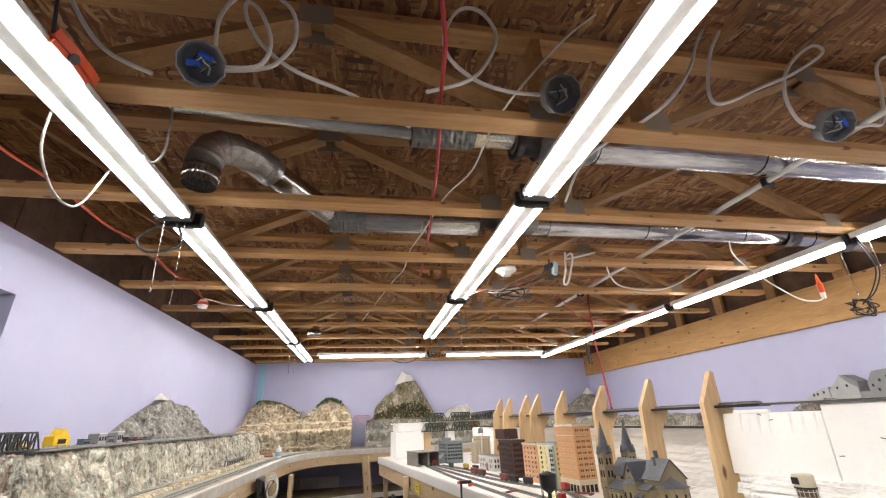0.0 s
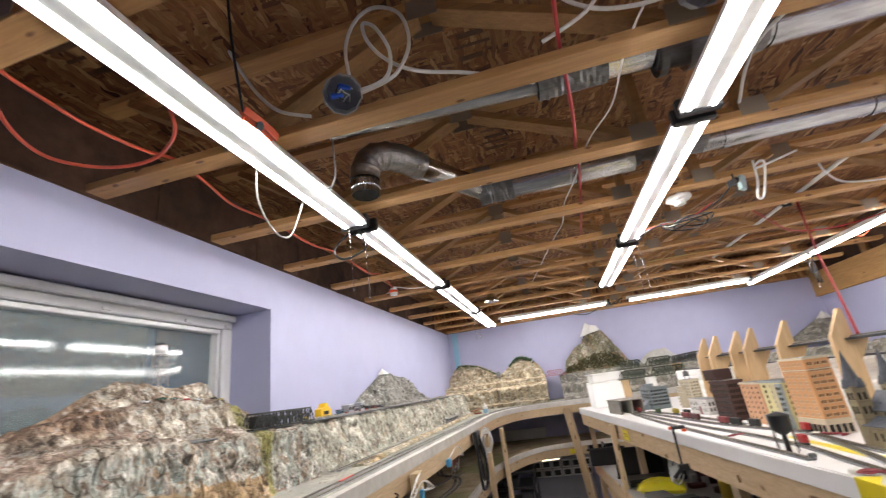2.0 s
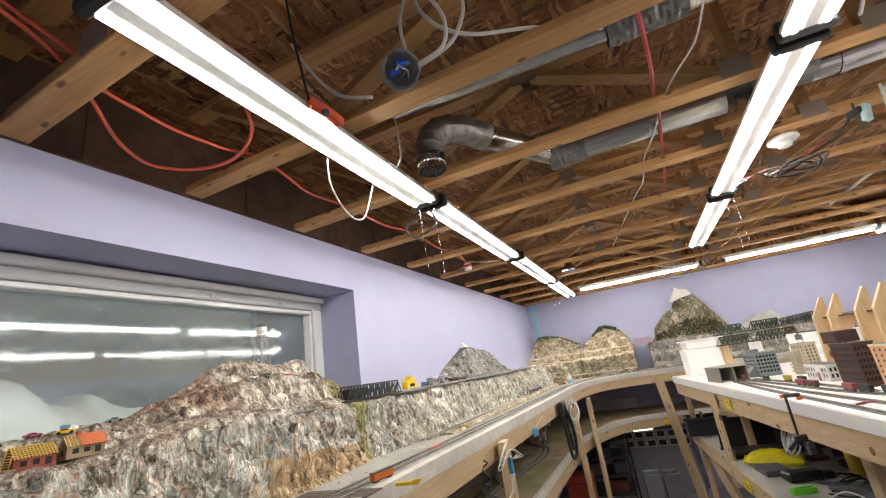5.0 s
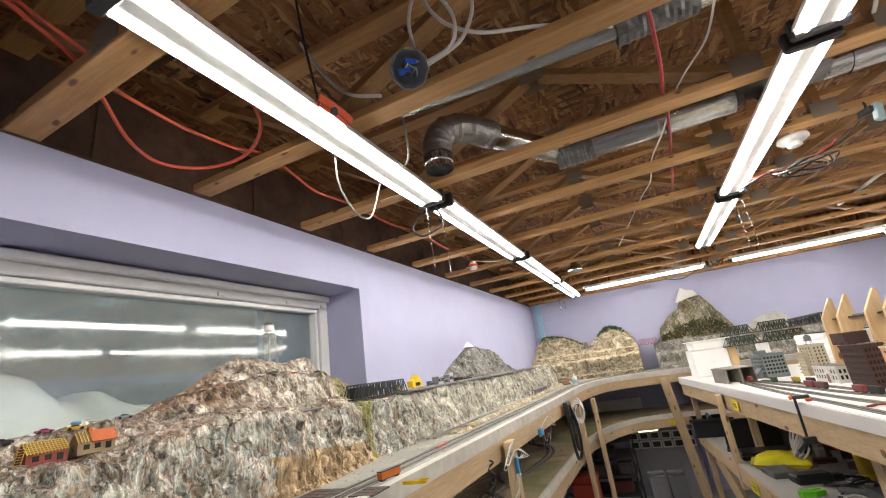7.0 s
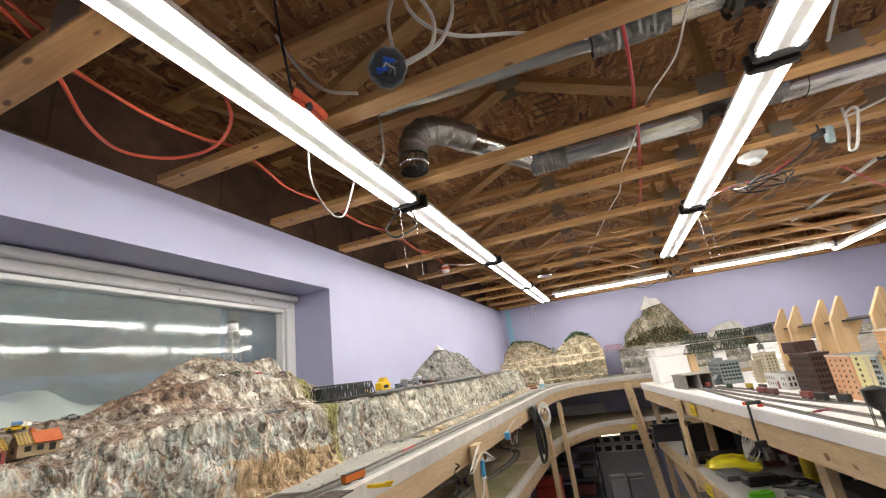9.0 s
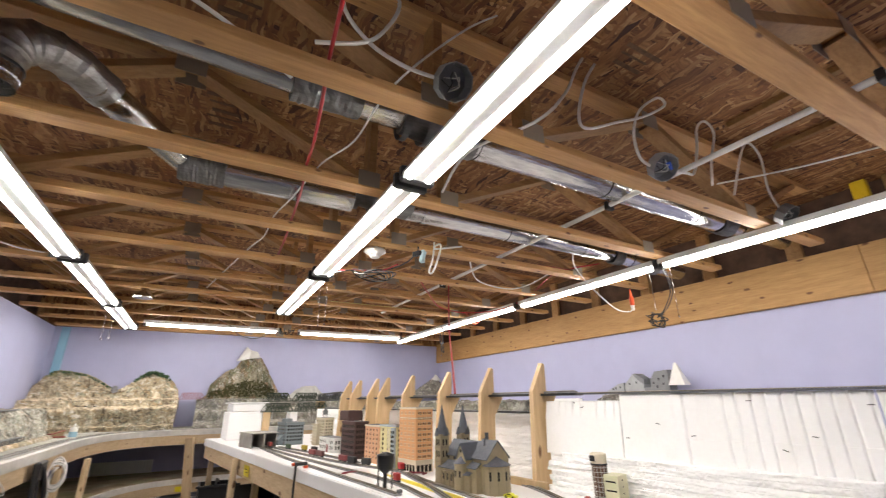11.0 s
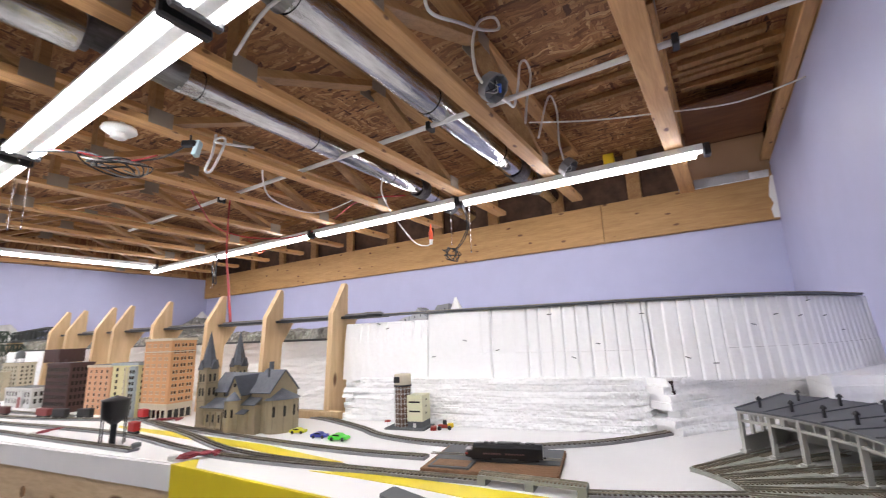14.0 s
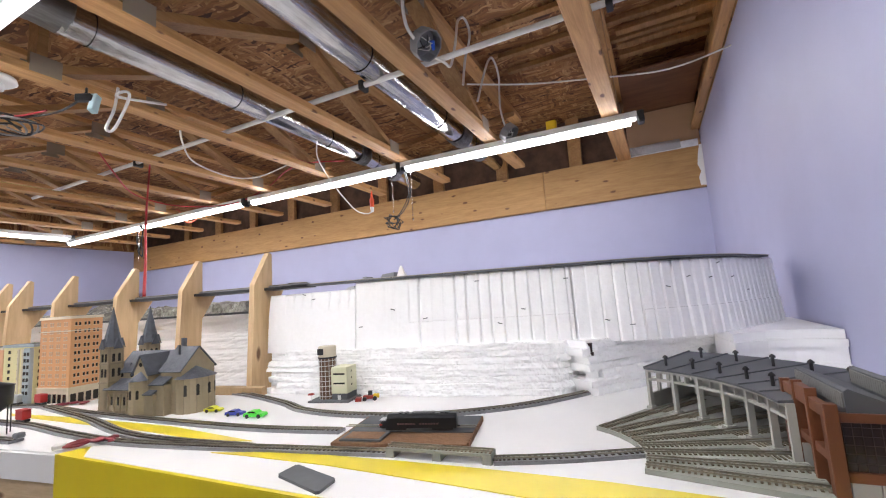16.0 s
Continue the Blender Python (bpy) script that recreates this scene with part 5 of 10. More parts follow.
def terrain(name, u0, u1, nu, nv, profile, place, rough, label, mat, category="scenery", freq=11.0, ridges=1.0, tall=0.55, facet=0.0, plates=0.0, grain=0.42, split=None):
    """A solid landscape form: a cross profile for each station u, laid into the world by place(u, across, up), roughened by noise."""
    ps = []
    for i in range(nu + 1):
        u = u0 + (u1 - u0) * i / nu
        pr = profile(u)
        seg = [0.0]
        for a, b in zip(pr[:-1], pr[1:]):
            seg.append(seg[-1] + math.hypot(b[0] - a[0], b[1] - a[1]))
        for j in range(nv + 1):
            s = seg[-1] * j / nv
            k = max(m for m in range(len(seg)) if seg[m] <= s + 1e-9)
            k = min(k, len(pr) - 2)
            t = (s - seg[k]) / max(1e-6, seg[k + 1] - seg[k])
            a, z = pr[k][0] + t * (pr[k + 1][0] - pr[k][0]), pr[k][1] + t * (pr[k + 1][1] - pr[k][1])
            q = Vector((u * freq, a * freq, z * freq * tall))
            edge = min(1.0, j / 2.0, (nv - j) / 2.0)
            d = rough * (fr(q, 4) * 0.85 + 0.7 * abs(fr(q * 2.1 + Vector((7, 3, 1)), 2)) - 0.3) * edge
            d += ridges * rough * 0.55 * (abs(noise.noise(Vector((u * freq * 4.2, a * 6, z * freq * 0.8)))) - 0.25) * edge
            if facet:
                wv = noise.noise(Vector((u * 8, a * 8, z * 8)))
                col = 1.0 - 2.0 * abs(noise.noise(Vector((u * 42 + 2.6 * wv, a * 16, z * 15 + 2 * wv))))
                w = 1.0 if split is None else 0.25 + 0.75 * min(1.0, max(0.0, (split + 0.02 * wv + 0.01 - z) / 0.02))
                d += w * facet * rough * (0.42 * (col - 0.5) + 0.5 * (0.45 - noise.voronoi(Vector((u * 26 + wv, a * 26, z * 15)))[0][0])) * edge
                for k, amp in ((8.0, 1.0), (21.0, 0.42), (48.0, 0.17)):
                    p = Vector((u * k + 0.5 * wv, a * k, z * k * 0.8 + 0.4 * wv))
                    c = noise.voronoi(p)[1][0]
                    lean = noise.noise_vector(c * 3.7)
                    d += plates * amp * ((p - c).dot(lean) * 1.3 + 0.45 * lean.x) * edge
                d += grain * facet * rough * (0.4 - noise.voronoi(Vector((u * 115 + 2 * wv, a * 60, z * 34)))[0][0]) * edge
            ps.append(place(u, a - d * 0.8, z + d * 0.55))
    w = nv + 1
    fs = [(i * w + j, (i + 1) * w + j, (i + 1) * w + j + 1, i * w + j + 1) for i in range(nu) for j in range(nv)]
    fs += [[i * w + nv, i * w, (i + 1) * w, (i + 1) * w + nv] for i in range(nu)]
    fs += [list(range(w)), [nu * w + j for j in range(w)][::-1]]
    g = G().add(ps, fs)
    g.smooth = set() if facet > 0.85 else set(range(nu * nv))
    return solo(name, g, mat, label, category)


# the near cliff with its stepped peak below the window; across runs from the aisle to the wall
CT = [(0.0, 1.50), (0.45, 1.51), (0.58, 1.51), (0.71, 1.50), (0.75, 1.53), (0.85, 1.55), (0.98, 1.56), (1.16, 1.55), (1.25, 1.525), (1.59, 1.52), (2.0, 1.52)]
CL = [(0.0, 1.555), (0.45, 1.563), (0.60, 1.570), (0.77, 1.588), (0.92, 1.63), (1.04, 1.655), (1.20, 1.665), (1.36, 1.67), (1.56, 1.665), (1.70, 1.60), (1.81, 1.52), (2.0, 1.50)]
CS = [(0.0, 1.56), (0.45, 1.57), (0.60, 1.578), (0.77, 1.592), (0.83, 1.60), (0.97, 1.65), (1.05, 1.70), (1.12, 1.74), (1.18, 1.76), (1.28, 1.735), (1.40, 1.73), (1.52, 1.74), (1.63, 1.69), (1.73, 1.61), (1.81, 1.515), (2.0, 1.49)]


def near_profile(y):
    zc, zl, zs = tab(CT, y), tab(CL, y), tab(CS, y)
    xb = -1.135 - 0.02 * math.sin(9 * y) - (0.03 if y > 1.6 else 0)
    return [(-xb - 0.02, TZ - 0.002), (-xb + 0.02, TZ + 0.5 * (zc - TZ)), (1.20, zc - 0.012), (1.225, zc), (1.30, zc + 0.25 * (zl - zc)), (1.345, zl - 0.01), (1.362, zl), (1.395, zl + 0.006), (1.43, zs - 0.02), (1.455, zs), (1.50, zs - 0.02), (1.565, zs - 0.10)]


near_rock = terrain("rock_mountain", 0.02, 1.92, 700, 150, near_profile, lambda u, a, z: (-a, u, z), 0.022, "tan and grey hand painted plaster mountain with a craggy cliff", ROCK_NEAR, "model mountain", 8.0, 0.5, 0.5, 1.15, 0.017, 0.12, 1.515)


SN = [(0.0, 1.93), (0.6, 1.90), (0.91, 1.85), (1.04, 1.815), (1.12, 1.727), (1.20, 1.69), (1.30, 1.74), (1.40, 1.69), (1.53, 1.65), (2.2, 1.62), (3.2, 1.60)]
snow = terrain("snow_ground", -0.3, 3.2, 110, 26, lambda y: [(2.06, 0.9), (2.16, 1.30), (2.38, tab(SN, y) - 0.10), (2.60, tab(SN, y)), (3.0, tab(SN, y) + 0.01), (3.4, tab(SN, y) - 0.25)], lambda u, a, z: (-a, u, z), 0.05, "smooth bank of snow lying outside the window", SNOW, "snow", 2.0, 0.1)
tagged(snow, "smooth bank of snow lying outside the window", "snow", kind="structure")


def cliff_profile(y):
    xb = 1.165 + 0.025 * math.sin(2.3 * y) + 0.012 * math.sin(7.1 * y)
    zt = 1.525 + 0.004 * math.sin(5 * y)
    return [(xb, TZ - 0.002), (xb + 0.012, TZ + 0.03), (1.238, zt - 0.02), (1.256, zt), (1.40, zt), (1.565, zt)]


cliff_rock = terrain("rock_cliff", 1.88, 5.75, 380, 40, cliff_profile, lambda u, a, z: (-a, u, z), 0.020, "long grey painted plaster cliff face above the tracks", ROCK_GREY, "model cliff", 11.0, 0.8, 0.4, 0.9, 0.013, 0.12)
# low tan bank between the track pairs
terrain("rock_bank", 2.1, 5.2, 160, 10, lambda y: [(0.985 + 0.035 * (y - 2.1) / 3, TZ - 0.002), (1.0 + 0.03 * (y - 2.1) / 3, TZ + 0.012 + 0.006 * (y - 2.1)), (1.05, TZ + 0.014 + 0.006 * (y - 2.1)), (1.09, TZ - 0.002)], lambda u, a, z: (-a, u, z), 0.010, "low tan plaster bank between two pairs of tracks", ROCK_TAN, "model bank")

# grey cone against the left wall
GM = [(3.05, 1.53), (3.14, 1.56), (3.337, 1.655), (3.664, 1.775), (3.80, 1.83), (4.0, 1.80), (4.288, 1.78), (4.553, 1.735), (4.671, 1.655), (4.86, 1.60), (5.04, 1.53)]


def cone_profile(y):
    z = tab(GM, y)
    h = max(0.004, z - 1.525)
    return [(1.545 - 0.62 * h - 0.02, 1.522), (1.545 - 0.40 * h, 1.525 + 0.45 * h), (1.545 - 0.12 * h, 1.525 + 0.9 * h), (1.545, 1.525 + h), (1.566, 1.525 + h)]


terrain("grey_mountain", 3.05, 5.03, 150, 40, cone_profile, lambda u, a, z: (-a, u, z), 0.03, "plain grey painted plaster mountain with a white summit", GREY_MTN, "model mountain", 7.0, 0.6, 0.55, 0.9, 0.022, 0.05)
solo("snowy_summit", G().add([(-1.555, 3.66, 1.80), (-1.50, 3.69, 1.80), (-1.49, 3.78, 1.80), (-1.52, 3.86, 1.79), (-1.555, 3.88, 1.80), (-1.540, 3.735, 1.852), (-1.55, 3.81, 1.842)], [(0, 1, 5), (1, 2, 5), (2, 3, 6, 5), (3, 4, 6), (0, 5, 6, 4), (0, 4, 3, 2, 1)]), SNOW, "white plaster snow cap on the grey mountain", "snow cap")

# stepped rock country along the end wall; across runs from the aisle to the wall
HL = [(-1.56, 1.77), (-1.50, 1.85), (-1.42, 1.925), (-1.29, 1.925), (-1.128, 1.895), (-0.943, 1.80), (-0.82, 1.71), (-0.735, 1.76), (-0.60, 1.875), (-0.49, 1.93), (-0.363, 1.885), (-0.266, 1.82), (-0.195, 1.72), (-0.172, 1.60)]


def far_profile(x):
    top = tab(HL, x)
    f = 5.98 + 0.03 * math.sin(6 * x) - (0.25 * max(0, -1.0 - x))
    return [(f, TZ - 0.002), (f + 0.01, 1.335), (f + 0.10, 1.345), (f + 0.13, 1.50), (f + 0.15, 1.53), (f + 0.22, 1.54), (f + 0.26, 1.61), (6.33, 1.625), (6.40, 1.63 + 0.55 * (top - 1.62)), (6.47, top), (6.55, top - 0.01), (6.652, top - 0.08)]


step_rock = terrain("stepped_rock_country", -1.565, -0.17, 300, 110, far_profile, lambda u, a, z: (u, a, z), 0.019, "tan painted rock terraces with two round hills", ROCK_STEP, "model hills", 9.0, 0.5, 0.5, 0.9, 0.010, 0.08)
terrain("rock_ledge", 0.02, 2.6, 150, 40, lambda x: [(6.0, TZ - 0.002), (6.02, 1.33), (6.14, 1.34), (6.16, 1.47), (6.20, 1.49), (6.24, 1.495), (6.26, 1.595), (6.30, 1.61), (6.652, 1.615)], lambda u, a, z: (u, a, z), 0.022, "dark grey painted rock ledges under the tall mountain", ROCK_DARK, "model cliff", 10.0)
BM = [(0.07, 1.62), (0.12, 1.66), (0.144, 1.783), (0.207, 1.858), (0.295, 1.95), (0.41, 2.01), (0.50, 2.12), (0.62, 2.16), (0.729, 2.145), (0.812, 2.02), (0.893, 1.885), (0.997, 1.705), (1.06, 1.62)]


def big_profile(x):
    h = max(0.004, tab(BM, x) - 1.615)
    return [(6.60 - 0.50 * h - 0.02, 1.612), (6.60 - 0.42 * h, 1.615 + 0.35 * h), (6.60 - 0.15 * h, 1.615 + 0.85 * h), (6.60, 1.615 + h), (6.655, 1.615 + h * 0.97)]


terrain("forest_mountain", 0.07, 1.04, 110, 44, big_profile, lambda u, a, z: (u, a, z), 0.035, "tall painted mountain with forested lower slopes and a pale summit", FOREST, "model mountain", 9.0)
solo("snow_summit", G().add([(0.44, 6.56, 2.09), (0.56, 6.50, 2.12), (0.70, 6.55, 2.15), (0.72, 6.64, 2.15), (0.42, 6.64, 2.10), (0.53, 6.58, 2.285), (0.58, 6.57, 2.24), (0.67, 6.59, 2.225), (0.52, 6.64, 2.28), (0.68, 6.64, 2.21)], [(0, 1, 6, 5), (1, 2, 7, 6), (2, 3, 9, 7), (0, 5, 8, 4), (5, 6, 7, 9, 8), (3, 4, 8, 9), (0, 4, 3, 2, 1)]), SNOW, "rough white plaster summit of the tall mountain", "snow cap")
PALE_GREY = plain("pale_grey_plaster", (0.46, 0.46, 0.43), 0.85, 0, 0.2, 18, 0.4)
terrain("grey_hill", 1.1, 1.62, 50, 14, lambda x: [(6.35, 1.61), (6.42, 1.61 + 0.7 * (tab([(1.1, 1.62), (1.2, 1.72), (1.30, 1.775), (1.48, 1.785), (1.56, 1.70), (1.62, 1.62)], x) - 1.61)), (6.50, tab([(1.1, 1.62), (1.2, 1.72), (1.30, 1.775), (1.48, 1.785), (1.56, 1.70), (1.62, 1.62)], x)), (6.652, 1.62)], lambda u, a, z: (u, a, z), 0.02, "small pale grey plaster hill by the wall", PALE_GREY, "model hill")
# trees on the right-hand hill and along the forest slope: many small clumps
LEAF = plain("model_foliage", (0.045, 0.09, 0.038), 0.9, 0, 0.4, 60, 0.6)


def clump(g, x, y, z, h, rnd):
    for k in range(5):
        a, r = rnd.uniform(0, 6.28), h * rnd.uniform(0.16, 0.34)
        c = Vector((x + rnd.uniform(-0.2, 0.2) * h, y + rnd.uniform(-0.2, 0.2) * h, z + h * rnd.uniform(0.25, 0.85)))
        pts = [c + Vector((r * math.cos(a + q * 2.1), r * math.sin(a + q * 2.1), -r * 0.5)) for q in range(3)] + [c + Vector((0, 0, r))]
        g.add(pts, [(0, 1, 3), (1, 2, 3), (2, 0, 3), (0, 2, 1)])


rnd = random.Random(4)
g = G()
for k in range(90):
    x = rnd.uniform(-0.66, -0.30)
    clump(g, x, rnd.uniform(6.40, 6.50), tab(HL, x) - 0.035, rnd.uniform(0.03, 0.06), rnd)
for k in range(110):
    x = rnd.uniform(-1.45, -0.85)
    clump(g, x, rnd.uniform(6.41, 6.5), tab(HL, x) - 0.035, rnd.uniform(0.018, 0.036), rnd)
solo("model_trees", g, LEAF, "dark green model trees on the hilltops", "trees", kind="stuff")
g = G()
for k in range(420):
    x = rnd.uniform(0.14, 0.93)
    h = max(0.01, tab(BM, x) - 1.615)
    f = rnd.uniform(0.04, 0.40)
    clump(g, x, 6.60 - 0.50 * h + 0.16 * f * h - 0.015, 1.60 + f * h, rnd.uniform(0.02, 0.045), rnd)
solo("forest", g, plain("autumn_foliage", (0.075, 0.07, 0.022), 0.9, 0, 0.5, 40, 0.6), "olive and brown model forest on the mountain foot", "trees", kind="stuff")
solo("metal_dome", G().lathe([(0.032, 0), (0.035, 0.04), (0.03, 0.065), (0.015, 0.082), (0.001, 0.086)], 16, pose(-0.83, 6.42, 1.68)), metal("grey_dome", (0.35, 0.36, 0.38), 0.4), "small grey metal dome in the saddle of the hills", "dome")
# blue board in the corner
solo("corner_board", G().box(-1.50, -1.42, YF - 0.03, YF - 0.004, 1.75, 2.43, 0.003), wall_material("pale_blue_paint", (0.30, 0.55, 0.70)), "pale blue painted board in the room corner", "board")
# far corner and right wall mountains
CN = [(2.9, 1.62), (3.06, 1.70), (3.32, 1.85), (3.44, 1.93), (3.55, 1.80)]
terrain("corner_mountain", 2.85, 3.56, 60, 20, lambda x: [(6.3, 1.60), (6.42, 1.60 + 0.6 * (tab(CN, x) - 1.6)), (6.5, tab(CN, x)), (6.652, tab(CN, x) - 0.02)], lambda u, a, z: (u, a, z), 0.02, "olive plaster mountain in the far corner", ROCK_DARK, "model mountain")
solo("snow_tip", G().add([(3.36, 6.50, 1.87), (3.42, 6.42, 1.87), (3.52, 6.48, 1.87), (3.50, 6.6, 1.87), (3.38, 6.6, 1.87), (3.44, 6.52, 1.975)], [(0, 1, 5), (1, 2, 5), (2, 3, 5), (3, 4, 5), (4, 0, 5), (4, 3, 2, 1, 0)]), SNOW, "white peak of the corner mountain", "snow cap")
EM = [(2.1, 1.55), (2.4, 1.60), (2.75, 1.61), (3.05, 1.60)]
t = thing("wall_shelf_scenery", "grey rock scenery shelf fixed to the lavender wall", "model scenery")
part("shelf", G().box(3.1, XR - 0.003, 0.6, 5.75, 1.20, 1.24, 0.003), TABLE_WHITE, t)
part("bracket", G().box(3.3, XR - 0.05, 2.4, 2.44, 1.0, 1.2), PINE_X, t)
terrain("grey_wall_mountain", 2.1, 3.05, 70, 24, lambda y: [(3.15, 1.238), (3.25, 1.5), (3.38, tab(EM, y)), (3.564, tab(EM, y) - 0.02)], lambda u, a, z: (a, u, z), 0.03, "grey plaster rock base against the lavender wall", GREY_MTN, "model mountain")
solo("white_peak", G().add([(3.36, 2.20, 1.66), (3.44, 2.20, 1.66), (3.44, 2.34, 1.66), (3.36, 2.34, 1.66), (3.40, 2.29, 1.835), (3.40, 2.27, 1.835)], [(0, 1, 5), (1, 2, 4, 5), (2, 3, 4), (3, 0, 5, 4), (3, 2, 1, 0)]), SNOW, "white plaster peak beside the grey mountain", "snow cap")

# grey castle on the wall shelf
CASTLE_L, CASTLE_D = plain("pale_castle_grey", (0.42, 0.43, 0.44), 0.7, 0, 0.12, 30), plain("dark_castle_grey", (0.25, 0.255, 0.265), 0.7, 0, 0.15, 30)
t = thing("model_castle", "grey model castle with gabled halls and a dark keep", "model castle", pose(3.45, 2.7, 1.575))
UPR = Matrix(((0, 0, 1, 0), (1, 0, 0, 0), (0, 1, 0, 0), (0, 0, 0, 1)))
part("lean_to", G().prism([(0.10, 0.0), (0.29, 0.0), (0.285, 0.055), (0.16, 0.11), (0.10, 0.12)], -0.06, 0.04, UPR), CASTLE_L, t)
part("hall", G().prism([(-0.10, 0.0), (0.10, 0.0), (0.10, 0.10), (0.0, 0.19), (-0.03, 0.19), (-0.10, 0.15)], -0.05, 0.05, UPR), CASTLE_L, t)
part("hall_roof", G().prism([(-0.11, 0.145), (-0.03, 0.194), (0.0, 0.194), (-0.06, 0.13), (-0.11, 0.10)], -0.055, 0.052, UPR), CASTLE_D, t, "dark grey roof")
part("terrace", G().box(-0.045, 0.05, -0.20, -0.08, 0, 0.075, 0.003), CASTLE_D, t)
part("keep", G().prism([(-0.34, 0.0), (-0.17, 0.0), (-0.17, 0.13), (-0.19, 0.16), (-0.22, 0.20), (-0.34, 0.21)], -0.05, 0.05, UPR), CASTLE_D, t, "dark grey keep")
for y, z in ((0.14, 0.075), (0.19, 0.065), (0.22, 0.06), (0.04, 0.10), (-0.03, 0.11), (-0.20, 0.10), (-0.25, 0.13), (-0.29, 0.09), (-0.23, 0.07), (-0.30, 0.15)):
    part("window", G().box(-0.063 if y > 0.1 else -0.053, -0.045, y - 0.006, y + 0.006, z, z + 0.018), BLACK_PLASTIC, t)

# ---- peninsula table ----
SPACE = METRES
YN = HOUSE @ Vector((0, YN, 0))
YN = YN.y                                             # the partition's face in metres
YELLOW_TAPE = plain("yellow_tape", (0.78, 0.62, 0.02), 0.35, 0, 0.08, 12, 0.3)
FRONT_P = [Vector((pen(y), y, 0)) for y in (4.33, 3.2, 2.1, 1.24, 1.23, 0.6, YN + 0.004)]
LOW_P = [Vector((0.15 + 0.10 * (4.33 - y), y, 0)) for y in (4.30, 3.2, 2.1, 1.0, YN + 0.004)]
t = thing("peninsula_table", "white topped wooden layout table with bare pine framing", "layout table")
part("top", G().prism([(v.x, v.y) for v in FRONT_P] + [(2.5, YN + 0.004), (2.2, 4.33)], TZ - 0.045, TZ), TABLE_WHITE, t, "white table top")
part("edge_strip", ribbon(FRONT_P, -0.005, 0.03, TZ - 0.05, TZ - 0.003), TABLE_WHITE, t)
part("fascia", ribbon(FRONT_P, 0.006, 0.024, TZ - 0.142, TZ - 0.052), PINE_Y, t, "bare pine fascia with knots")
part("end_board", G().box(pen(4.33) + 0.03, 2.2, 4.30, 4.318, TZ - 0.142, TZ - 0.052), PINE_X, t)
part("shelf", G().prism([(v.x, v.y) for v in LOW_P] + [(2.3, YN + 0.004), (2.1, 4.30)], 0.835, 0.855), SHELF_MAT, t, "pale lower shelf")
part("shelf_fascia", ribbon(LOW_P, -0.004, 0.014, 0.76, 0.85), PINE_Y, t, "bare pine shelf edge")
part("post", G().box(pen(4.24) + 0.03, pen(4.24) + 0.068, 4.18, 4.27, 0, TZ - 0.15, 0.003), PINE_Z, t)
part("post", G().box(pen(3.22) - 0.036, pen(3.22) - 0.002, 3.19, 3.25, 0.715, TZ - 0.052, 0.003), PINE_Z, t, "pine strap board from the table down to the shelf")
for y in (3.45, 2.2, 1.0):
    part("post", G().box(pen(y) + 0.16, pen(y) + 0.198, y - 0.045, y + 0.045, 0, TZ - 0.05, 0.003), PINE_Z, t)
part("leg", G().beam((0.22, 4.1, 0.76), (0.42, 3.9, 0.0), 0.038, 0.06), PINE_Z, t)
for y in (4.0, 2.8, 1.6, 0.5):
    part("joist", G().box(pen(y) + 0.05, 2.1, y - 0.019, y + 0.019, TZ - 0.14, TZ - 0.048), PINE_X, t)
part("knot", G().cyl((pen(1.75) - 0.024 + 0.012, 1.75, TZ - 0.10), (pen(1.75) - 0.024 + 0.016, 1.75, TZ - 0.10), 0.012, n=10), plain("knot_brown", (0.22, 0.11, 0.04), 0.6), t)
# tapes
def tape(name, pts, z, label, hgt=0.0012):
    return solo(name, G().prism(pts, z - 0.001, z + hgt), YELLOW_TAPE, label, "tape", "yellow tapes")


tape("yellow_tape", [(0.700, 1.80), (0.712, 1.83), (0.737, 1.52), (0.750, 1.20), (0.728, 0.93), (0.706, 1.02), (0.712, 1.22), (0.705, 1.48)], TZ, "glossy yellow tape laid between two tracks")
tape("yellow_tape", [(0.664, 0.95), (0.690, 0.863), (0.711, 0.74), (0.721, 0.63), (0.730, 0.50), (0.736, 0.34), (0.730, 0.18), (0.712, 0.02), (0.664, 0.02), (0.667, 0.37), (0.673, 0.505), (0.678, 0.72), (0.670, 0.89)], TZ, "glossy yellow tape along the table front")
tape("yellow_tape", [(pen(1.235) - 0.0105, 1.235), (pen(1.235) + 0.035, 1.22), (pen(1.16) - 0.005, 1.16), (pen(0.0) - 0.005, 0.0), (pen(0.0) - 0.0105, 0.0)], TZ, "glossy yellow tape folded over the table edge", 0.0014)
solo("edge_tape", ribbon([Vector((pen(y) - 0.002, y, 0)) for y in (1.235, 0.6, 0.0)], -0.0088, 0.003, TZ - 0.12, TZ - 0.0006), YELLOW_TAPE, "wide yellow tape covering the table front edge", "tape", "yellow tapes")
for x, y, z in ((pen(3.0) - 0.0035, 3.0, TZ - 0.095), (0.285 - 0.006, 2.9, 0.80)):
    s = thing("paper_label", "yellow paper label stuck on the pine board", "label", pose(x, y, z, 0, 0, 8.4), "yellow labels")
    part("paper", G().box(-0.0008, 0.0008, -0.05, 0.05, -0.028, 0.028), YELLOW_TAPE, s)
    for k in range(2):
        part("writing", G().box(-0.0014, -0.0009, -0.03, 0.025 - 0.015 * k, 0.005 - 0.014 * k, 0.009 - 0.014 * k), BLACK_PLASTIC, s, "dark line of writing")
SPACE = HOUSE
fs = thing("paper_label", "yellow paper label stuck on the lower deck edge", "label", pose(0.02, 5.895 - 0.046, 0.71, 0, 0, 90), "yellow labels")
part("paper", G().box(-0.0008, 0.0008, -0.06, 0.06, -0.025, 0.025), YELLOW_TAPE, fs)

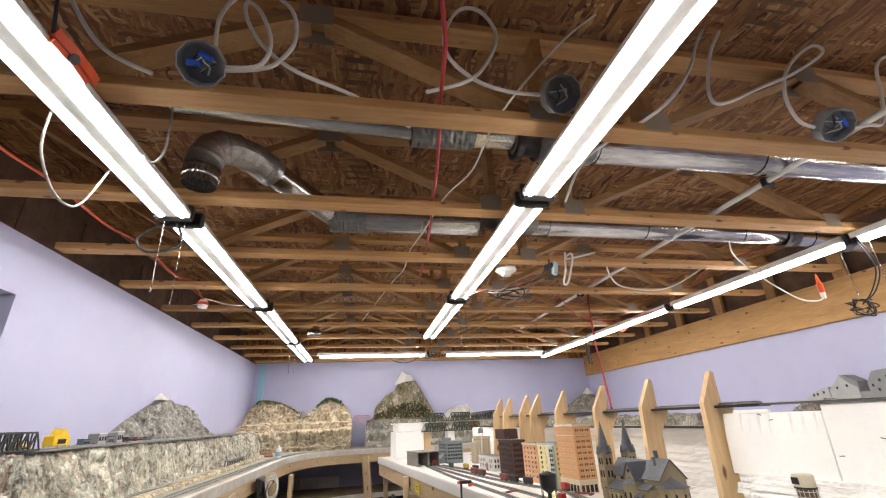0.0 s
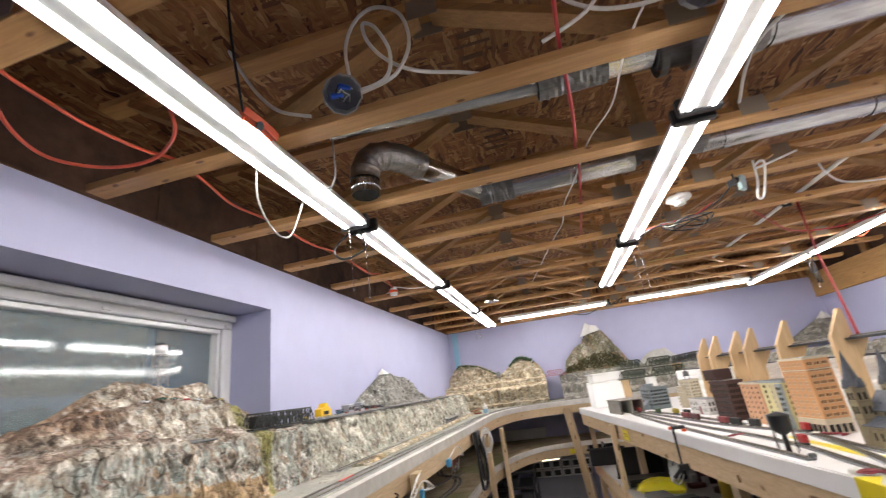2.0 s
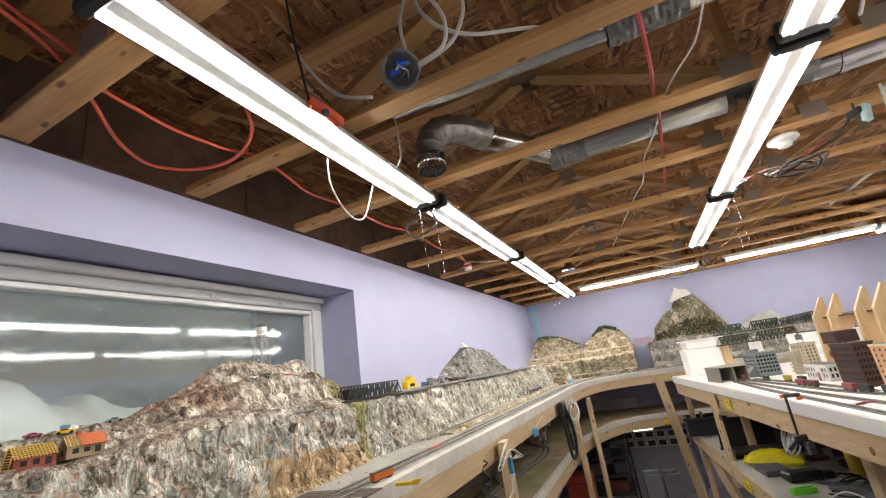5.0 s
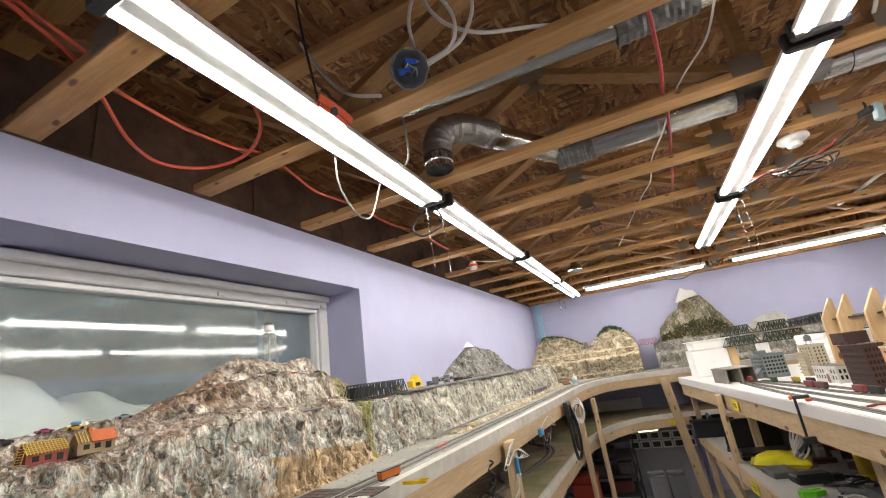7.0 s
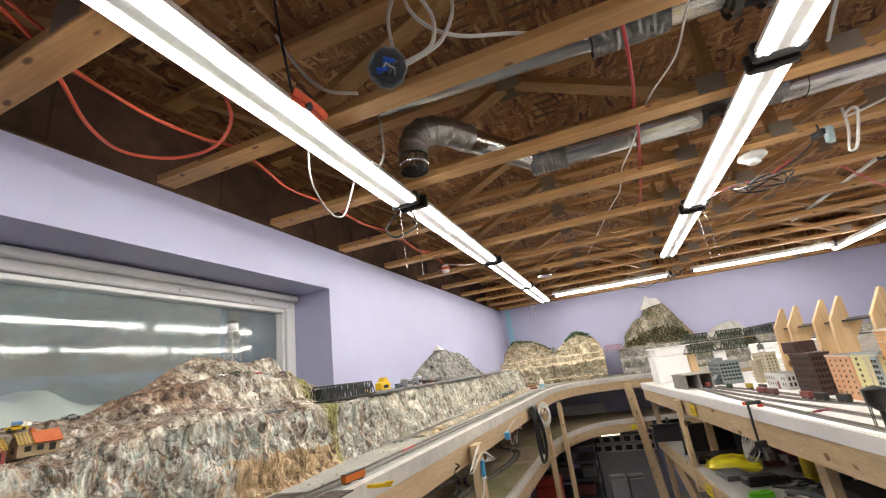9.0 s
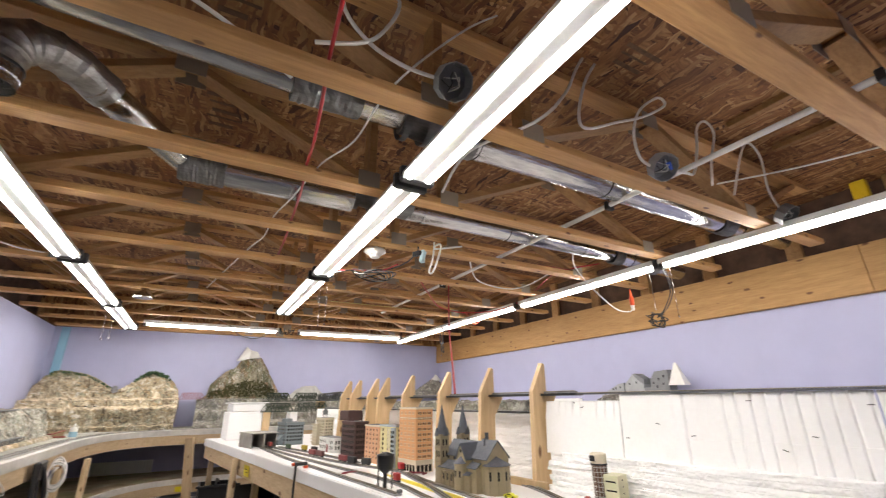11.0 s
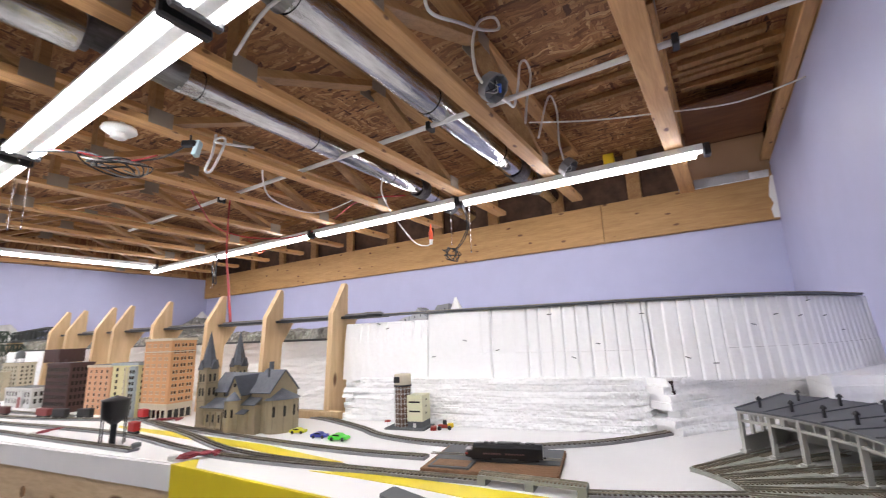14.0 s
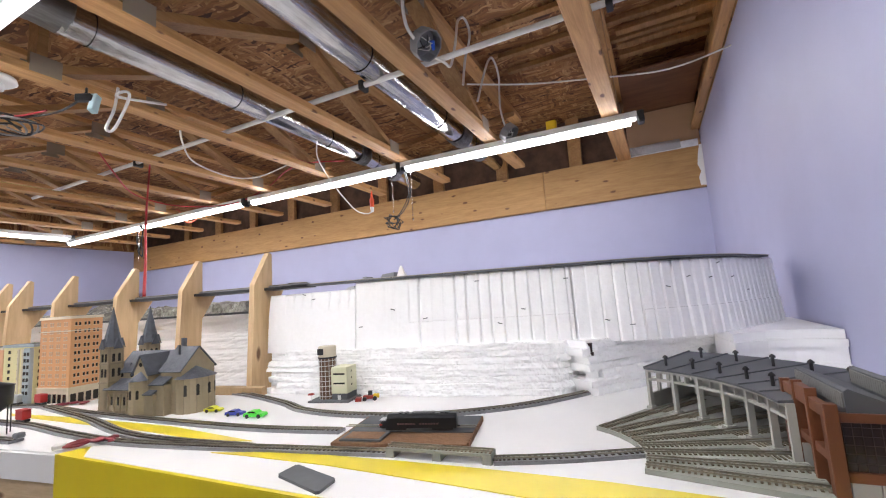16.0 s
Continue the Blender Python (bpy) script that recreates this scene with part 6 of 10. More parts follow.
# ---- tracks ----
SPACE = METRES
BALLAST = plain("grey_roadbed", (0.25, 0.25, 0.255), 0.8, 0, 0.2, 120, 0.4)
TIE = plain("brown_sleepers", (0.085, 0.068, 0.052), 0.8, 0, 0.2, 60)
PALE_BALLAST = plain("pale_roadbed", (0.40, 0.40, 0.39), 0.85, 0, 0.25, 120, 0.4)
GREY_TIE = plain("weathered_sleepers", (0.17, 0.158, 0.145), 0.85, 0, 0.25, 60)
RAIL = metal("rail_metal", (0.52, 0.48, 0.40), 0.30)


def track(pts, z, label, group="tracks on the layout", bed=True, ties=True, tie=None, stone=None):
    """N gauge track: sloped grey roadbed, sleepers and two rails along a smooth path."""
    path = smooth_path(pts, 14)
    t = thing("model_track", label, "model track", group=group)
    if bed:
        part("roadbed", ribbon(path, 0.0125, -0.0125, z, z + 0.005), stone or BALLAST, t)
        z += 0.005
    if ties:
        g = G()
        for i in range(len(path) - 1):
            d = path[i + 1] - path[i]
            n = max(1, int(round(d.length / 0.0072)))
            a = math.degrees(math.atan2(d.y, d.x))
            for k in range(n):
                c = path[i].lerp(path[i + 1], k / n)
                g.box(-0.0018, 0.0018, -0.0085, 0.0085, 0, 0.0014, 0, pose(c.x, c.y, z, 0, 0, a))
        part("sleeper_strip", g, tie or TIE, t, kind="stuff")
    for s in (-1, 1):
        part("rail", ribbon(path, s * 0.0045 + 0.0006, s * 0.0045 - 0.0006, z + 0.0012, z + 0.0032), RAIL, t)
    return t


TL = "grey roadbed track with brown sleepers and steel rails"
track([(0.43, 3.28), (0.50, 2.70), (0.575, 2.2), (0.635, 1.85), (0.66, 1.60), (0.648, 1.36), (0.652, 1.15), (0.71, 0.82), (0.742, 0.65)], TZ, TL)
track([(0.757, 0.49), (0.792, 0.40), (0.842, 0.30)], TZ, TL)
track([(0.47, 3.28), (0.56, 2.75), (0.64, 2.3), (0.715, 2.05), (0.778, 1.85), (0.768, 1.55), (0.771, 1.21), (0.784, 0.97), (0.813, 0.80)], TZ, TL)
track([(0.776, 1.80), (0.735, 1.50), (0.682, 1.20), (0.700, 0.90)], TZ - 0.0004, TL)
track([(1.03, 1.62), (1.024, 1.40), (1.012, 1.28), (0.960, 1.10), (0.918, 1.0), (0.906, 0.88), (0.925, 0.75), (0.965, 0.645), (1.045, 0.535), (1.14, 0.455), (1.20, 0.415)], TZ, TL)
track([(0.52, 3.2), (0.62, 2.8), (0.68, 2.45), (0.715, 2.2)], TZ - 0.0003, TL)
# viaduct piece of the main line
CONCRETE = plain("grey_green_casting", (0.30, 0.31, 0.27), 0.7, 0, 0.1)
path = [Vector((0.742, 0.65, 0)), Vector((0.757, 0.49, 0))]
t = thing("viaduct_track", "grey-green moulded viaduct piece carrying the track", "model track", group="tracks on the layout")
part("deck", ribbon(path, 0.0125, -0.0125, TZ + 0.010, TZ + 0.014), CONCRETE, t)
for a, b in ((0, 0.08), (0.46, 0.54), (0.92, 1.0)):
    part("pier", ribbon([path[0].lerp(path[1], a), path[0].lerp(path[1], b)], 0.0125, -0.0125, TZ, TZ + 0.0102), CONCRETE, t)
g = G()
for k in range(28):
    c = path[0].lerp(path[1], (k + 0.5) / 28)
    g.box(-0.0014, 0.0014, -0.0085, 0.0085, 0, 0.0012, 0, pose(c.x, c.y, TZ + 0.014, 0, 0, -84.6))
part("sleeper_strip", g, plain("tan_sleepers", (0.24, 0.19, 0.13), 0.8), t, kind="stuff")
for s in (-1, 1):
    part("rail", ribbon(path, s * 0.0045 + 0.0006, s * 0.0045 - 0.0006, TZ + 0.0152, TZ + 0.0172), RAIL, t)

# west bench tracks
SPACE = HOUSE
for k, x in enumerate((-0.885, -0.93)):
    track([(x - 0.03, 0.3), (x - 0.015, 1.2), (x, 2.3), (x + 0.02, 3.5), (x + 0.035, 4.5), (x + 0.08, 5.05), (x + 0.22, 5.55), (x + 0.50, 5.83), (x + 0.95, 5.88), (0.3, 5.88 + 0.045 * k)], TZ, TL, "tracks on the long bench", tie=GREY_TIE, stone=PALE_BALLAST)
for x in (-1.12, -1.085):
    track([(x, 2.0), (x + 0.01, 2.8), (x + 0.02, 3.6), (x + 0.01, 4.4), (x + 0.03, 5.1)], TZ, TL, "tracks on the long bench", tie=GREY_TIE, stone=PALE_BALLAST)
track([(-1.275, 1.25), (-1.275, 2.0), (-1.28, 3.0), (-1.285, 4.2), (-1.26, 5.0)], 1.527, "dark track on the clifftop shelf", "tracks on the long bench", ties=False)
solo("track_shelf", G().box(-1.30, -1.235, 1.22, 4.9, 1.520, 1.5275, 0.002), GREY_PLASTIC, "thin dark track board along the clifftop", "track board")
track([(-0.15, 5.97), (0.5, 6.02), (1.4, 6.0)], TZ, TL, "tracks on the long bench", bed=False)
# curve on the lower deck
track([(-1.25, 0.9), (-1.15, 1.9), (-1.00, 2.5), (-1.02, 2.9), (-1.15, 3.1), (-1.30, 3.4), (-1.28, 3.9), (-1.10, 4.6)], 0.80, "dark track winding over the lower deck", "lower deck tracks")

# ---- buildings ----
SPACE = METRES
GLASS_DARK = plain("dark_model_glazing", (0.03, 0.028, 0.025), 0.25, 0, 0.1)


def window_mesh(w, h, sill, d=0.0011, glaze=None):
    """A pane with a frame and sill, facing -x."""
    g = G().box(-d * 0.35, d, -w / 2, w / 2, 0, h)
    g2 = G().box(-d, d, -w / 2 - 0.0007, w / 2 + 0.0007, -0.0012, 0).box(-d, d, -w / 2 - 0.0007, w / 2 + 0.0007, h, h + 0.0008)
    k = len(g.f)
    g.add(g2.v, g2.f)
    me = g.mesh("window")
    me.materials.append(glaze or GLASS_DARK)
    me.materials.append(sill)
    for i, p in enumerate(me.polygons):
        p.material_index = 1 if i >= k else 0
    return me


def rows_of_windows(t, me, face, length, depth, z0, dz, nf, n, inset=0.012, paired=0.0):
    """Windows over one face: 'w' looks along -x, 's' along -y, in the building's own axes."""
    for f in range(nf):
        for i in range(n):
            u = inset + (((length if face == "w" else depth) - 2 * inset) * (i + 0.5) / n)
            for off in ((-paired, paired) if paired else (0,)):
                if face == "w":
                    m = pose(0, u + off, z0 + dz * f)
                else:
                    m = pose(u + off, 0, z0 + dz * f, 0, 0, 90)
                part("window", me, None, t, m=m)


def block(m, name, label, depth, length, height, wall, nf, nw, ns, win, sill, z0=0.012, cornice=None, paired=0.0, roof=None, west=None):
    """A model building: its near corner at the origin, depth along x and length along y."""
    t = thing(name, label, "model building", m, "town buildings")
    part("wall", G().box(0, depth, 0, length, 0, height, 0.0006), wall, t)
    c = cornice or sill
    part("cornice", G().box(-0.003, depth + 0.003, -0.003, length + 0.003, height - 0.006, height - 0.002, 0.0008), c, t)
    part("parapet", G().box(-0.002, depth + 0.002, -0.002, length + 0.002, height - 0.002, height + 0.002), c, t)
    part("roof", G().box(0.002, depth - 0.002, 0.002, length - 0.002, height + 0.002, height + 0.0026), roof or GREY_PLASTIC, t)
    me = window_mesh(win[0], win[1], sill)
    dz = (height - z0 - 0.010) / nf
    rows_of_windows(t, west or me, "w", length, depth, z0 + 0.25 * dz, dz, nf, nw, 0.006, paired)
    rows_of_windows(t, me, "s", length, depth, z0 + 0.25 * dz, dz, nf, ns, 0.006, paired)
    return t


CREAM = plain("cream_casting", (0.64, 0.57, 0.43), 0.6, 0, 0.06)
ORANGE_BRICK = plain("orange_brick_casting", (0.64, 0.34, 0.155), 0.65, 0, 0.08, 80)
PEACH = plain("peach_casting", (0.66, 0.36, 0.20), 0.65, 0, 0.08)
YEL_BRICK = plain("pale_yellow_casting", (0.70, 0.64, 0.34), 0.65, 0, 0.06)
BLUE_GREY = plain("blue_grey_casting", (0.36, 0.42, 0.44), 0.65, 0, 0.06)
MAROON = plain("dark_maroon_brick", (0.075, 0.037, 0.033), 0.7, 0, 0.15, 60)
BEIGE = plain("beige_casting", (0.52, 0.46, 0.34), 0.65, 0, 0.06)
SLATE = plain("slate_blue_casting", (0.20, 0.24, 0.26), 0.65, 0, 0.1)
PALE = plain("pale_grey_casting", (0.66, 0.66, 0.64), 0.6, 0, 0.05)
R = 7.4                                            # the town stands square to the table edge
o = block(pose(0.812, 1.775, TZ, 0, 0, R), "orange_tower", "tall orange brick model office tower with a cream base", 0.084, 0.135, 0.247, ORANGE_BRICK, 9, 4, 3, (0.0052, 0.0092), CREAM, 0.050, CREAM, 0.0048, None, window_mesh(0.0056, 0.0095, CREAM, 0.0011, plain("shaded_cream_glazing", (0.46, 0.30, 0.18), 0.4)))
part("base_storey", G().box(-0.0022, 0.0822, -0.0022, 0.1372, 0, 0.044, 0.0008), CREAM, o, "cream stone base storeys")
part("base_band", G().box(-0.004, 0.084, -0.004, 0.139, 0.044, 0.048, 0.0008), CREAM, o)
part("top_band", G().box(-0.0028, 0.0828, -0.0028, 0.1378, 0.205, 0.208, 0.0006), CREAM, o)
shop = window_mesh(0.014, 0.026, CREAM)
for k in range(6):
    part("shop_window", shop, None, o, m=pose(-0.0024, 0.012 + 0.022 * k, 0.004))
for k in range(4):
    part("shop_window", shop, None, o, m=pose(0.011 + 0.0195 * k, -0.0024, 0.004, 0, 0, 90))
b2 = block(pose(0.788, 1.925, TZ, 0, 0, R), "twin_block", "pale yellow and blue-grey model apartment block", 0.075, 0.145, 0.172, YEL_BRICK, 7, 3, 3, (0.011, 0.010), YEL_BRICK, 0.026, BLUE_GREY)
part("bay", G().box(-0.010, 0.075, 0.001, 0.030, 0, 0.163, 0.0006), BLUE_GREY, b2, "blue-grey front bay")
bw = window_mesh(0.0105, 0.010, BLUE_GREY)
for k in range(7):
    for i in range(2):
        part("window", bw, None, b2, m=pose(-0.010, 0.008 + 0.0145 * i, 0.030 + 0.0185 * k))
for k in range(3):
    part("pier", G().box(-0.004, 0.0, 0.030 + 0.018 * k, 0.034 + 0.018 * k, 0, 0.160), CREAM, b2)
block(pose(0.779, 2.105, TZ, 0, 0, R), "narrow_block", "narrow peach model building with small windows", 0.070, 0.145, 0.165, PEACH, 7, 4, 3, (0.0075, 0.010), CREAM, 0.016)
d = block(pose(0.737, 2.341, TZ, 0, 0, R), "dark_warehouse", "dark maroon brick model warehouse with a stepped roof", 0.076, 0.165, 0.174, MAROON, 6, 11, 5, (0.008, 0.014), MAROON, 0.016)
part("penthouse", G().box(0.004, 0.09, 0.10, 0.211, 0.178, 0.228, 0.001), MAROON, d, "raised roof storey")
for k in range(4):
    part("merlon", G().box(0.0, 0.004, 0.03 + 0.05 * k, 0.045 + 0.05 * k, 0.178, 0.190), MAROON, d)
for k in range(3):
    part("mast", G().cyl((0.02, 0.02 - 0.05 * k, 0.14), (0.02, 0.02 - 0.05 * k, 0.19), 0.0008, n=6), BLACK_PLASTIC, d)
w = block(pose(0.723, 2.67, TZ, 0, 0, R), "white_hall", "white classical model building with an arched doorway", 0.085, 0.215, 0.076, PALE, 2, 8, 4, (0.009, 0.018), PALE, 0.010)
part("portico", G().box(-0.006, 0.0, 0.05, 0.10, 0, 0.062, 0.001), PALE, w)
arch = [(-0.012, 0), (0.012, 0), (0.012, 0.03)] + [(0.012 * math.cos(math.pi * k / 8), 0.03 + 0.012 * math.sin(math.pi * k / 8)) for k in range(1, 8)] + [(-0.012, 0.03)]
part("door", G().prism(arch, -0.0075, -0.0062, Matrix.Translation((0, 0.075, 0.002)) @ Matrix(((0, 0, 1, 0), (1, 0, 0, 0), (0, 1, 0, 0), (0, 0, 0, 1)))), plain("dull_red_door", (0.30, 0.10, 0.10), 0.6), w, "dull red arched door")
e = block(pose(0.788, 3.151, TZ, 0, 0, R + 8), "beige_apartments", "beige model apartment tower with corner balconies", 0.071, 0.116, 0.170, BEIGE, 8, 4, 3, (0.007, 0.010), BEIGE, 0.012)
part("wing", G().box(-0.024, 0.0, 0.050, 0.112, 0, 0.132, 0.0006), BEIGE, e, "lower balcony wing")
for k in range(7):
    part("balcony", G().box(-0.032, 0.002, 0.044, 0.116, 0.016 + 0.0185 * k, 0.023 + 0.0185 * k, 0.0006), BEIGE, e)
tk = thing("roof_tank", "dark model water tank on a roof frame", "model tank", pose(0.80, 3.20, TZ + 0.1726))
part("drum", G().lathe([(0.018, 0.022), (0.018, 0.045), (0.001, 0.058)], 12), GREY_PLASTIC, tk)
part("floor", G().cyl((0, 0, 0.019), (0, 0, 0.022), 0.021), GREY_PLASTIC, tk)
for k in range(4):
    a = math.pi / 4 + k * math.pi / 2
    part("leg", G().cyl((0.018 * math.cos(a), 0.018 * math.sin(a), 0), (0.015 * math.cos(a), 0.015 * math.sin(a), 0.02), 0.0012, n=6), GREY_PLASTIC, tk)
f2 = block(pose(0.573, 3.32, TZ, 0, 0, R + 2), "slate_factory", "slate-blue model factory with rows of windows", 0.123, 0.182, 0.14, SLATE, 5, 9, 6, (0.012, 0.012), SLATE, 0.02)
part("tower", G().box(0.005, 0.05, 0.04, 0.12, 0.14, 0.166, 0.001), SLATE, f2)
part("lean_to", G().add([(-0.03, 0.05, 0), (0, 0.05, 0), (0, 0.05, 0.06), (-0.03, 0.05, 0.03), (-0.03, 0.12, 0), (0, 0.12, 0), (0, 0.12, 0.06), (-0.03, 0.12, 0.03)], [(0, 1, 2, 3), (4, 7, 6, 5), (0, 3, 7, 4), (3, 2, 6, 7), (0, 4, 5, 1), (1, 5, 6, 2)]), SLATE, f2, "sloping lean-to roof")

# open-fronted dark shed over the tracks
SHED = plain("weathered_shed", (0.30, 0.28, 0.25), 0.7, 0, 0.25, 30)
t = thing("engine_shed", "open dark grey shed spanning the tracks", "model shed", pose(0.395, 3.227, TZ, 0, 0, 14) @ Matrix.Diagonal((0.82, 0.85, 1.03, 1.0)))
part("side_wall", G().box(-0.055, -0.050, 0.0, 0.26, 0, 0.082), SHED, t)
part("side_wall", G().box(0.135, 0.140, 0.0, 0.26, 0, 0.082), SHED, t)
part("middle_wall", G().box(0.035, 0.050, 0.0, 0.20, 0, 0.080), SHED, t)
part("roof", G().box(-0.06, 0.145, -0.012, 0.265, 0.082, 0.087, 0.001), SHED, t)
part("end_wall", G().box(-0.05, 0.135, 0.255, 0.26, 0, 0.082), SHED, t)

# foam pier at the table end with bridges
t = thing("foam_pier", "stacked white foam blocks with a plywood face", "foam block", pose(0.25, 3.98, TZ, 0, 0, 4))
part("block", G().box(0, 0.25, 0, 0.30, 0, 0.205, 0.006), FOAM, t)
part("cap", G().box(0.02, 0.27, 0.0, 0.29, 0.207, 0.265, 0.005), FOAM, t)
part("lid", G().box(0.0, 0.29, -0.01, 0.30, 0.266, 0.276, 0.002), FOAM, t)
part("plywood_face", G().box(0.252, 0.31, 0.0, 0.018, 0, 0.20, 0.001), PLY, t, "bare plywood face")


def truss_bridge(a, b, width, h, panels, mat, label):
    """Two lattice sides with end posts, deck and top ties between two points."""
    a, b = Vector(a), Vector(b)
    d = b - a
    ang = math.degrees(math.atan2(d.y, d.x))
    L = d.length
    t = thing("truss_bridge", label, "model bridge", pose(*a, 0, 0, ang), "model bridges")
    part("deck", G().box(0, L, -width / 2, width / 2, 0, 0.006), mat, t)
    for s in (-1, 1):
        y = s * width / 2
        part("top_rail", G().box(h * 0.5, L - h * 0.5, y - 0.0035, y + 0.0035, h - 0.007, h), mat, t)
        part("bottom_rail", G().box(0, L, y - 0.0025, y + 0.0025, 0, 0.006), mat, t)
        pitch = (L - h) / panels
        for k in range(panels + 1):
            x = h * 0.5 + pitch * k
            part("upright", G().box(x - 0.0022, x + 0.0022, y - 0.0018, y + 0.0018, 0.005, h - 0.004), mat, t)
            if k < panels:
                x2 = x + pitch
                lo, hi = ((x, 0.004), (x2, h - 0.003)) if k % 2 else ((x2, 0.004), (x, h - 0.003))
                part("diagonal", G().beam((lo[0], y, lo[1]), (hi[0], y, hi[1]), 0.0045, 0.0045), mat, t)
        part("end_post", G().beam((0, y, 0.003), (h * 0.5, y, h - 0.002), 0.004, 0.004), mat, t)
        part("end_post", G().beam((L, y, 0.003), (L - h * 0.5, y, h - 0.002), 0.004, 0.004), mat, t)
    for k in range(panels + 1):
        x = h * 0.5 + (L - h) / panels * k
        part("top_tie", G().box(x - 0.0012, x + 0.0012, -width / 2, width / 2, h - 0.004, h - 0.001), mat, t)
    return t


truss_bridge((0.478, 4.00, 1.489), (0.728, 3.975, 1.489), 0.05, 0.070, 12, GREEN_BRIDGE, "green lattice truss model bridge")
truss_bridge((0.733, 3.97, 1.489), (1.012, 3.94, 1.489), 0.05, 0.070, 10, GREEN_BRIDGE, "green lattice truss model bridge")
truss_bridge((0.490, 4.08, 1.570), (0.72, 4.05, 1.570), 0.05, 0.070, 12, GREEN_BRIDGE, "green lattice truss model bridge on the upper level")
truss_bridge((0.725, 4.05, 1.570), (0.955, 4.02, 1.570), 0.05, 0.070, 10, GREEN_BRIDGE, "green lattice truss model bridge on the upper level")
truss_bridge((0.962, 4.04, 1.570), (0.882, 3.075, 1.570), 0.04, 0.060, 16, WIRE, "long dark lattice truss model bridge")
SPACE = HOUSE
truss_bridge((-0.17, 6.27, 1.607), (0.10, 6.27, 1.607), 0.05, 0.075, 10, PINK_BRIDGE, "faded red lattice truss model bridge")
SPACE = METRES
for x, y in ((1.0, 3.96), (0.735, 3.99)):
    solo("bridge_pier", G().box(x - 0.03, x + 0.03, y - 0.02, y + 0.12, TZ, 1.488, 0.003), FOAM, "white foam pier under the bridges", "foam block", "bridge piers")
solo("bridge_pier", G().box(0.935, 0.995, 4.0, 4.08, 1.489, 1.569, 0.003), PLY, "plywood block carrying the upper bridge", "block", "bridge piers")
SPACE = HOUSE
truss_bridge((-1.25, 1.57, 1.5285), (-1.252, 2.03, 1.5285), 0.055, 0.066, 16, WIRE, "black lattice truss model bridge on the clifftop")
solo("black_car", G().box(-1.27, -1.232, 1.60, 1.73, 1.536, 1.583, 0.004), BLACK_PLASTIC, "black model rail car standing inside the bridge", "rail car")

# ---- plywood ribs of the ridge ----
SPACE = METRES


def ridge(y):
    return 0.603 + 0.133 * (4.33 - y)


RIB = [(0, 0), (0.016, 0.305), (0.074, 0.402), (0.086, 0.398), (0.086, 0.300), (0.140, 0.296), (0.086, 0.215), (0.076, 0)]
UPRIGHT = Matrix(((1, 0, 0, 0), (0, 0, 1, 0), (0, 1, 0, 0), (0, 0, 0, 1)))
for k, y in enumerate((1.301, 1.575, 1.859, 2.169, 2.425, 2.555, 2.78, 2.924)):
    solo("plywood_rib", G().prism(RIB, -0.009, 0.009, UPRIGHT), PLY, "pointed bare plywood rib standing on the table", "plywood rib", "ridge ribs", m=pose(1.195 - 0.133 * y, y, TZ, 0, 0, 6))
solo("rib_foot", G().box(0, 0.02, 0, 0.36, 0, 0.022, 0.001), PLY, "plywood strip at the foot of the ribs", "plywood strip", m=pose(ridge(1.25) + 0.01, 1.25, TZ, 0, 0, R))
path = smooth_path([(ridge(3.07) + 0.10, 3.07), (ridge(2.6) + 0.10, 2.6), (ridge(1.3) + 0.10, 1.3), (1.085, 1.20)])
solo("upper_track_board", ribbon(path, 0.03, -0.03, 1.577, 1.585), BLACK_PLASTIC, "dark track board carried along the ribs", "track board")
track([(ridge(3.07) + 0.10, 3.07), (ridge(2.6) + 0.10, 2.6), (ridge(1.3) + 0.10, 1.3), (1.085, 1.20)], 1.585, "dark track on the raised board", "upper tracks")

# ---- white foam hills ----
def foam_stack(name, pts, layers, z0, step, back, label, seed, setback=0.004, ragged=0):
    """Stacked foam sheets with torn front edges along a path; each sheet is a part."""
    t = thing(name, label, "foam scenery", group="white foam scenery")
    whole = smooth_path(pts, 40)
    rn = random.Random(seed)
    for k in range(layers):
        path = whole[rn.randint(0, ragged):len(whole) - rn.randint(0, ragged)]
        ph, tilt, jut = rn.uniform(0, 50), rn.uniform(-0.005, -0.001), rn.uniform(-0.0025, 0.003)
        n, rows = len(path), 6
        ps = []
        for i, c in enumerate(path):
            dv = (path[min(i + 1, n - 1)] - path[max(i - 1, 0)]).normalized()
            nv = Vector((-dv.y, dv.x, 0))
            for j in range(rows + 1):
                z = z0 + k * step + step * j / rows
                bulge = jut + tilt * (j / rows - 0.5) - (0.0016 if j == 0 else 0.0006 if j == rows else 0)
                rough = 0.006 * fr(Vector((c.x * 9 + ph, c.y * 9, z * 45)), 3) + 0.0026 * noise.noise(Vector((c.x * 75 + ph, c.y * 75, z * 60))) + 0.0022 * noise.noise(Vector((c.x * 190 + ph, c.y * 190, z * 170)))
                off = -k * setback + bulge + rough - 0.004
                q = c - nv * off
                ps.append((q.x, q.y, z + (0.003 * noise.noise(Vector((c.x * 9, c.y * 9, ph))) if 0 < j else 0)))
            for z in (z0 + k * step + step, z0 + k * step):
                q = c + nv * back
                ps.append((q.x, q.y, z))
        w = rows + 3
        fs = [(i * w + j, (i + 1) * w + j, (i + 1) * w + (j + 1) % w, i * w + (j + 1) % w) for i in range(n - 1) for j in range(w)]
        fs += [list(range(w)), [(n - 1) * w + j for j in range(w)][::-1]]
        part("foam_sheet", G().add(ps, fs), FOAM, t)
    return t


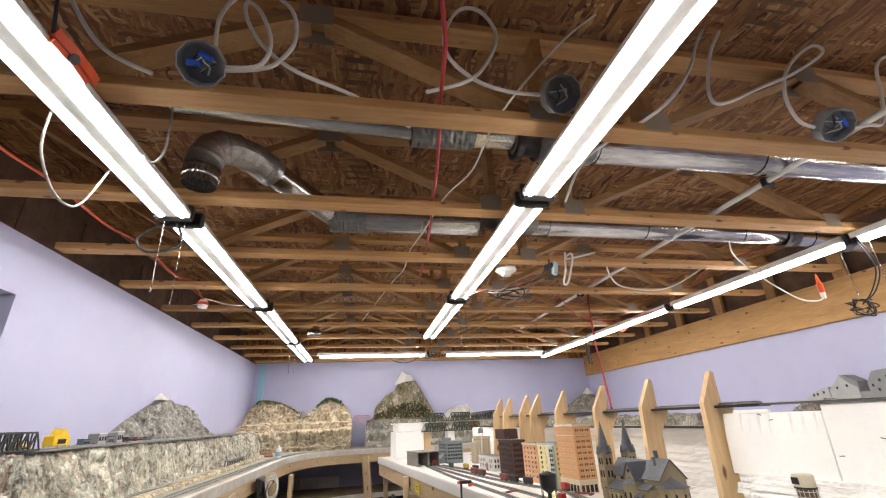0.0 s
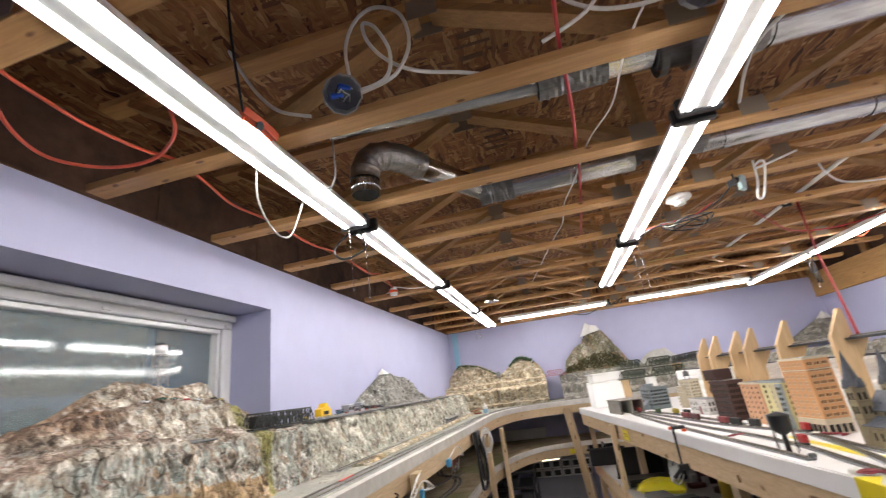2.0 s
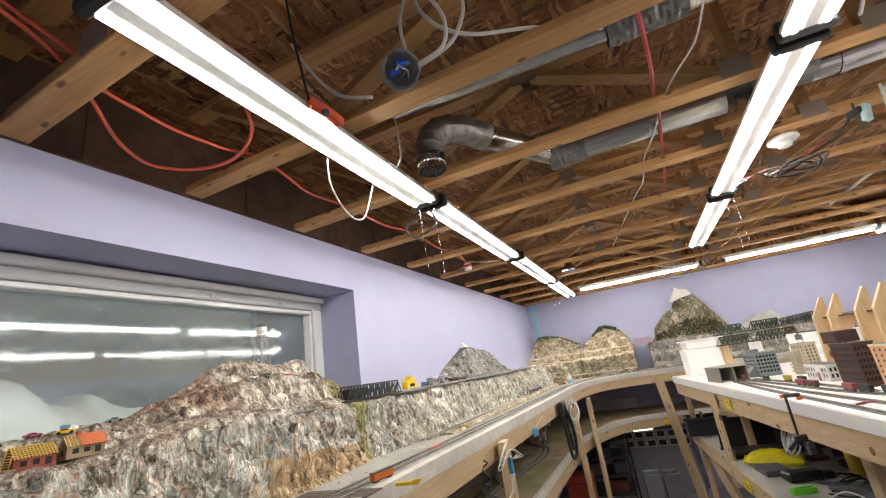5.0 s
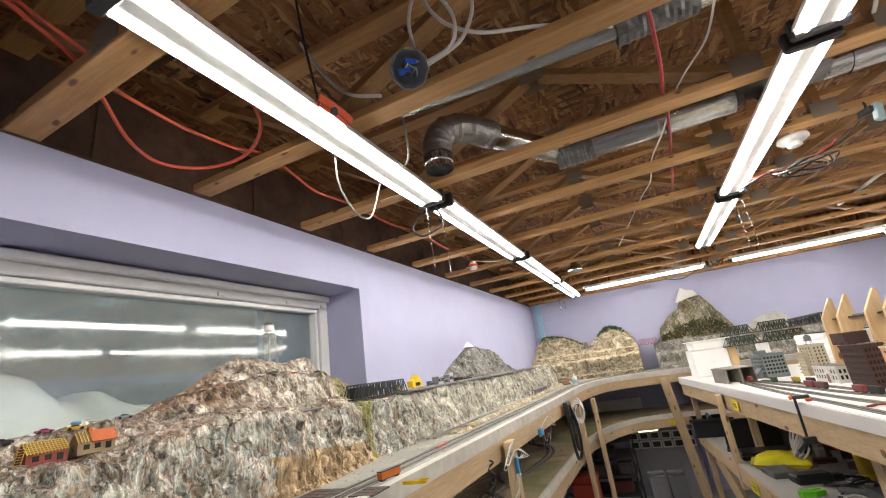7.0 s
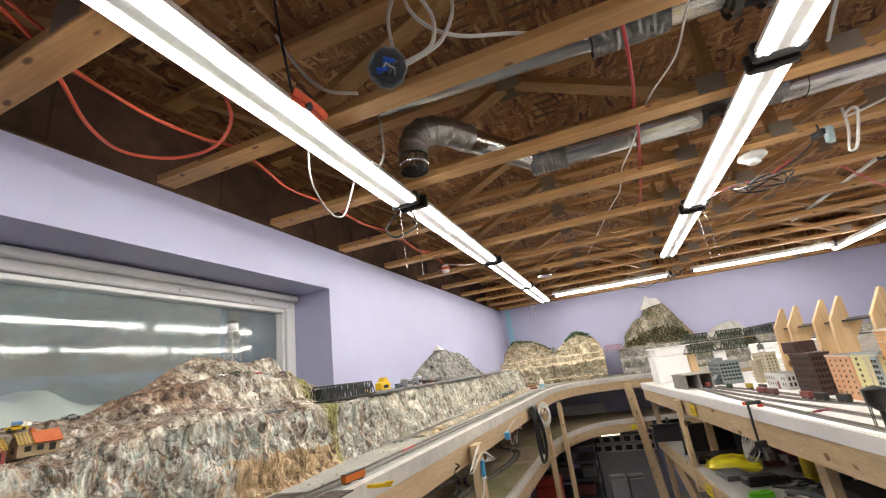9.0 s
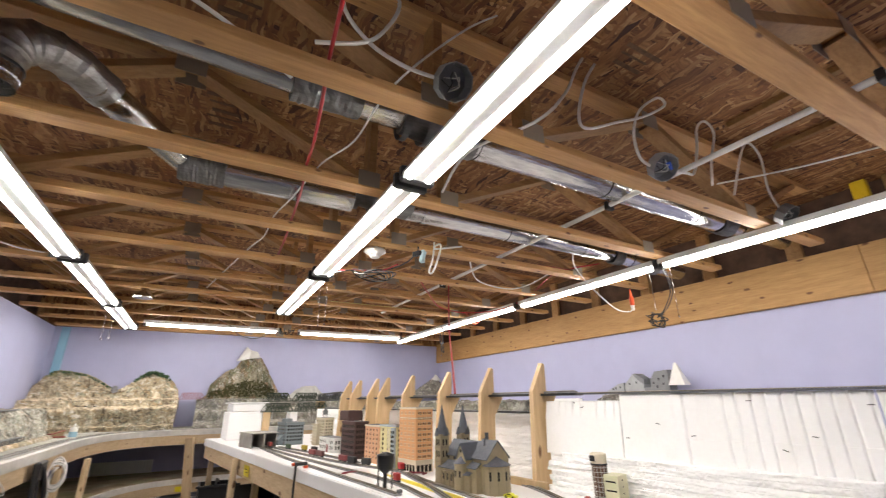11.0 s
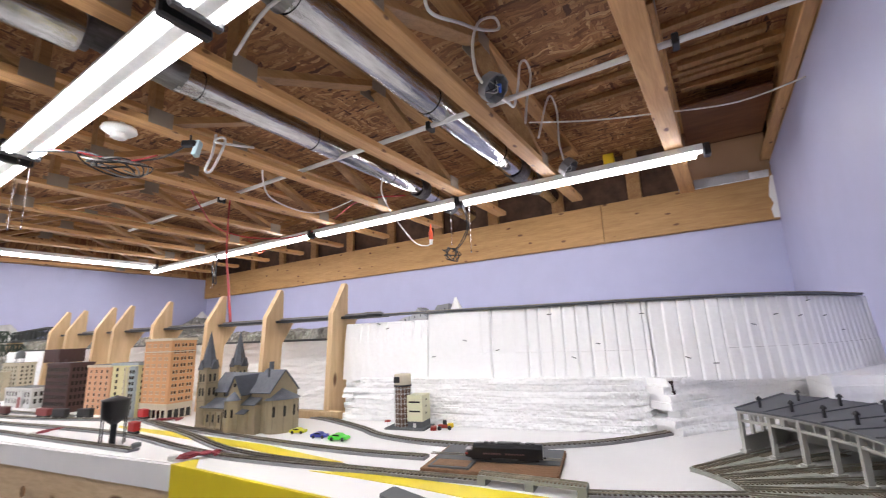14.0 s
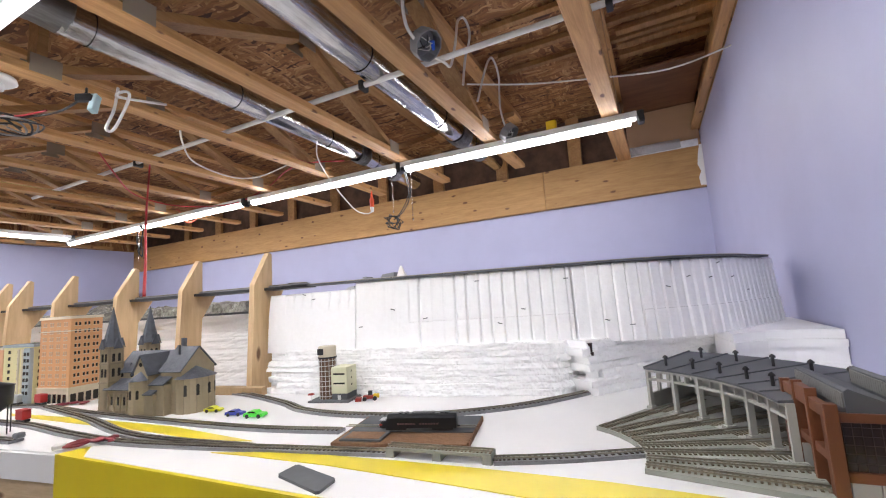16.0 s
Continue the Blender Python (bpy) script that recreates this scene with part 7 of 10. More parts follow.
foam_stack("foam_bank", [(1.046, 1.275), (1.064, 1.0), (1.086, 0.80), (1.125, 0.60), (1.15, 0.50), (1.178, 0.452), (1.25, 0.44)], 8, TZ, 0.0141, 0.07, "bank of stacked white foam sheets with torn edges", 3, 0.0025, 12)
foam_stack("foam_bank", [(1.150, 0.402), (1.25, 0.33), (1.42, 0.19), (1.62, 0.05), (1.72, -0.03), (1.76, -0.09)], 7, TZ, 0.0161, 0.10, "bank of stacked white foam sheets behind the roundhouse", 8, 0.005, 20)
foam_stack("foam_terrace", [(ridge(3.7) + 0.16, 3.7), (ridge(3.0) + 0.15, 3.0), (ridge(2.0) + 0.145, 2.0), (ridge(1.27) + 0.14, 1.27)], 6, TZ, 0.037, 0.25, "stacked white foam sheets behind the ribs", 12, 0.003)
solo("second_track_board", ribbon(smooth_path([(ridge(3.7) + 0.25, 3.7), (ridge(2.6) + 0.24, 2.6), (ridge(1.27) + 0.23, 1.27)]), 0.035, -0.035, 1.5125, 1.520), BLACK_PLASTIC, "dark track board lying on the white foam", "track board")
terrain("olive_ridge", 1.6, 3.7, 90, 14, lambda y: [(ridge(y) + 0.32, 1.50), (ridge(y) + 0.34, 1.555), (ridge(y) + 0.40, 1.565), (ridge(y) + 0.46, 1.50)], lambda u, a, z: (a, u, z), 0.02, "olive and grey rock strip behind the ridge", ROCK_DARK, "model scenery")
solo("foam_ridge", ribbon([Vector((ridge(y) + 0.39, y, 0)) for y in (3.7, 1.6)], 0.08, -0.08, TZ, 1.503), FOAM, "white foam base under the rock strip", "foam block")
solo("foam_slab", G().box(0, 0.02, 0, 0.17, 0, 0.055, 0.003), FOAM, "small white foam slab on the terrace", "foam block", m=pose(ridge(1.33) + 0.30, 1.33, 1.513, 0, 0, R))
# fluted upper foam wall that curves to the partition
WALL = smooth_path([(1.052, 1.285), (1.078, 1.0), (1.14, 0.70), (1.205, 0.44), (1.275, 0.24), (1.41, 0.085), (1.58, -0.012), (1.72, -0.088)], 60)
n = len(WALL)
for part_k, (i0, i1, zt) in enumerate(((0, 62, 1.560), (62, 181, 1.5782), (182, n - 1, 1.578))):
    ps, fs, s = [], [], 0.0
    idx = list(range(i0, i1 + 1))
    for i in idx:
        c = WALL[i]
        dv = (WALL[min(i + 1, n - 1)] - WALL[max(i - 1, 0)]).normalized()
        nv = Vector((-dv.y, dv.x, 0))
        if i > i0:
            s += (c - WALL[i - 1]).length
        ph = (s / 0.031) % 1.0
        flute = (0.006 if ph < 0.10 else 0.0) + (0.0022 * ph if part_k == 2 else 0.0) + 0.0009 * math.sin(7.1 * int(s / 0.031) + part_k)
        for z in (1.395, 1.43, 1.463, 1.4645, 1.50, zt - 0.004, zt):
            rgh = 0.0012 * noise.noise(Vector((c.x * 60, c.y * 60, z * 40)))
            # the first panel is only nicked along its top
            groove = flute if part_k else flute * (0.8 if z > 1.53 else 0.0)
            q = c + nv * (0.024 + groove + rgh + (0.003 if z == zt else 0) + (0.0016 if z > 1.464 and part_k > 0 and s > 0.16 else 0) - 0.012 * (1.395 - z) / 0.18)
            ps.append((q.x, q.y, z))
        for z in (zt, 1.395):
            q = c + nv * 0.072
            ps.append((q.x, q.y, z))
    w = 9
    m = len(idx)
    fs = [(a * w + j, (a + 1) * w + j, (a + 1) * w + (j + 1) % w, a * w + (j + 1) % w) for a in range(m - 1) for j in range(w)]
    fs += [list(range(w)), [(m - 1) * w + j for j in range(w)][::-1]]
    solo("foam_wall", G().add(ps, fs), FOAM, "upright white foam strip wall with fluted grooves", "foam scenery", "white foam scenery")
top = [v + Vector((0, 0, 0)) for v in WALL[6:-20:6]]
solo("foam_track_board", ribbon(top, 0.070, 0.030, 1.579, 1.583), GREY_PLASTIC, "dark track strip on top of the foam wall", "track board")
track([(v.x + 0.045, v.y + 0.020) for v in WALL[6:-20:24]], 1.583, "dark track along the top of the foam wall", "upper tracks", bed=False)
rn = random.Random(2)
for k in range(17):
    i = int(14 + (n - 90) * (k + rn.uniform(0.1, 0.9)) / 17)
    c, dv = WALL[i], (WALL[i + 1] - WALL[i - 1]).normalized()
    z = rn.uniform(1.41, 1.565)
    nv = Vector((-dv.y, dv.x, 0))
    q = c + nv * (0.0215 - 0.012 * (1.395 - z) / 0.18)
    solo("foam_pin", G().cyl((0, 0, 0), (0.011, 0, rn.uniform(-0.004, 0.004)), 0.0012, n=6), GREY_PLASTIC, "grey metal pin stuck in the foam", "pin", "foam pins", m=pose(q.x, q.y, z, 0, 0, math.degrees(math.atan2(dv.y, dv.x))))
t = thing("foam_back_shelf", "stacked white foam slabs behind the roundhouse", "foam block", group="white foam scenery")
for k, (s, z0, z1) in enumerate(((0.006, TZ, 1.325), (0.0, 1.3255, 1.362), (0.008, 1.3625, 1.378), (-0.004, 1.3785, 1.398))):
    part("foam_sheet", G().prism([(1.335 - s, 0.12), (1.365 - s, 0.09), (1.388 - s, 0.05), (1.396 - s, 0.0), (1.394 - s, -0.05), (1.385 - s, -0.088), (1.80, -0.088), (1.70, 0.02), (1.5, 0.14)], z0, z1), FOAM, t)
# added dark blocks on a foam foot stand for the shaded gap here
scrap = plain("gap_brown", (0.035, 0.018, 0.016), 0.8, 0, 0.3, 90)
t = thing("dark_scrap_stack", "added dark blocks standing for the shaded gap between the foam banks", "scrap stack", pose(1.18, 0.413, TZ), "")
part("foam_foot", G().box(0.012, 0.06, -0.014, 0.012, 0.0, 0.058, 0.002), FOAM, t, "white foam offcut")
for a, b, z0, z1, r in ((-0.009, 0.006, 0.0582, 0.074, -5), (-0.012, 0.002, 0.0742, 0.088, 8), (-0.006, 0.007, 0.0882, 0.108, -3)):
    part("scrap", G().box(0.014, 0.05, a, b, z0, z1, 0.0012), scrap, t, m=pose(0, 0, 0, 0, 0, r))

# tracks on the lower deck, winding back and forth
SPACE = HOUSE
LT = "grey roadbed track winding over the lower deck"
for off in (0.0, 0.045):
    track([(-1.10 - off, 2.2), (-1.14 - off, 2.9), (-1.06 - off, 3.5), (-1.02 - off, 4.0), (-1.10 - off, 4.35), (-1.30 - off, 4.55), (-1.42 - off, 4.9)], 0.80 + 0.0003 * (off > 0), LT, "lower deck tracks")
track([(-1.48, 2.0), (-1.46, 2.8), (-1.38, 3.3), (-1.28, 3.2), (-1.24, 2.7)], 0.80, LT, "lower deck tracks")

# ---- church ----
SPACE = METRES
SAND = plain("sandstone_casting", (0.33, 0.27, 0.17), 0.7, 0, 0.12, 60, 0.3)
SAND_DARK = plain("dark_sandstone", (0.27, 0.215, 0.135), 0.7, 0, 0.12, 60)
SLATE_ROOF = plain("slate_roof", (0.085, 0.093, 0.112), 0.55, 0, 0.3, 90, 0.5)


def hull(ps, fs):
    return G().add(ps, fs)


def gable_walls(x0, x1, y0, y1, e, r, axis):
    """Walls of a gabled block; the ridge runs along the given axis."""
    if axis == "y":
        xm = (x0 + x1) / 2
        ps = [(x0, y0, 0), (x1, y0, 0), (x1, y0, e), (xm, y0, r), (x0, y0, e), (x0, y1, 0), (x1, y1, 0), (x1, y1, e), (xm, y1, r), (x0, y1, e)]
    else:
        ym = (y0 + y1) / 2
        ps = [(x0, y0, 0), (x0, y1, 0), (x0, y1, e), (x0, ym, r), (x0, y0, e), (x1, y0, 0), (x1, y1, 0), (x1, y1, e), (x1, ym, r), (x1, y0, e)]
    return hull(ps, [(0, 1, 2, 3, 4), (9, 8, 7, 6, 5), (0, 5, 6, 1), (1, 6, 7, 2), (2, 7, 8, 3), (3, 8, 9, 4), (4, 9, 5, 0)])


def slab(a, b, c, d, th=0.0025):
    """A roof plane with thickness."""
    q = [Vector(p) for p in (a, b, c, d)]
    nrm = (q[1] - q[0]).cross(q[3] - q[0]).normalized()
    nrm = nrm if nrm.z > 0 else -nrm
    ps = q + [p + nrm * th for p in q]
    return hull(ps, [(3, 2, 1, 0), (4, 5, 6, 7), (0, 1, 5, 4), (1, 2, 6, 5), (2, 3, 7, 6), (3, 0, 4, 7)])


def gable_roof(t, x0, x1, y0, y1, e, r, axis, mat, o=0.004):
    if axis == "y":
        xm, k = (x0 + x1) / 2, o * (r - e) / ((x1 - x0) / 2)
        part("roof", slab((x0 - o, y0 - o, e - k), (x0 - o, y1 + o, e - k), (xm, y1 + o, r), (xm, y0 - o, r)), mat, t)
        part("roof", slab((x1 + o, y0 - o, e - k), (x1 + o, y1 + o, e - k), (xm, y1 + o, r), (xm, y0 - o, r)), mat, t)
    else:
        ym, k = (y0 + y1) / 2, o * (r - e) / ((y1 - y0) / 2)
        part("roof", slab((x0 - o, y0 - o, e - k), (x1 + o, y0 - o, e - k), (x1 + o, ym, r), (x0 - o, ym, r)), mat, t)
        part("roof", slab((x0 - o, y1 + o, e - k), (x1 + o, y1 + o, e - k), (x1 + o, ym, r), (x0 - o, ym, r)), mat, t)


def arch_mesh(w, h, d=0.0012):
    poly = [(-w / 2, 0), (w / 2, 0)] + [(w / 2 * math.cos(math.pi * k / 6), h - w / 2 + w / 2 * math.sin(math.pi * k / 6)) for k in range(7)]
    me = G().prism(poly, -d, d, Matrix(((0, 0, 1, 0), (1, 0, 0, 0), (0, 1, 0, 0), (0, 0, 0, 1)))).mesh("arched_window")
    me.materials.append(GLASS_DARK)
    return me


ch = thing("church", "sandstone model church with twin slate spires", "model church", pose(0.808, 1.292, TZ, 0, 0, R) @ Matrix.Diagonal((1.0, 0.87, 1.0, 1.0)))
part("nave", gable_walls(0.032, 0.112, 0.03, 0.262, 0.098, 0.142, "y"), SAND, ch)
gable_roof(ch, 0.032, 0.112, 0.03, 0.262, 0.098, 0.142, "y", SLATE_ROOF)
part("aisle", G().box(0.0, 0.034, 0.135, 0.262, 0, 0.058, 0.0005), SAND, ch)
part("aisle_roof", slab((-0.004, 0.133, 0.057), (-0.004, 0.262, 0.057), (0.033, 0.262, 0.078), (0.033, 0.133, 0.078)), SLATE_ROOF, ch)
part("transept", gable_walls(-0.006, 0.07, 0.082, 0.136, 0.098, 0.140, "x"), SAND, ch)
gable_roof(ch, -0.006, 0.07, 0.082, 0.136, 0.098, 0.140, "x", SLATE_ROOF)


def apse(cx, cy, r, h, hr, n=8, a0=90, a1=270, name="apse"):
    """Half-round wall with a half-cone roof, bulging toward -x."""
    pts = [(cx + r * math.cos(math.radians(a0 + (a1 - a0) * k / n)), cy + r * math.sin(math.radians(a0 + (a1 - a0) * k / n))) for k in range(n + 1)]
    part(name, G().prism(pts, 0, h), SAND, ch)
    ps = [(cx + (p[0] - cx) * 1.12, cy + (p[1] - cy) * 1.12, h) for p in pts] + [(cx, cy, h + hr)]
    m = len(pts)
    part(name + "_roof", hull(ps, [(k, k + 1, m) for k in range(m - 1)] + [(m - 1, 0, m), list(range(m))]), SLATE_ROOF, ch)


apse(-0.004, 0.109, 0.026, 0.082, 0.022)
part("choir", gable_walls(0.018, 0.112, -0.006, 0.070, 0.100, 0.150, "y"), SAND, ch)
gable_roof(ch, 0.018, 0.112, -0.006, 0.070, 0.100, 0.150, "y", SLATE_ROOF)
apse(0.058, -0.004, 0.046, 0.080, 0.026, 10, 165, 345)
part("sacristy", G().box(-0.012, 0.03, 0.054, 0.086, 0, 0.050, 0.0005), SAND, ch)
part("sacristy_roof", slab((-0.016, 0.052, 0.049), (-0.016, 0.088, 0.049), (0.02, 0.088, 0.068), (0.02, 0.052, 0.068)), SLATE_ROOF, ch)
part("end_wall", G().box(0.03, 0.114, 0.0, 0.02, 0, 0.09), SAND, ch)
for x in (0.0, 0.098):
    part("tower", G().box(x, x + 0.036, 0.248, 0.284, 0, 0.162, 0.0006), SAND, ch)
    for z in (0.072, 0.118, 0.158):
        part("string_course", G().box(x - 0.002, x + 0.038, 0.246, 0.286, z, z + 0.004, 0.0006), SAND_DARK, ch)
    c = (x + 0.018, 0.266)
    ring = []
    for r, z in ((0.0250, 0.162), (0.0225, 0.171), (0.0180, 0.183), (0.0005, 0.262)):
        n8 = 8
        ring += [(c[0] + r * math.cos(math.pi / 8 + k * math.pi / 4), c[1] + r * math.sin(math.pi / 8 + k * math.pi / 4), z) for k in range(n8)]
    part("spire", hull(ring, [(i * 8 + k, i * 8 + (k + 1) % 8, (i + 1) * 8 + (k + 1) % 8, (i + 1) * 8 + k) for i in range(3) for k in range(8)] + [list(range(8))[::-1], list(range(24, 32))]), SLATE_ROOF, ch, "slate grey spire")
    for k in range(4):
        a = k * 90
        q = pose(c[0], c[1], 0.160, 0, 0, a)
        part("spire_gable", G().add([(-0.0262, -0.012, -0.003), (-0.0262, 0.012, -0.003), (-0.0262, 0, 0.022), (-0.008, 0, 0.022)], [(0, 2, 1), (0, 3, 2), (1, 2, 3), (0, 1, 3)], q), SLATE_ROOF, ch)
for x in (0.0, 0.098):
    for q in (0.0, 0.0325):
        part("corner_strip", G().box(x + q, x + q + 0.0035, 0.2468, 0.2482, 0.0, 0.158), SAND_DARK, ch)
        part("corner_strip", G().box(x - 0.0012, x + 0.0002, 0.248 + q, 0.2515 + q, 0.0, 0.158), SAND_DARK, ch)
    part("plinth", G().box(x - 0.0018, x + 0.0378, 0.2462, 0.2858, 0.0, 0.010, 0.0006), SAND_DARK, ch)
part("plinth", G().box(-0.0016, 0.034, 0.137, 0.247, 0.0, 0.009, 0.0005), SAND_DARK, ch)
part("eaves_band", G().box(-0.0014, 0.034, 0.137, 0.247, 0.050, 0.054, 0.0004), SAND_DARK, ch)
for a in (165, 201, 237, 273, 309, 345):
    part("wall_strip", G().box(-0.0466, -0.0446, -0.0016, 0.0016, 0, 0.078, 0.0003, pose(0.058, -0.004, 0, 0, 0, a - 180)), SAND_DARK, ch)
part("chimney", G().box(0.068, 0.078, 0.055, 0.065, 0.13, 0.172, 0.0005), SLATE_ROOF, ch, "slate grey chimney")
part("chimney", G().box(0.030, 0.036, 0.020, 0.026, 0.135, 0.158, 0.0005), SLATE_ROOF, ch, "slate grey chimney")
for y in (0.175, 0.225):
    part("dormer", G().add([(0.04, y - 0.006, 0.104), (0.04, y + 0.006, 0.104), (0.04, y, 0.116), (0.056, y, 0.116)], [(0, 2, 1), (0, 3, 2), (1, 2, 3), (0, 1, 3)]), SLATE_ROOF, ch)
part("side_wall", G().box(-0.002, 0.034, 0.028, 0.078, 0, 0.070, 0.0005), SAND, ch)
part("side_roof", slab((-0.006, 0.026, 0.069), (-0.006, 0.080, 0.069), (0.032, 0.080, 0.092), (0.032, 0.026, 0.092)), SLATE_ROOF, ch)
A1, A2 = arch_mesh(0.006, 0.020), arch_mesh(0.007, 0.026)
for y in (0.155, 0.180, 0.205, 0.230):
    part("window", A1, None, ch, m=pose(-0.0002, y, 0.022))
for a in (-50, -15, 20, 52):
    q = pose(0.058, -0.004, 0) @ pose(0, 0, 0, 0, 0, 75 + a) @ pose(-0.0455, 0, 0.040)
    part("window", A2, None, ch, m=q)
for a in (-40, 0, 40):
    part("window", A1, None, ch, m=pose(-0.004, 0.109, 0) @ pose(0, 0, 0, 0, 0, a) @ pose(-0.0257, 0, 0.042))
for x in (0.0, 0.098):
    for z in (0.125, 0.088):
        for dy in (0.259, 0.273):
            part("window", A1, None, ch, m=pose(x - 0.0002, dy, z))
        for dx in (0.011, 0.025):
            part("window", A1, None, ch, m=pose(x + dx, 0.2478, z, 0, 0, 90))
O1 = G().cyl((-0.0012, 0, 0), (0.0012, 0, 0), 0.005, n=12).mesh("round_window")
O1.materials.append(GLASS_DARK)
for y, z in ((0.165, 0.088), (0.205, 0.088), (0.245, 0.088), (0.070, 0.086)):
    part("round_window", O1, None, ch, m=pose(0.0318, y, z))
part("round_window", O1, None, ch, m=pose(-0.0062, 0.109, 0.118))
part("door", arch_mesh(0.010, 0.026), None, ch, m=pose(0.012, 0.2477, 0.0, 0, 0, 90))
for y in (0.14, 0.167, 0.193, 0.218, 0.243):
    part("buttress", G().box(-0.004, 0.0, y - 0.0015, y + 0.0015, 0, 0.048), SAND, ch)

# ---- roundhouse ----
GREY_CAST = plain("pale_grey_concrete_casting", (0.46, 0.455, 0.42), 0.65, 0, 0.08)
ROOF_CAST = plain("grey_felt_roof", (0.10, 0.104, 0.115), 0.7, 0, 0.12)
CX, CY, R0, R1 = 0.80, 0.45, 0.315, 0.475
A0, DA, NS = -29.5, -8.85, 6
rh = thing("roundhouse", "grey concrete model roundhouse with open stalls and roof vents", "model roundhouse", pose(CX, CY, TZ))


def polar(r, a, z):
    return (r * math.cos(math.radians(a)), r * math.sin(math.radians(a)), z)


def wedge(r0, r1, a0, a1, z0, z1, z2=None):
    z2 = z1 if z2 is None else z2
    ps = [polar(r0, a0, z0), polar(r1, a0, z0), polar(r1, a1, z0), polar(r0, a1, z0), polar(r0, a0, z1), polar(r1, a0, z2), polar(r1, a1, z2), polar(r0, a1, z1)]
    return G().add(ps, [(3, 2, 1, 0), (4, 5, 6, 7), (0, 1, 5, 4), (1, 2, 6, 5), (2, 3, 7, 6), (3, 0, 4, 7)])


for k in range(NS):
    a, b = A0 + DA * k, A0 + DA * (k + 1)
    part("roof_panel", wedge(R0 - 0.012, R1, a, b, 0.0745, 0.0775, 0.0865), ROOF_CAST, rh)
    part("roof_rib", wedge(R0 - 0.012, R1, a - 0.22, a + 0.22, 0.0776, 0.0795, 0.0885), ROOF_CAST, rh)
    part("floor", wedge(R0 - 0.02, R1, a, b, 0, 0.003), GREY_CAST, rh)
    part("back_wall", wedge(R1 - 0.006, R1, a, b, 0.003, 0.084), GREY_CAST, rh)
    part("lintel", wedge(R0 - 0.004, R0 + 0.004, a, b, 0.069, 0.0744), GREY_CAST, rh)
    part("lintel", wedge(R0 - 0.003, R0 + 0.003, a, b, 0.054, 0.058), GREY_CAST, rh)
    m = (a + b) / 2
    part("mullion", wedge(R0 - 0.003, R0 + 0.003, m - 0.25, m + 0.25, 0.058, 0.069), GREY_CAST, rh)
    for rr, zz in ((R0 + 0.02, 0.0785), (R0 + 0.11, 0.0838)):
        px_, py_, _ = polar(rr, m - (2.0 if rr > R0 + 0.05 else 0), 0)
        v = part("roof_vent", G().cyl((px_, py_, zz - 0.002), (px_, py_, zz + 0.015), 0.0026, n=8), BLACK_PLASTIC, rh, "black smoke vent")
        part("vent_cap", G().lathe([(0.0048, 0.014), (0.0044, 0.0165), (0.001, 0.0195)], 10, pose(px_, py_, zz)), BLACK_PLASTIC, v)
for k in range(NS + 1):
    a = A0 + DA * k
    part("pillar", wedge(R0 - 0.0045, R0 + 0.0045, a - 0.48, a + 0.48, 0.003, 0.0744), GREY_CAST, rh)
    part("pillar_foot", wedge(R0 - 0.008, R0 + 0.008, a - 1.0, a + 1.0, 0.003, 0.008), GREY_CAST, rh)
    if k in (0, NS):
        part("side_wall", wedge(R0 + 0.006, R1 - 0.006, a - 0.35, a + 0.35, 0.003, 0.030), GREY_CAST, rh)
        for q in range(4):
            rr = R0 + 0.03 + 0.035 * q
            part("side_post", wedge(rr, rr + 0.006, a - 0.4, a + 0.4, 0.030, 0.075), GREY_CAST, rh)
fan = thing("roundhouse_tracks", "grey moulded fan of stall tracks before the roundhouse", "model track", pose(CX, CY, TZ), "tracks on the layout")
for k in range(NS + 2):
    m = A0 + DA * (k + 0.5)
    part("roadbed", wedge(0.150, R0 - 0.021 if k < NS else 0.325, m - 4.3, m + 4.3, 0, 0.0065), CONCRETE, fan)
    g = G()
    q = pose(0, 0, 0, 0, 0, m)
    for i in range(46 if k < NS else 28):
        x = 0.152 + 0.0062 * i
        g.box(x, x + 0.0028, -0.0085, 0.0085, 0.0066 if x < R0 - 0.021 or k >= NS else 0.0031, 0.0082 if x < R0 - 0.021 or k >= NS else 0.0045, 0, q)
    part("sleeper_strip", g, plain("stall_sleepers", (0.20, 0.17, 0.12), 0.8) if k == 0 else bpy.data.materials["stall_sleepers"], fan, kind="stuff")
    for s in (-1, 1):
        part("rail", G().box(0.150, 0.44 if k < NS else 0.324, s * 0.0045 - 0.0006, s * 0.0045 + 0.0006, 0.0082, 0.0102, 0, q), RAIL, fan)
# bridge span in front of the fan
path = [Vector((0.842, 0.30, 0)), Vector((0.80, 0.15, 0)), Vector((0.79, 0.05, 0))]

# ---- brick engine works ----
BRICK = plain("red_brown_brick_casting", (0.17, 0.058, 0.029), 0.65, 0, 0.15, 120, 0.4)
BRICK_TRIM = plain("orange_brick_trim", (0.165, 0.056, 0.023), 0.45, 0, 0.14, 40)
SASH = plain("brown_sash", (0.065, 0.036, 0.026), 0.45)
GLASS_BROWN = plain("brown_model_glazing", (0.040, 0.026, 0.021), 0.12, 0, 0.35, 30)
bw = thing("brick_works", "red-brown brick model engine works with a grey sawtooth roof", "model building", pose(0.752, 0.127, TZ, 0, 0, 2.0), "town buildings")
L, D, H = 0.140, 0.235, 0.088           # along x, along -y, height
part("wall", G().box(0.004, L, -D, -0.012, 0, H - 0.004), BRICK, bw)
for k in range(4):
    x = 0.004 + (L - 0.008) * k / 3
    part("pilaster", G().box(x - 0.0035, x + 0.0035, -0.008, 0.003, 0, H + (0.014 if k in (1, 2) else 0.008), 0.0006), BRICK_TRIM, bw)
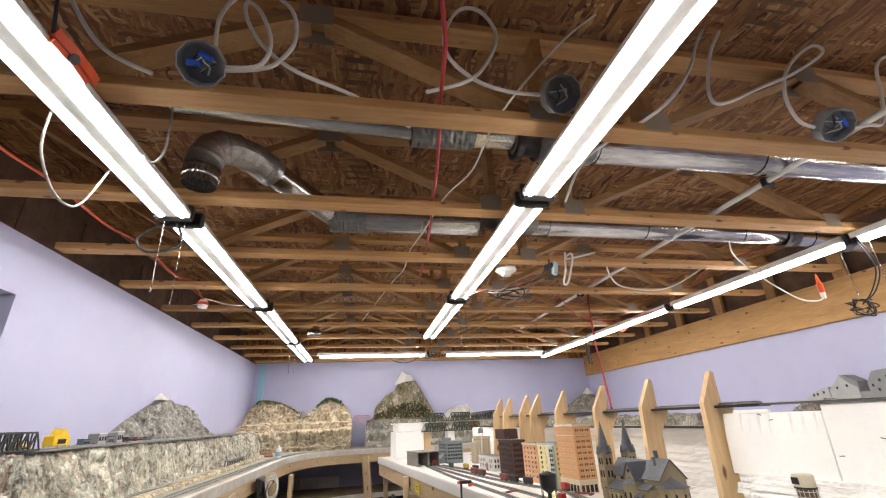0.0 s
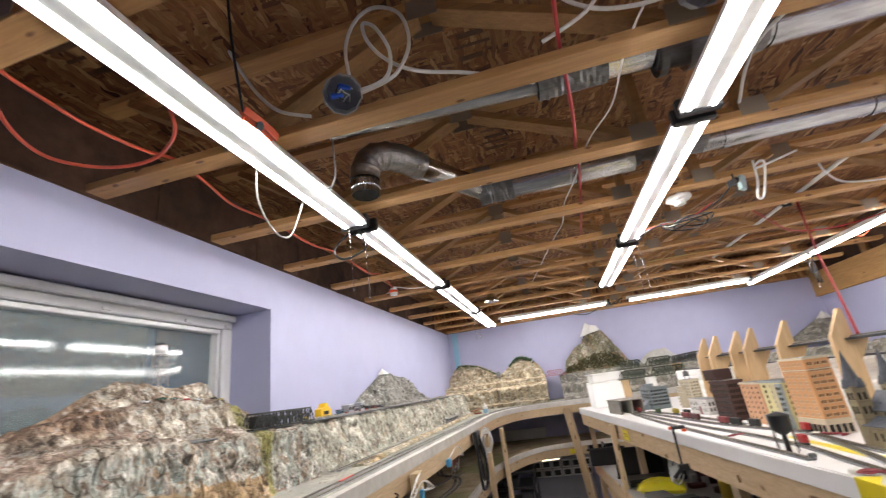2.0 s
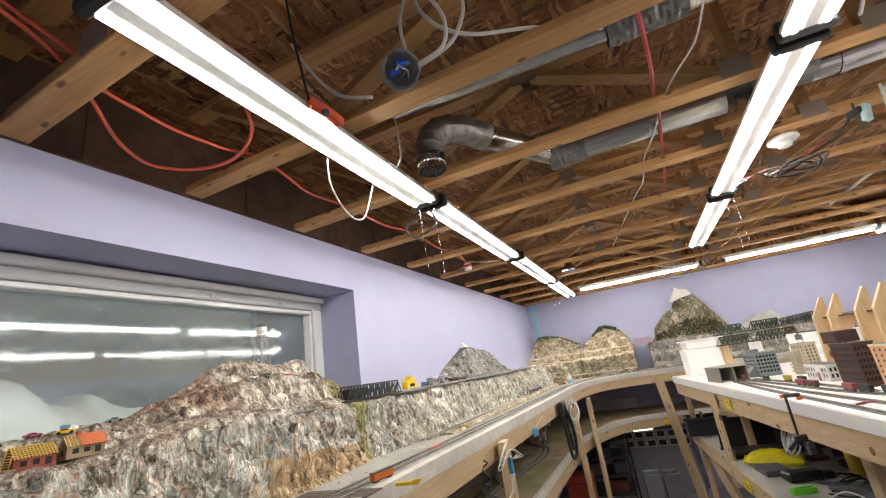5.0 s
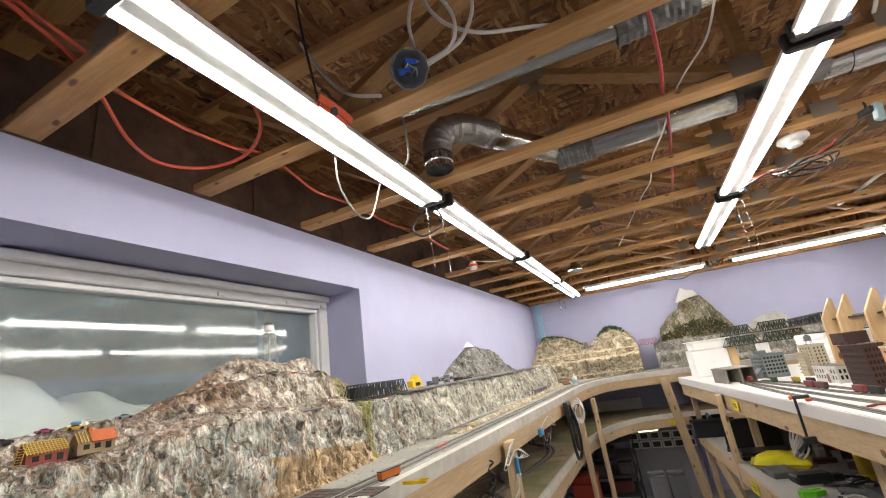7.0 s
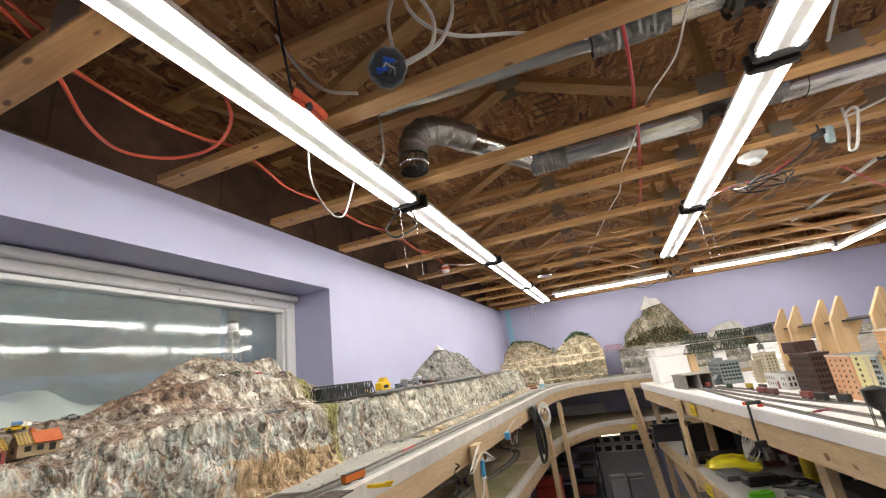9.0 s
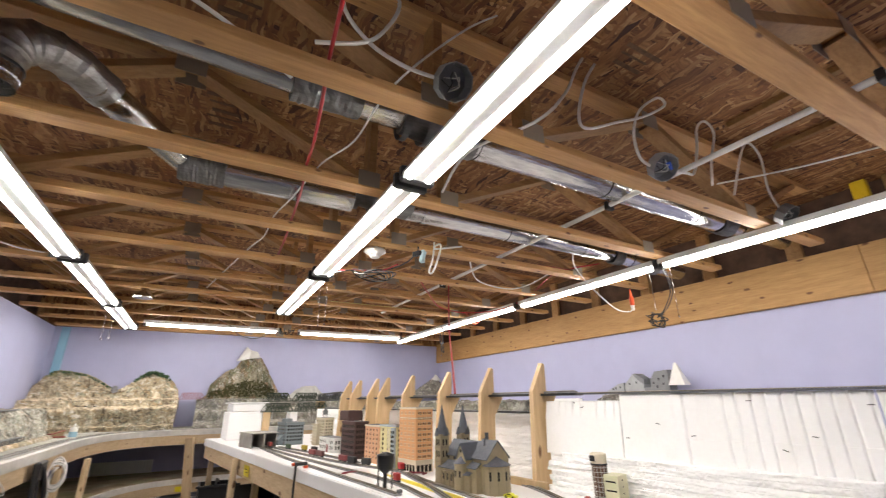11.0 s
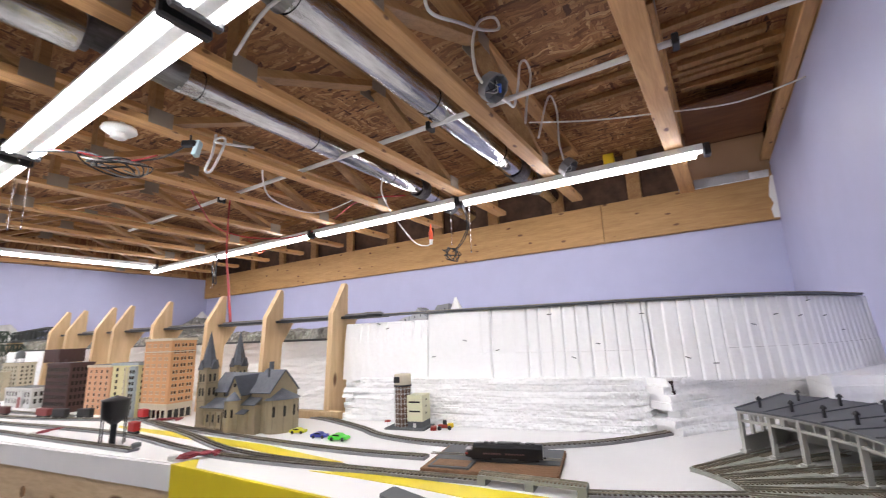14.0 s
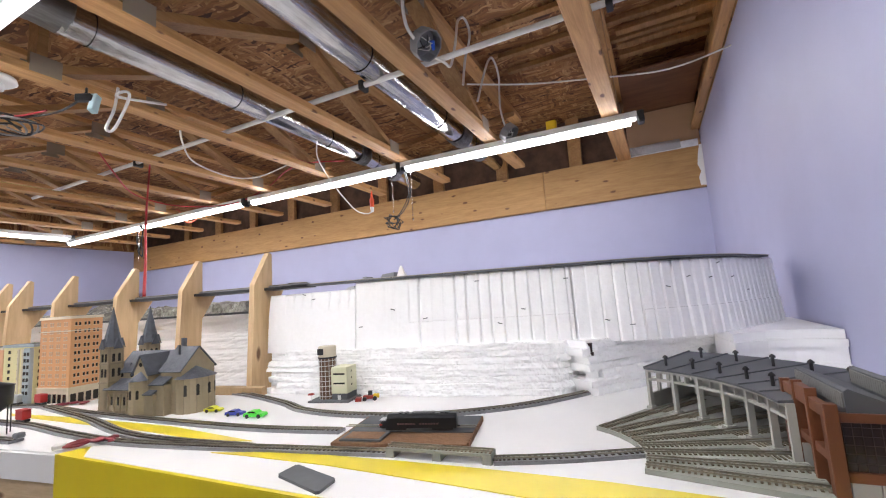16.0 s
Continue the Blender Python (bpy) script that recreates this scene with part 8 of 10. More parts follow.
for k in range(3):
    x = 0.004 + (L - 0.008) * (k + 0.5) / 3
    part("gable_panel", G().box(x - 0.0195, x + 0.0195, -0.0075, 0.0008, 0.080, H + (0.012 if k == 1 else 0.005), 0.0006), BRICK_TRIM, bw)
    part("door_lintel", G().box(x - 0.0195, x + 0.0195, -0.0075, 0.0008, 0.036, 0.046, 0.0006), BRICK_TRIM, bw)
    part("engine_doorway", arch_mesh(0.026, 0.034, 0.003), None, bw, m=pose(x, -0.0105, 0.001, 0, 0, 90))
    for s in (-1, 1):
        part("window", G().box(x + s * 0.0085 - 0.005, x + s * 0.0085 + 0.005, -0.0112, -0.0072, 0.047, 0.079), GLASS_DARK, bw)
        part("glazing_bar", G().box(x + s * 0.0085 - 0.0004, x + s * 0.0085 + 0.0004, -0.0071, -0.0062, 0.047, 0.079), BRICK_TRIM, bw)
        part("glazing_bar", G().box(x + s * 0.0085 - 0.005, x + s * 0.0085 + 0.005, -0.0071, -0.0062, 0.062, 0.063), BRICK_TRIM, bw)
part("pilaster", G().box(-0.004, 0.006, -0.009, 0.003, 0, H + 0.008, 0.0006), BRICK_TRIM, bw, "broad corner pilaster")
for k in range(1, 4):
    y = -0.008 - (D - 0.012) * k / 3
    part("pilaster", G().box(-0.0025, 0.006, y - 0.005, y + 0.005, 0, H, 0.0006), BRICK_TRIM, bw)
for k in range(3):
    y = -0.008 - (D - 0.012) * (k + 0.5) / 3
    part("spandrel", G().box(-0.001, 0.005, y - 0.036, y + 0.036, H - 0.010, H - 0.001, 0.0006), BRICK_TRIM, bw)
    part("spandrel", G().box(-0.001, 0.005, y - 0.036, y + 0.036, 0.021, 0.031, 0.0006), BRICK_TRIM, bw)
    part("window", G().box(0.0028, 0.0050, y - 0.034, y + 0.034, 0.031, H - 0.010), GLASS_BROWN, bw)
    for q in range(10):
        part("glazing_bar", G().box(0.0022, 0.0030, y - 0.034 + 0.0075 * q - 0.00022, y - 0.034 + 0.0075 * q + 0.00022, 0.031, H - 0.010), SASH, bw)
    for q in range(5):
        part("glazing_bar", G().box(0.0022, 0.0030, y - 0.034, y + 0.034, 0.039 + 0.0085 * q - 0.00022, 0.039 + 0.0085 * q + 0.00022), SASH, bw)
    for q in range(3):
        part("base_panel", G().box(0.001, 0.004, y - 0.034 + 0.023 * q, y - 0.034 + 0.023 * q + 0.022, 0.0, 0.0208), GREY_CAST, bw)
LOUVRE = plain("dark_louvre", (0.17, 0.17, 0.16), 0.6)
FLIP = Matrix(((0, 0, 1, 0), (1, 0, 0, 0), (0, 1, 0, 0), (0, 0, 0, 1)))
for k in range(4):
    y = -0.017 - 0.055 * k
    tooth = part("roof_tooth", G().prism([(y, H - 0.004), (y, H + 0.020), (y - 0.004, H + 0.022), (y - 0.054, H)], 0.002, L + 0.004, FLIP), ROOF_CAST, bw, "grey sawtooth roof bay")
    for q in range(26):
        part("louvre", G().box(0.004 + 0.0053 * q, 0.0085 + 0.0053 * q, y - 0.0005, y + 0.0014, H + 0.003, H + 0.018), LOUVRE, tooth)

# ---- engine pad with locomotive ----
BRICK_PAD = plain("brown_paved_pad", (0.22, 0.115, 0.055), 0.8, 0, 0.25, 160, 0.5)
ASPH = plain("dark_grey_pad", (0.10, 0.105, 0.11), 0.75, 0, 0.12, 60)
pd = thing("engine_pad", "dark grey engine pad with brown paved border", "model pad", pose(0.742, 0.765, TZ, 0, 0, -77.5))
part("slab", G().box(0, 0.225, 0, 0.150, 0, 0.0075, 0.001), BRICK_PAD, pd, "brown paved slab")
part("roadway", G().box(0.006, 0.226, 0.055, 0.149, 0.0076, 0.0095, 0.0005), ASPH, pd)
part("pit", G().box(0.012, 0.085, 0.006, 0.050, 0.0076, 0.0105, 0.0005), ASPH, pd)
part("pit_floor", G().box(0.018, 0.079, 0.012, 0.046, 0.0106, 0.0110), BRICK_PAD, pd)
for s in (-1, 1):
    part("rail", G().box(-0.01, 0.226, 0.082 + s * 0.0045 - 0.0006, 0.082 + s * 0.0045 + 0.0006, 0.0096, 0.0112), RAIL, pd)
for k in range(14):
    part("edge_brick", G().box(0.2255, 0.2285, 0.004 + 0.0105 * k, 0.0125 + 0.0105 * k, 0.0, 0.009, 0.0006), BRICK_PAD, pd)

LOCO_BLACK = plain("loco_black", (0.012, 0.012, 0.014), 0.3, 0, 0.2, 40, 0.05)
LOCO_SILVER = metal("loco_silver", (0.55, 0.56, 0.58), 0.35)
LOCO_RED = plain("loco_red", (0.35, 0.035, 0.02), 0.4)
LOCO_TEXT = plain("faded_maroon_lettering", (0.17, 0.095, 0.095), 0.5)
lc = thing("diesel_locomotive", "black streamlined model diesel locomotive with a silver nose", "model locomotive", pose(0.828, 0.648, TZ + 0.0113, 0, 0, 105.6))
prof = [(-0.0095, 0.005), (0.0095, 0.005), (0.0095, 0.021), (0.0080, 0.0255), (0.0045, 0.0275), (-0.0045, 0.0275), (-0.0080, 0.0255), (-0.0095, 0.021)]
TOX = Matrix(((0, 0, 1, 0), (1, 0, 0, 0), (0, 1, 0, 0), (0, 0, 0, 1)))
part("body", G().prism(prof, -0.066, 0.044, TOX), LOCO_BLACK, lc)
secs = [(0.044, 1.0, 0.0275), (0.052, 0.98, 0.0265), (0.054, 0.96, 0.0195), (0.062, 0.82, 0.0175), (0.067, 0.50, 0.013)]
ps = []
for x, s, h in secs:
    for y, z in prof:
        ps.append((x, y * s, 0.005 + (z - 0.005) * (h - 0.005) / 0.0225))
part("nose", G().add(ps, [(i * 8 + k, i * 8 + (k + 1) % 8, (i + 1) * 8 + (k + 1) % 8, (i + 1) * 8 + k) for i in range(4) for k in range(8)] + [list(range(8))[::-1], list(range(32, 40))]), LOCO_BLACK, lc)
part("nose_band", G().box(0.0545, 0.0665, -0.0082, 0.0082, 0.0165, 0.0185, 0.0008), LOCO_SILVER, lc, "silver nose top")
part("nose_stripe", G().box(0.0555, 0.0672, -0.0079, 0.0079, 0.0085, 0.012, 0.0008), LOCO_RED, lc, "red nose stripe")
part("roof_fan", G().box(-0.030, 0.010, -0.005, 0.005, 0.0275, 0.0292, 0.0006), LOCO_BLACK, lc)
for x in (-0.05, -0.042, 0.020, 0.030):
    part("roof_fan", G().cyl((x, 0, 0.027), (x, 0, 0.0288), 0.0045, n=12), LOCO_BLACK, lc)
for k, (x0, x1) in enumerate(((-0.036, -0.002), (0.004, 0.036))):
    for s in (-1, 1):
        n = 7
        for q in range(n):
            a = x0 + (x1 - x0) * q / n
            part("lettering", G().box(a, a + 0.0034, s * 0.0097 - 0.0002, s * 0.0097 + 0.0002, 0.0105, 0.0130), LOCO_TEXT, lc, "faded lettering")
for x in (-0.042, 0.038):
    part("truck", G().box(x - 0.018, x + 0.018, -0.008, 0.008, 0.0015, 0.006, 0.001), BLACK_PLASTIC, lc)
    for dx in (-0.012, 0.0, 0.012):
        part("wheel", G().cyl((x + dx, -0.0055, 0.0033), (x + dx, 0.0055, 0.0033), 0.0033, n=10), DARK_STEEL, lc)
part("coupler", G().box(-0.071, -0.066, -0.0015, 0.0015, 0.005, 0.0075), BLACK_PLASTIC, lc)

# ---- grain elevator ----
LATTICE = plain("brown_lattice", (0.14, 0.075, 0.045), 0.6, 0, 0.3, 60)
PALE_YELLOW = plain("pale_yellow_plastic", (0.70, 0.68, 0.46), 0.5, 0, 0.05)
el = thing("office_silo", "model cylinder tower with a pale yellow office block", "model building", pose(0.988, 1.035, TZ, 0, 0, -78), "town buildings")
part("base", G().box(-0.010, 0.098, -0.008, 0.075, 0, 0.004, 0.0008), ASPH, el)
part("cylinder", G().cyl((0.024, 0.032, 0.004), (0.024, 0.032, 0.100), 0.0205, n=28), LATTICE, el, "brown lattice clad cylinder")
for k in range(8):
    part("hoop", G().lathe([(0.0215, 0), (0.0215, 0.0012)], 28, pose(0.024, 0.032, 0.010 + 0.012 * k)), PALE, el)
for k in range(14):
    a = 2 * math.pi * k / 14
    part("bar", G().cyl((0.024 + 0.0213 * math.cos(a), 0.032 + 0.0213 * math.sin(a), 0.004), (0.024 + 0.0213 * math.cos(a), 0.032 + 0.0213 * math.sin(a), 0.100), 0.0006, n=5), PALE, el)
part("collar", G().cyl((0.024, 0.032, 0.100), (0.024, 0.032, 0.104), 0.023, n=28), BLACK_PLASTIC, el, "black collar")
part("crown", G().lathe([(0.0215, 0.104), (0.022, 0.128), (0.020, 0.130), (0.0005, 0.130)], 28, pose(0.024, 0.032, 0)), CREAM, el, "cream crown")
part("emblem", G().box(0.010, 0.026, 0.008, 0.0105, 0.110, 0.125, 0.0006), BLACK_PLASTIC, el, "black emblem shape")
part("office", G().box(0.046, 0.088, 0.008, 0.060, 0.018, 0.080, 0.0008), PALE_YELLOW, el)
part("ground_floor", G().box(0.047, 0.087, 0.009, 0.060, 0.004, 0.018), ASPH, el)
for z in (0.040, 0.062):
    part("window_band", G().box(0.052, 0.082, 0.0074, 0.0085, z, z + 0.004), GLASS_DARK, el)
for z in (0.034, 0.050, 0.066):
    part("window", G().box(0.0876, 0.0886, 0.030, 0.034, z, z + 0.004), GLASS_DARK, el)
part("door", G().box(0.062, 0.070, 0.0084, 0.0092, 0.004, 0.014), PALE, el)
part("sunshade", G().lathe([(0.0085, 0.018), (0.007, 0.021), (0.001, 0.022)], 10, pose(-0.004, 0.0, 0)), LOCO_RED, el, "red sunshade")
part("sunshade_pole", G().cyl((-0.004, 0, 0.003), (-0.004, 0, 0.018), 0.0006, n=6), PALE, el)


# ---- small vehicles ----
def toy_car(m, col, label, L=0.040):
    c = plain("car_paint_" + label.split()[0], col, 0.3, 0, 0.05)
    t = thing("toy_car", label, "toy car", m, "toy cars")
    s = L / 0.04
    poly = [(-0.020, 0.003), (0.020, 0.003), (0.0205, 0.006), (0.018, 0.0085), (0.009, 0.009), (0.003, 0.013), (-0.008, 0.013), (-0.014, 0.0095), (-0.020, 0.009)]
    part("body", G().prism([(x * s, z * s) for x, z in poly], -0.0085 * s, 0.0085 * s, Matrix(((1, 0, 0, 0), (0, 0, -1, 0), (0, 1, 0, 0), (0, 0, 0, 1)))), c, t)
    part("windows", G().prism([(x * s, z * s) for x, z in [(0.007, 0.0094), (0.0027, 0.0124), (-0.0075, 0.0124), (-0.012, 0.0096)]], -0.0087 * s, 0.0087 * s, Matrix(((1, 0, 0, 0), (0, 0, -1, 0), (0, 1, 0, 0), (0, 0, 0, 1)))), GLASS_DARK, t)
    for x in (-0.012, 0.012):
        for y in (-0.0082, 0.0082):
            part("wheel", G().cyl((x * s, (y - 0.0012) * s, 0.0038 * s), (x * s, (y + 0.0012) * s, 0.0038 * s), 0.0038 * s, n=12), BLACK_PLASTIC, t)
    return t


toy_car(pose(0.862, 1.222, TZ, 0, 0, -70), (0.62, 0.60, 0.02), "yellow toy sports car on the white table")
toy_car(pose(0.850, 1.132, TZ, 0, 0, -72), (0.04, 0.06, 0.36), "blue toy sports car on the white table")
toy_car(pose(0.850, 1.068, TZ, 0, 0, -75), (0.10, 0.75, 0.06), "green toy sports car on the white table", 0.046)
ld = thing("wheel_loader", "red and yellow toy wheel loaders", "toy loader", pose(1.035, 0.905, TZ, 0, 0, -60), "toy cars")
part("chassis", G().box(-0.012, 0.012, -0.006, 0.006, 0.004, 0.012, 0.001), LOCO_RED, ld)
part("bucket", G().box(-0.030, -0.016, -0.011, 0.011, 0.0, 0.008, 0.001), LOCO_RED, ld)
part("cab", G().box(0.000, 0.010, -0.005, 0.005, 0.012, 0.022, 0.0008), BLACK_PLASTIC, ld)
part("rear", G().box(0.012, 0.026, -0.006, 0.006, 0.005, 0.014, 0.001), YELLOW_PLASTIC, ld, "yellow engine cover")
for x in (-0.008, 0.016):
    for y in (-0.008, 0.008):
        part("wheel", G().cyl((x, y - 0.002, 0.005), (x, y + 0.002, 0.005), 0.005, n=12), BLACK_PLASTIC, ld)
solo("grey_slab", G().prism([(0.624, 0.752), (0.627, 0.755), (0.658, 0.756), (0.661, 0.752), (0.640, 0.669), (0.637, 0.665), (0.603, 0.660), (0.600, 0.664)], TZ, TZ + 0.004), ASPH, "thin dark grey slate on the table", "slate")


def red_wires(m, n=4):
    t = thing("wire_bundle", "short bundle of red and white wires on the table", "wires", m, "wire bundles")
    mat = bpy.data.materials.get("dark_red_wire") or plain("dark_red_wire", (0.22, 0.02, 0.03), 0.5)
    for k in range(n):
        s = k - (n - 1) / 2
        part("wire", G().tube([(-0.036, 0.003 * s, 0.004), (-0.012, 0.006 * s, 0.004 + 0.003 * (k % 2)), (0.012, -0.005 * s, 0.006), (0.030, 0.004 * s, 0.005), (0.040, 0.007 * s, 0.003), (0.030, 0.009 * s + 0.004, 0.003)], 0.0021, 7), mat, t)
    part("connector", G().box(-0.052, -0.034, -0.007, 0.007, 0.0005, 0.009, 0.0015), ROMEX, t, "white connector")


red_wires(pose(0.622, 1.232, TZ + 0.003, 0, 0, -35), 6)
red_wires(pose(0.815, 1.772, TZ, 0, 0, -50), 5)
red_wires(pose(0.585, 1.93, TZ, 0, 0, 10), 3)

# black water tank by the siding
t = thing("water_tank", "black model water tank on thin legs", "model tank", pose(0.597, 1.565, TZ))
part("drum", G().lathe([(0.008, 0.046), (0.028, 0.062), (0.0295, 0.100), (0.031, 0.103), (0.0005, 0.112)], 20), LOCO_BLACK, t)
part("pipe", G().cyl((0, 0, 0), (0, 0, 0.05), 0.007, n=10), LOCO_BLACK, t)
for k in range(6):
    a = k * math.pi / 3
    part("leg", G().cyl((0.027 * math.cos(a), 0.027 * math.sin(a), 0), (0.026 * math.cos(a), 0.026 * math.sin(a), 0.064), 0.0013, n=6), LOCO_BLACK, t)
track([(0.415, 3.2), (0.455, 2.6), (0.505, 2.15), (0.545, 1.80), (0.588, 1.43)], TZ, TL)
solo("bumper", G().box(-0.008, 0.008, -0.007, 0.007, 0.0, 0.010, 0.002), GREY_PLASTIC, "grey track bumper at the end of the siding", "bumper", m=pose(0.590, 1.425, TZ + 0.0085, 0, 0, 10))


def wagon(x, y, z, a, col, label, L=0.075):
    t = thing("rail_wagon", label, "model wagon", pose(x, y, z, 0, 0, a), "wagons in the yard")
    c = plain("wagon_" + label.split()[0], col, 0.55) if "wagon_" + label.split()[0] not in bpy.data.materials else bpy.data.materials["wagon_" + label.split()[0]]
    part("body", G().box(-L / 2, L / 2, -0.0085, 0.0085, 0.006, 0.026, 0.0012), c, t)
    part("roof", G().box(-L / 2 - 0.001, L / 2 + 0.001, -0.0092, 0.0092, 0.026, 0.028, 0.0008), c, t)
    part("frame", G().box(-L / 2 + 0.002, L / 2 - 0.002, -0.005, 0.005, 0.003, 0.006), BLACK_PLASTIC, t)
    for dx in (-L / 3, L / 3):
        for s in (-0.006, 0.006):
            part("wheel", G().cyl((dx, -0.0055, 0.003), (dx, 0.0055, 0.003), 0.003, n=8, m=pose(s, 0, 0)), BLACK_PLASTIC, t)
    return t


ZT = TZ + 0.0082
wagon(0.588, 2.58, ZT, 100, (0.25, 0.05, 0.05), "red boxcar on the yard track", 0.07)
wagon(0.605, 2.49, ZT, 100, (0.13, 0.045, 0.04), "maroon boxcar on the yard track", 0.08)
wagon(0.652, 2.24, ZT, 102, (0.25, 0.05, 0.05), "red boxcar on the yard track", 0.06)
wagon(0.672, 2.16, ZT, 105, (0.02, 0.02, 0.022), "black tender on the yard track", 0.06)
wagon(0.708, 2.07, ZT, 112, (0.02, 0.02, 0.022), "black tender on the yard track", 0.05)
wagon(0.752, 1.93, ZT, 118, (0.40, 0.42, 0.43), "grey tank wagon on the yard track", 0.03)
wagon(0.777, 1.84, ZT, 92, (0.45, 0.02, 0.02), "crimson short wagon by the tower", 0.034)
wagon(0.660, 1.61, ZT, 94, (0.45, 0.02, 0.02), "crimson short wagon by the tower", 0.03)
wagon(0.46, 3.19, ZT, 95, (0.30, 0.04, 0.03), "scarlet wagon inside the open shed", 0.05)
wagon(0.535, 2.98, ZT, 100, (0.06, 0.10, 0.05), "green wagon near the factory", 0.05)
wagon(0.60, 2.84, ZT, 97, (0.45, 0.33, 0.03), "yellow diesel wagon near the factory", 0.06)
wagon(0.63, 2.72, ZT, 98, (0.02, 0.02, 0.022), "black tender on the yard track", 0.06)

# bar clamp on the table edge
t = thing("bar_clamp", "black bar clamp with orange pads on the table edge", "clamp", pose(pen(2.18) - 0.012, 2.18, TZ, 0, 0, 8.4))
part("bar", G().box(-0.010, -0.002, -0.004, 0.004, -0.165, 0.022, 0.001, pose(0, 0, 0, 3, 0, 0)), BLACK_PLASTIC, t)
part("fixed_jaw", G().box(-0.014, 0.045, -0.007, 0.007, 0.012, 0.026, 0.003), BLACK_PLASTIC, t)
part("pad", G().box(0.030, 0.048, -0.008, 0.008, 0.0, 0.011, 0.002), ORANGE_PLASTIC, t, "orange pad")
part("sliding_jaw", G().box(-0.024, 0.036, -0.009, 0.009, -0.150, -0.124, 0.004), BLACK_PLASTIC, t)
part("pad", G().box(0.024, 0.040, -0.008, 0.008, -0.123, -0.110, 0.002), ORANGE_PLASTIC, t, "orange pad")
part("trigger", G().beam((-0.016, 0, -0.142), (-0.05, 0.006, -0.175), 0.010, 0.012), BLACK_PLASTIC, t)
part("knob", G().cyl((-0.014, 0, 0.019), (-0.022, 0, 0.019), 0.007, n=12), ORANGE_PLASTIC, t, "orange end cap")
for a in range(5):
    pts = [(0.48 + 0.035 * math.sin(q * 0.8 + a), 2.60 + (0.045 + 0.01 * a) * math.cos(q * 0.8 + a), 1.08 + (0.055 + 0.012 * a) * math.sin(q * 0.8 + 0.6 * a)) for q in range(9)]
    cable(pts, 0.004, ROMEX, "white cable coil hanging under the table", group="cable coil")
cable([(0.49, 2.60, TZ - 0.05), (0.485, 2.60, 1.18), (0.48, 2.60, 1.12)], 0.004, ROMEX, "white cable hanging from the table underside")

# ---- scenery dressing along the west bench ----
SPACE = HOUSE
from mathutils.bvhtree import BVHTree


def surface(ob):
    me = ob.data
    return BVHTree.FromPolygons([v.co.copy() for v in me.vertices], [list(p.vertices) for p in me.polygons])


SURF = [surface(near_rock), surface(cliff_rock), surface(step_rock)]


def on_rock(x, y, lift=0.0):
    """Height of the plaster at a place."""
    hits = [s.ray_cast(Vector((x, y, 2.4)), Vector((0, 0, -1)))[0] for s in SURF]
    return max([h.z for h in hits if h is not None] + [TZ]) + lift


def flat_rock(x, y, r=0.018):
    return max(on_rock(x + a, y + b) for a in (-r, 0, r) for b in (-r, 0, r)) - 0.003


SILVER = plain("silver_paint", (0.74, 0.75, 0.76), 0.35, 0.2, 0.08)
ORANGE_BRICK = plain("orange_roof_tile", (0.55, 0.13, 0.035), 0.6, 0, 0.15, 80, 0.3)
TAN_WALL = plain("tan_casting", (0.36, 0.27, 0.15), 0.65, 0, 0.15, 60)
RED_BRICK = plain("dark_red_brick_casting", (0.28, 0.06, 0.045), 0.65, 0, 0.15, 90, 0.3)
YELLOW_WOOD = plain("yellow_timber_casting", (0.66, 0.46, 0.10), 0.55, 0, 0.1, 60)
BRIGHT_YELLOW = plain("bright_yellow_plastic", (0.85, 0.55, 0.02), 0.35, 0, 0.05)

# silver water tower on the peak
LATTICE = plain("weathered_silver", (0.42, 0.42, 0.43), 0.5, 0, 0.2)
x, y = -1.425, 1.305
t = thing("water_tower", "silver model water tower on braced legs on the peak", "model tower", pose(x, y, flat_rock(x, y, 0.03) - 0.008))
for k in range(4):
    a, b = math.radians(45 + 90 * k), math.radians(135 + 90 * k)
    foot, head = (0.031 * math.cos(a), 0.031 * math.sin(a)), (0.021 * math.cos(a), 0.021 * math.sin(a))
    foot2, head2 = (0.031 * math.cos(b), 0.031 * math.sin(b)), (0.021 * math.cos(b), 0.021 * math.sin(b))
    part("leg", G().cyl((*foot, 0), (*head, 0.115), 0.0018, n=6), LATTICE, t)
    for q in range(3):
        f0, f1 = q / 3, (q + 1) / 3
        A = Vector((*foot, 0)).lerp(Vector((*head, 0.115)), f0)
        B = Vector((*foot2, 0)).lerp(Vector((*head2, 0.115)), f1)
        C = Vector((*foot2, 0)).lerp(Vector((*head2, 0.115)), f0)
        E = Vector((*foot, 0)).lerp(Vector((*head, 0.115)), f1)
        part("brace", G().cyl(A, B, 0.0009, n=5), LATTICE, t)
        part("brace", G().cyl(C, E, 0.0009, n=5), LATTICE, t)
        part("girt", G().cyl(E, B, 0.0012, n=5), LATTICE, t)
part("walkway", G().cyl((0, 0, 0.115), (0, 0, 0.119), 0.0245, n=16), SILVER, t)
part("tank", G().lathe([(0.001, 0.119), (0.0200, 0.119), (0.0200, 0.149), (0.001, 0.149)], 18), SILVER, t)
part("roof", G().lathe([(0.0220, 0.149), (0.013, 0.158), (0.0005, 0.162)], 18), plain("dark_tank_roof", (0.06, 0.06, 0.065), 0.5), t, "dark conical roof")


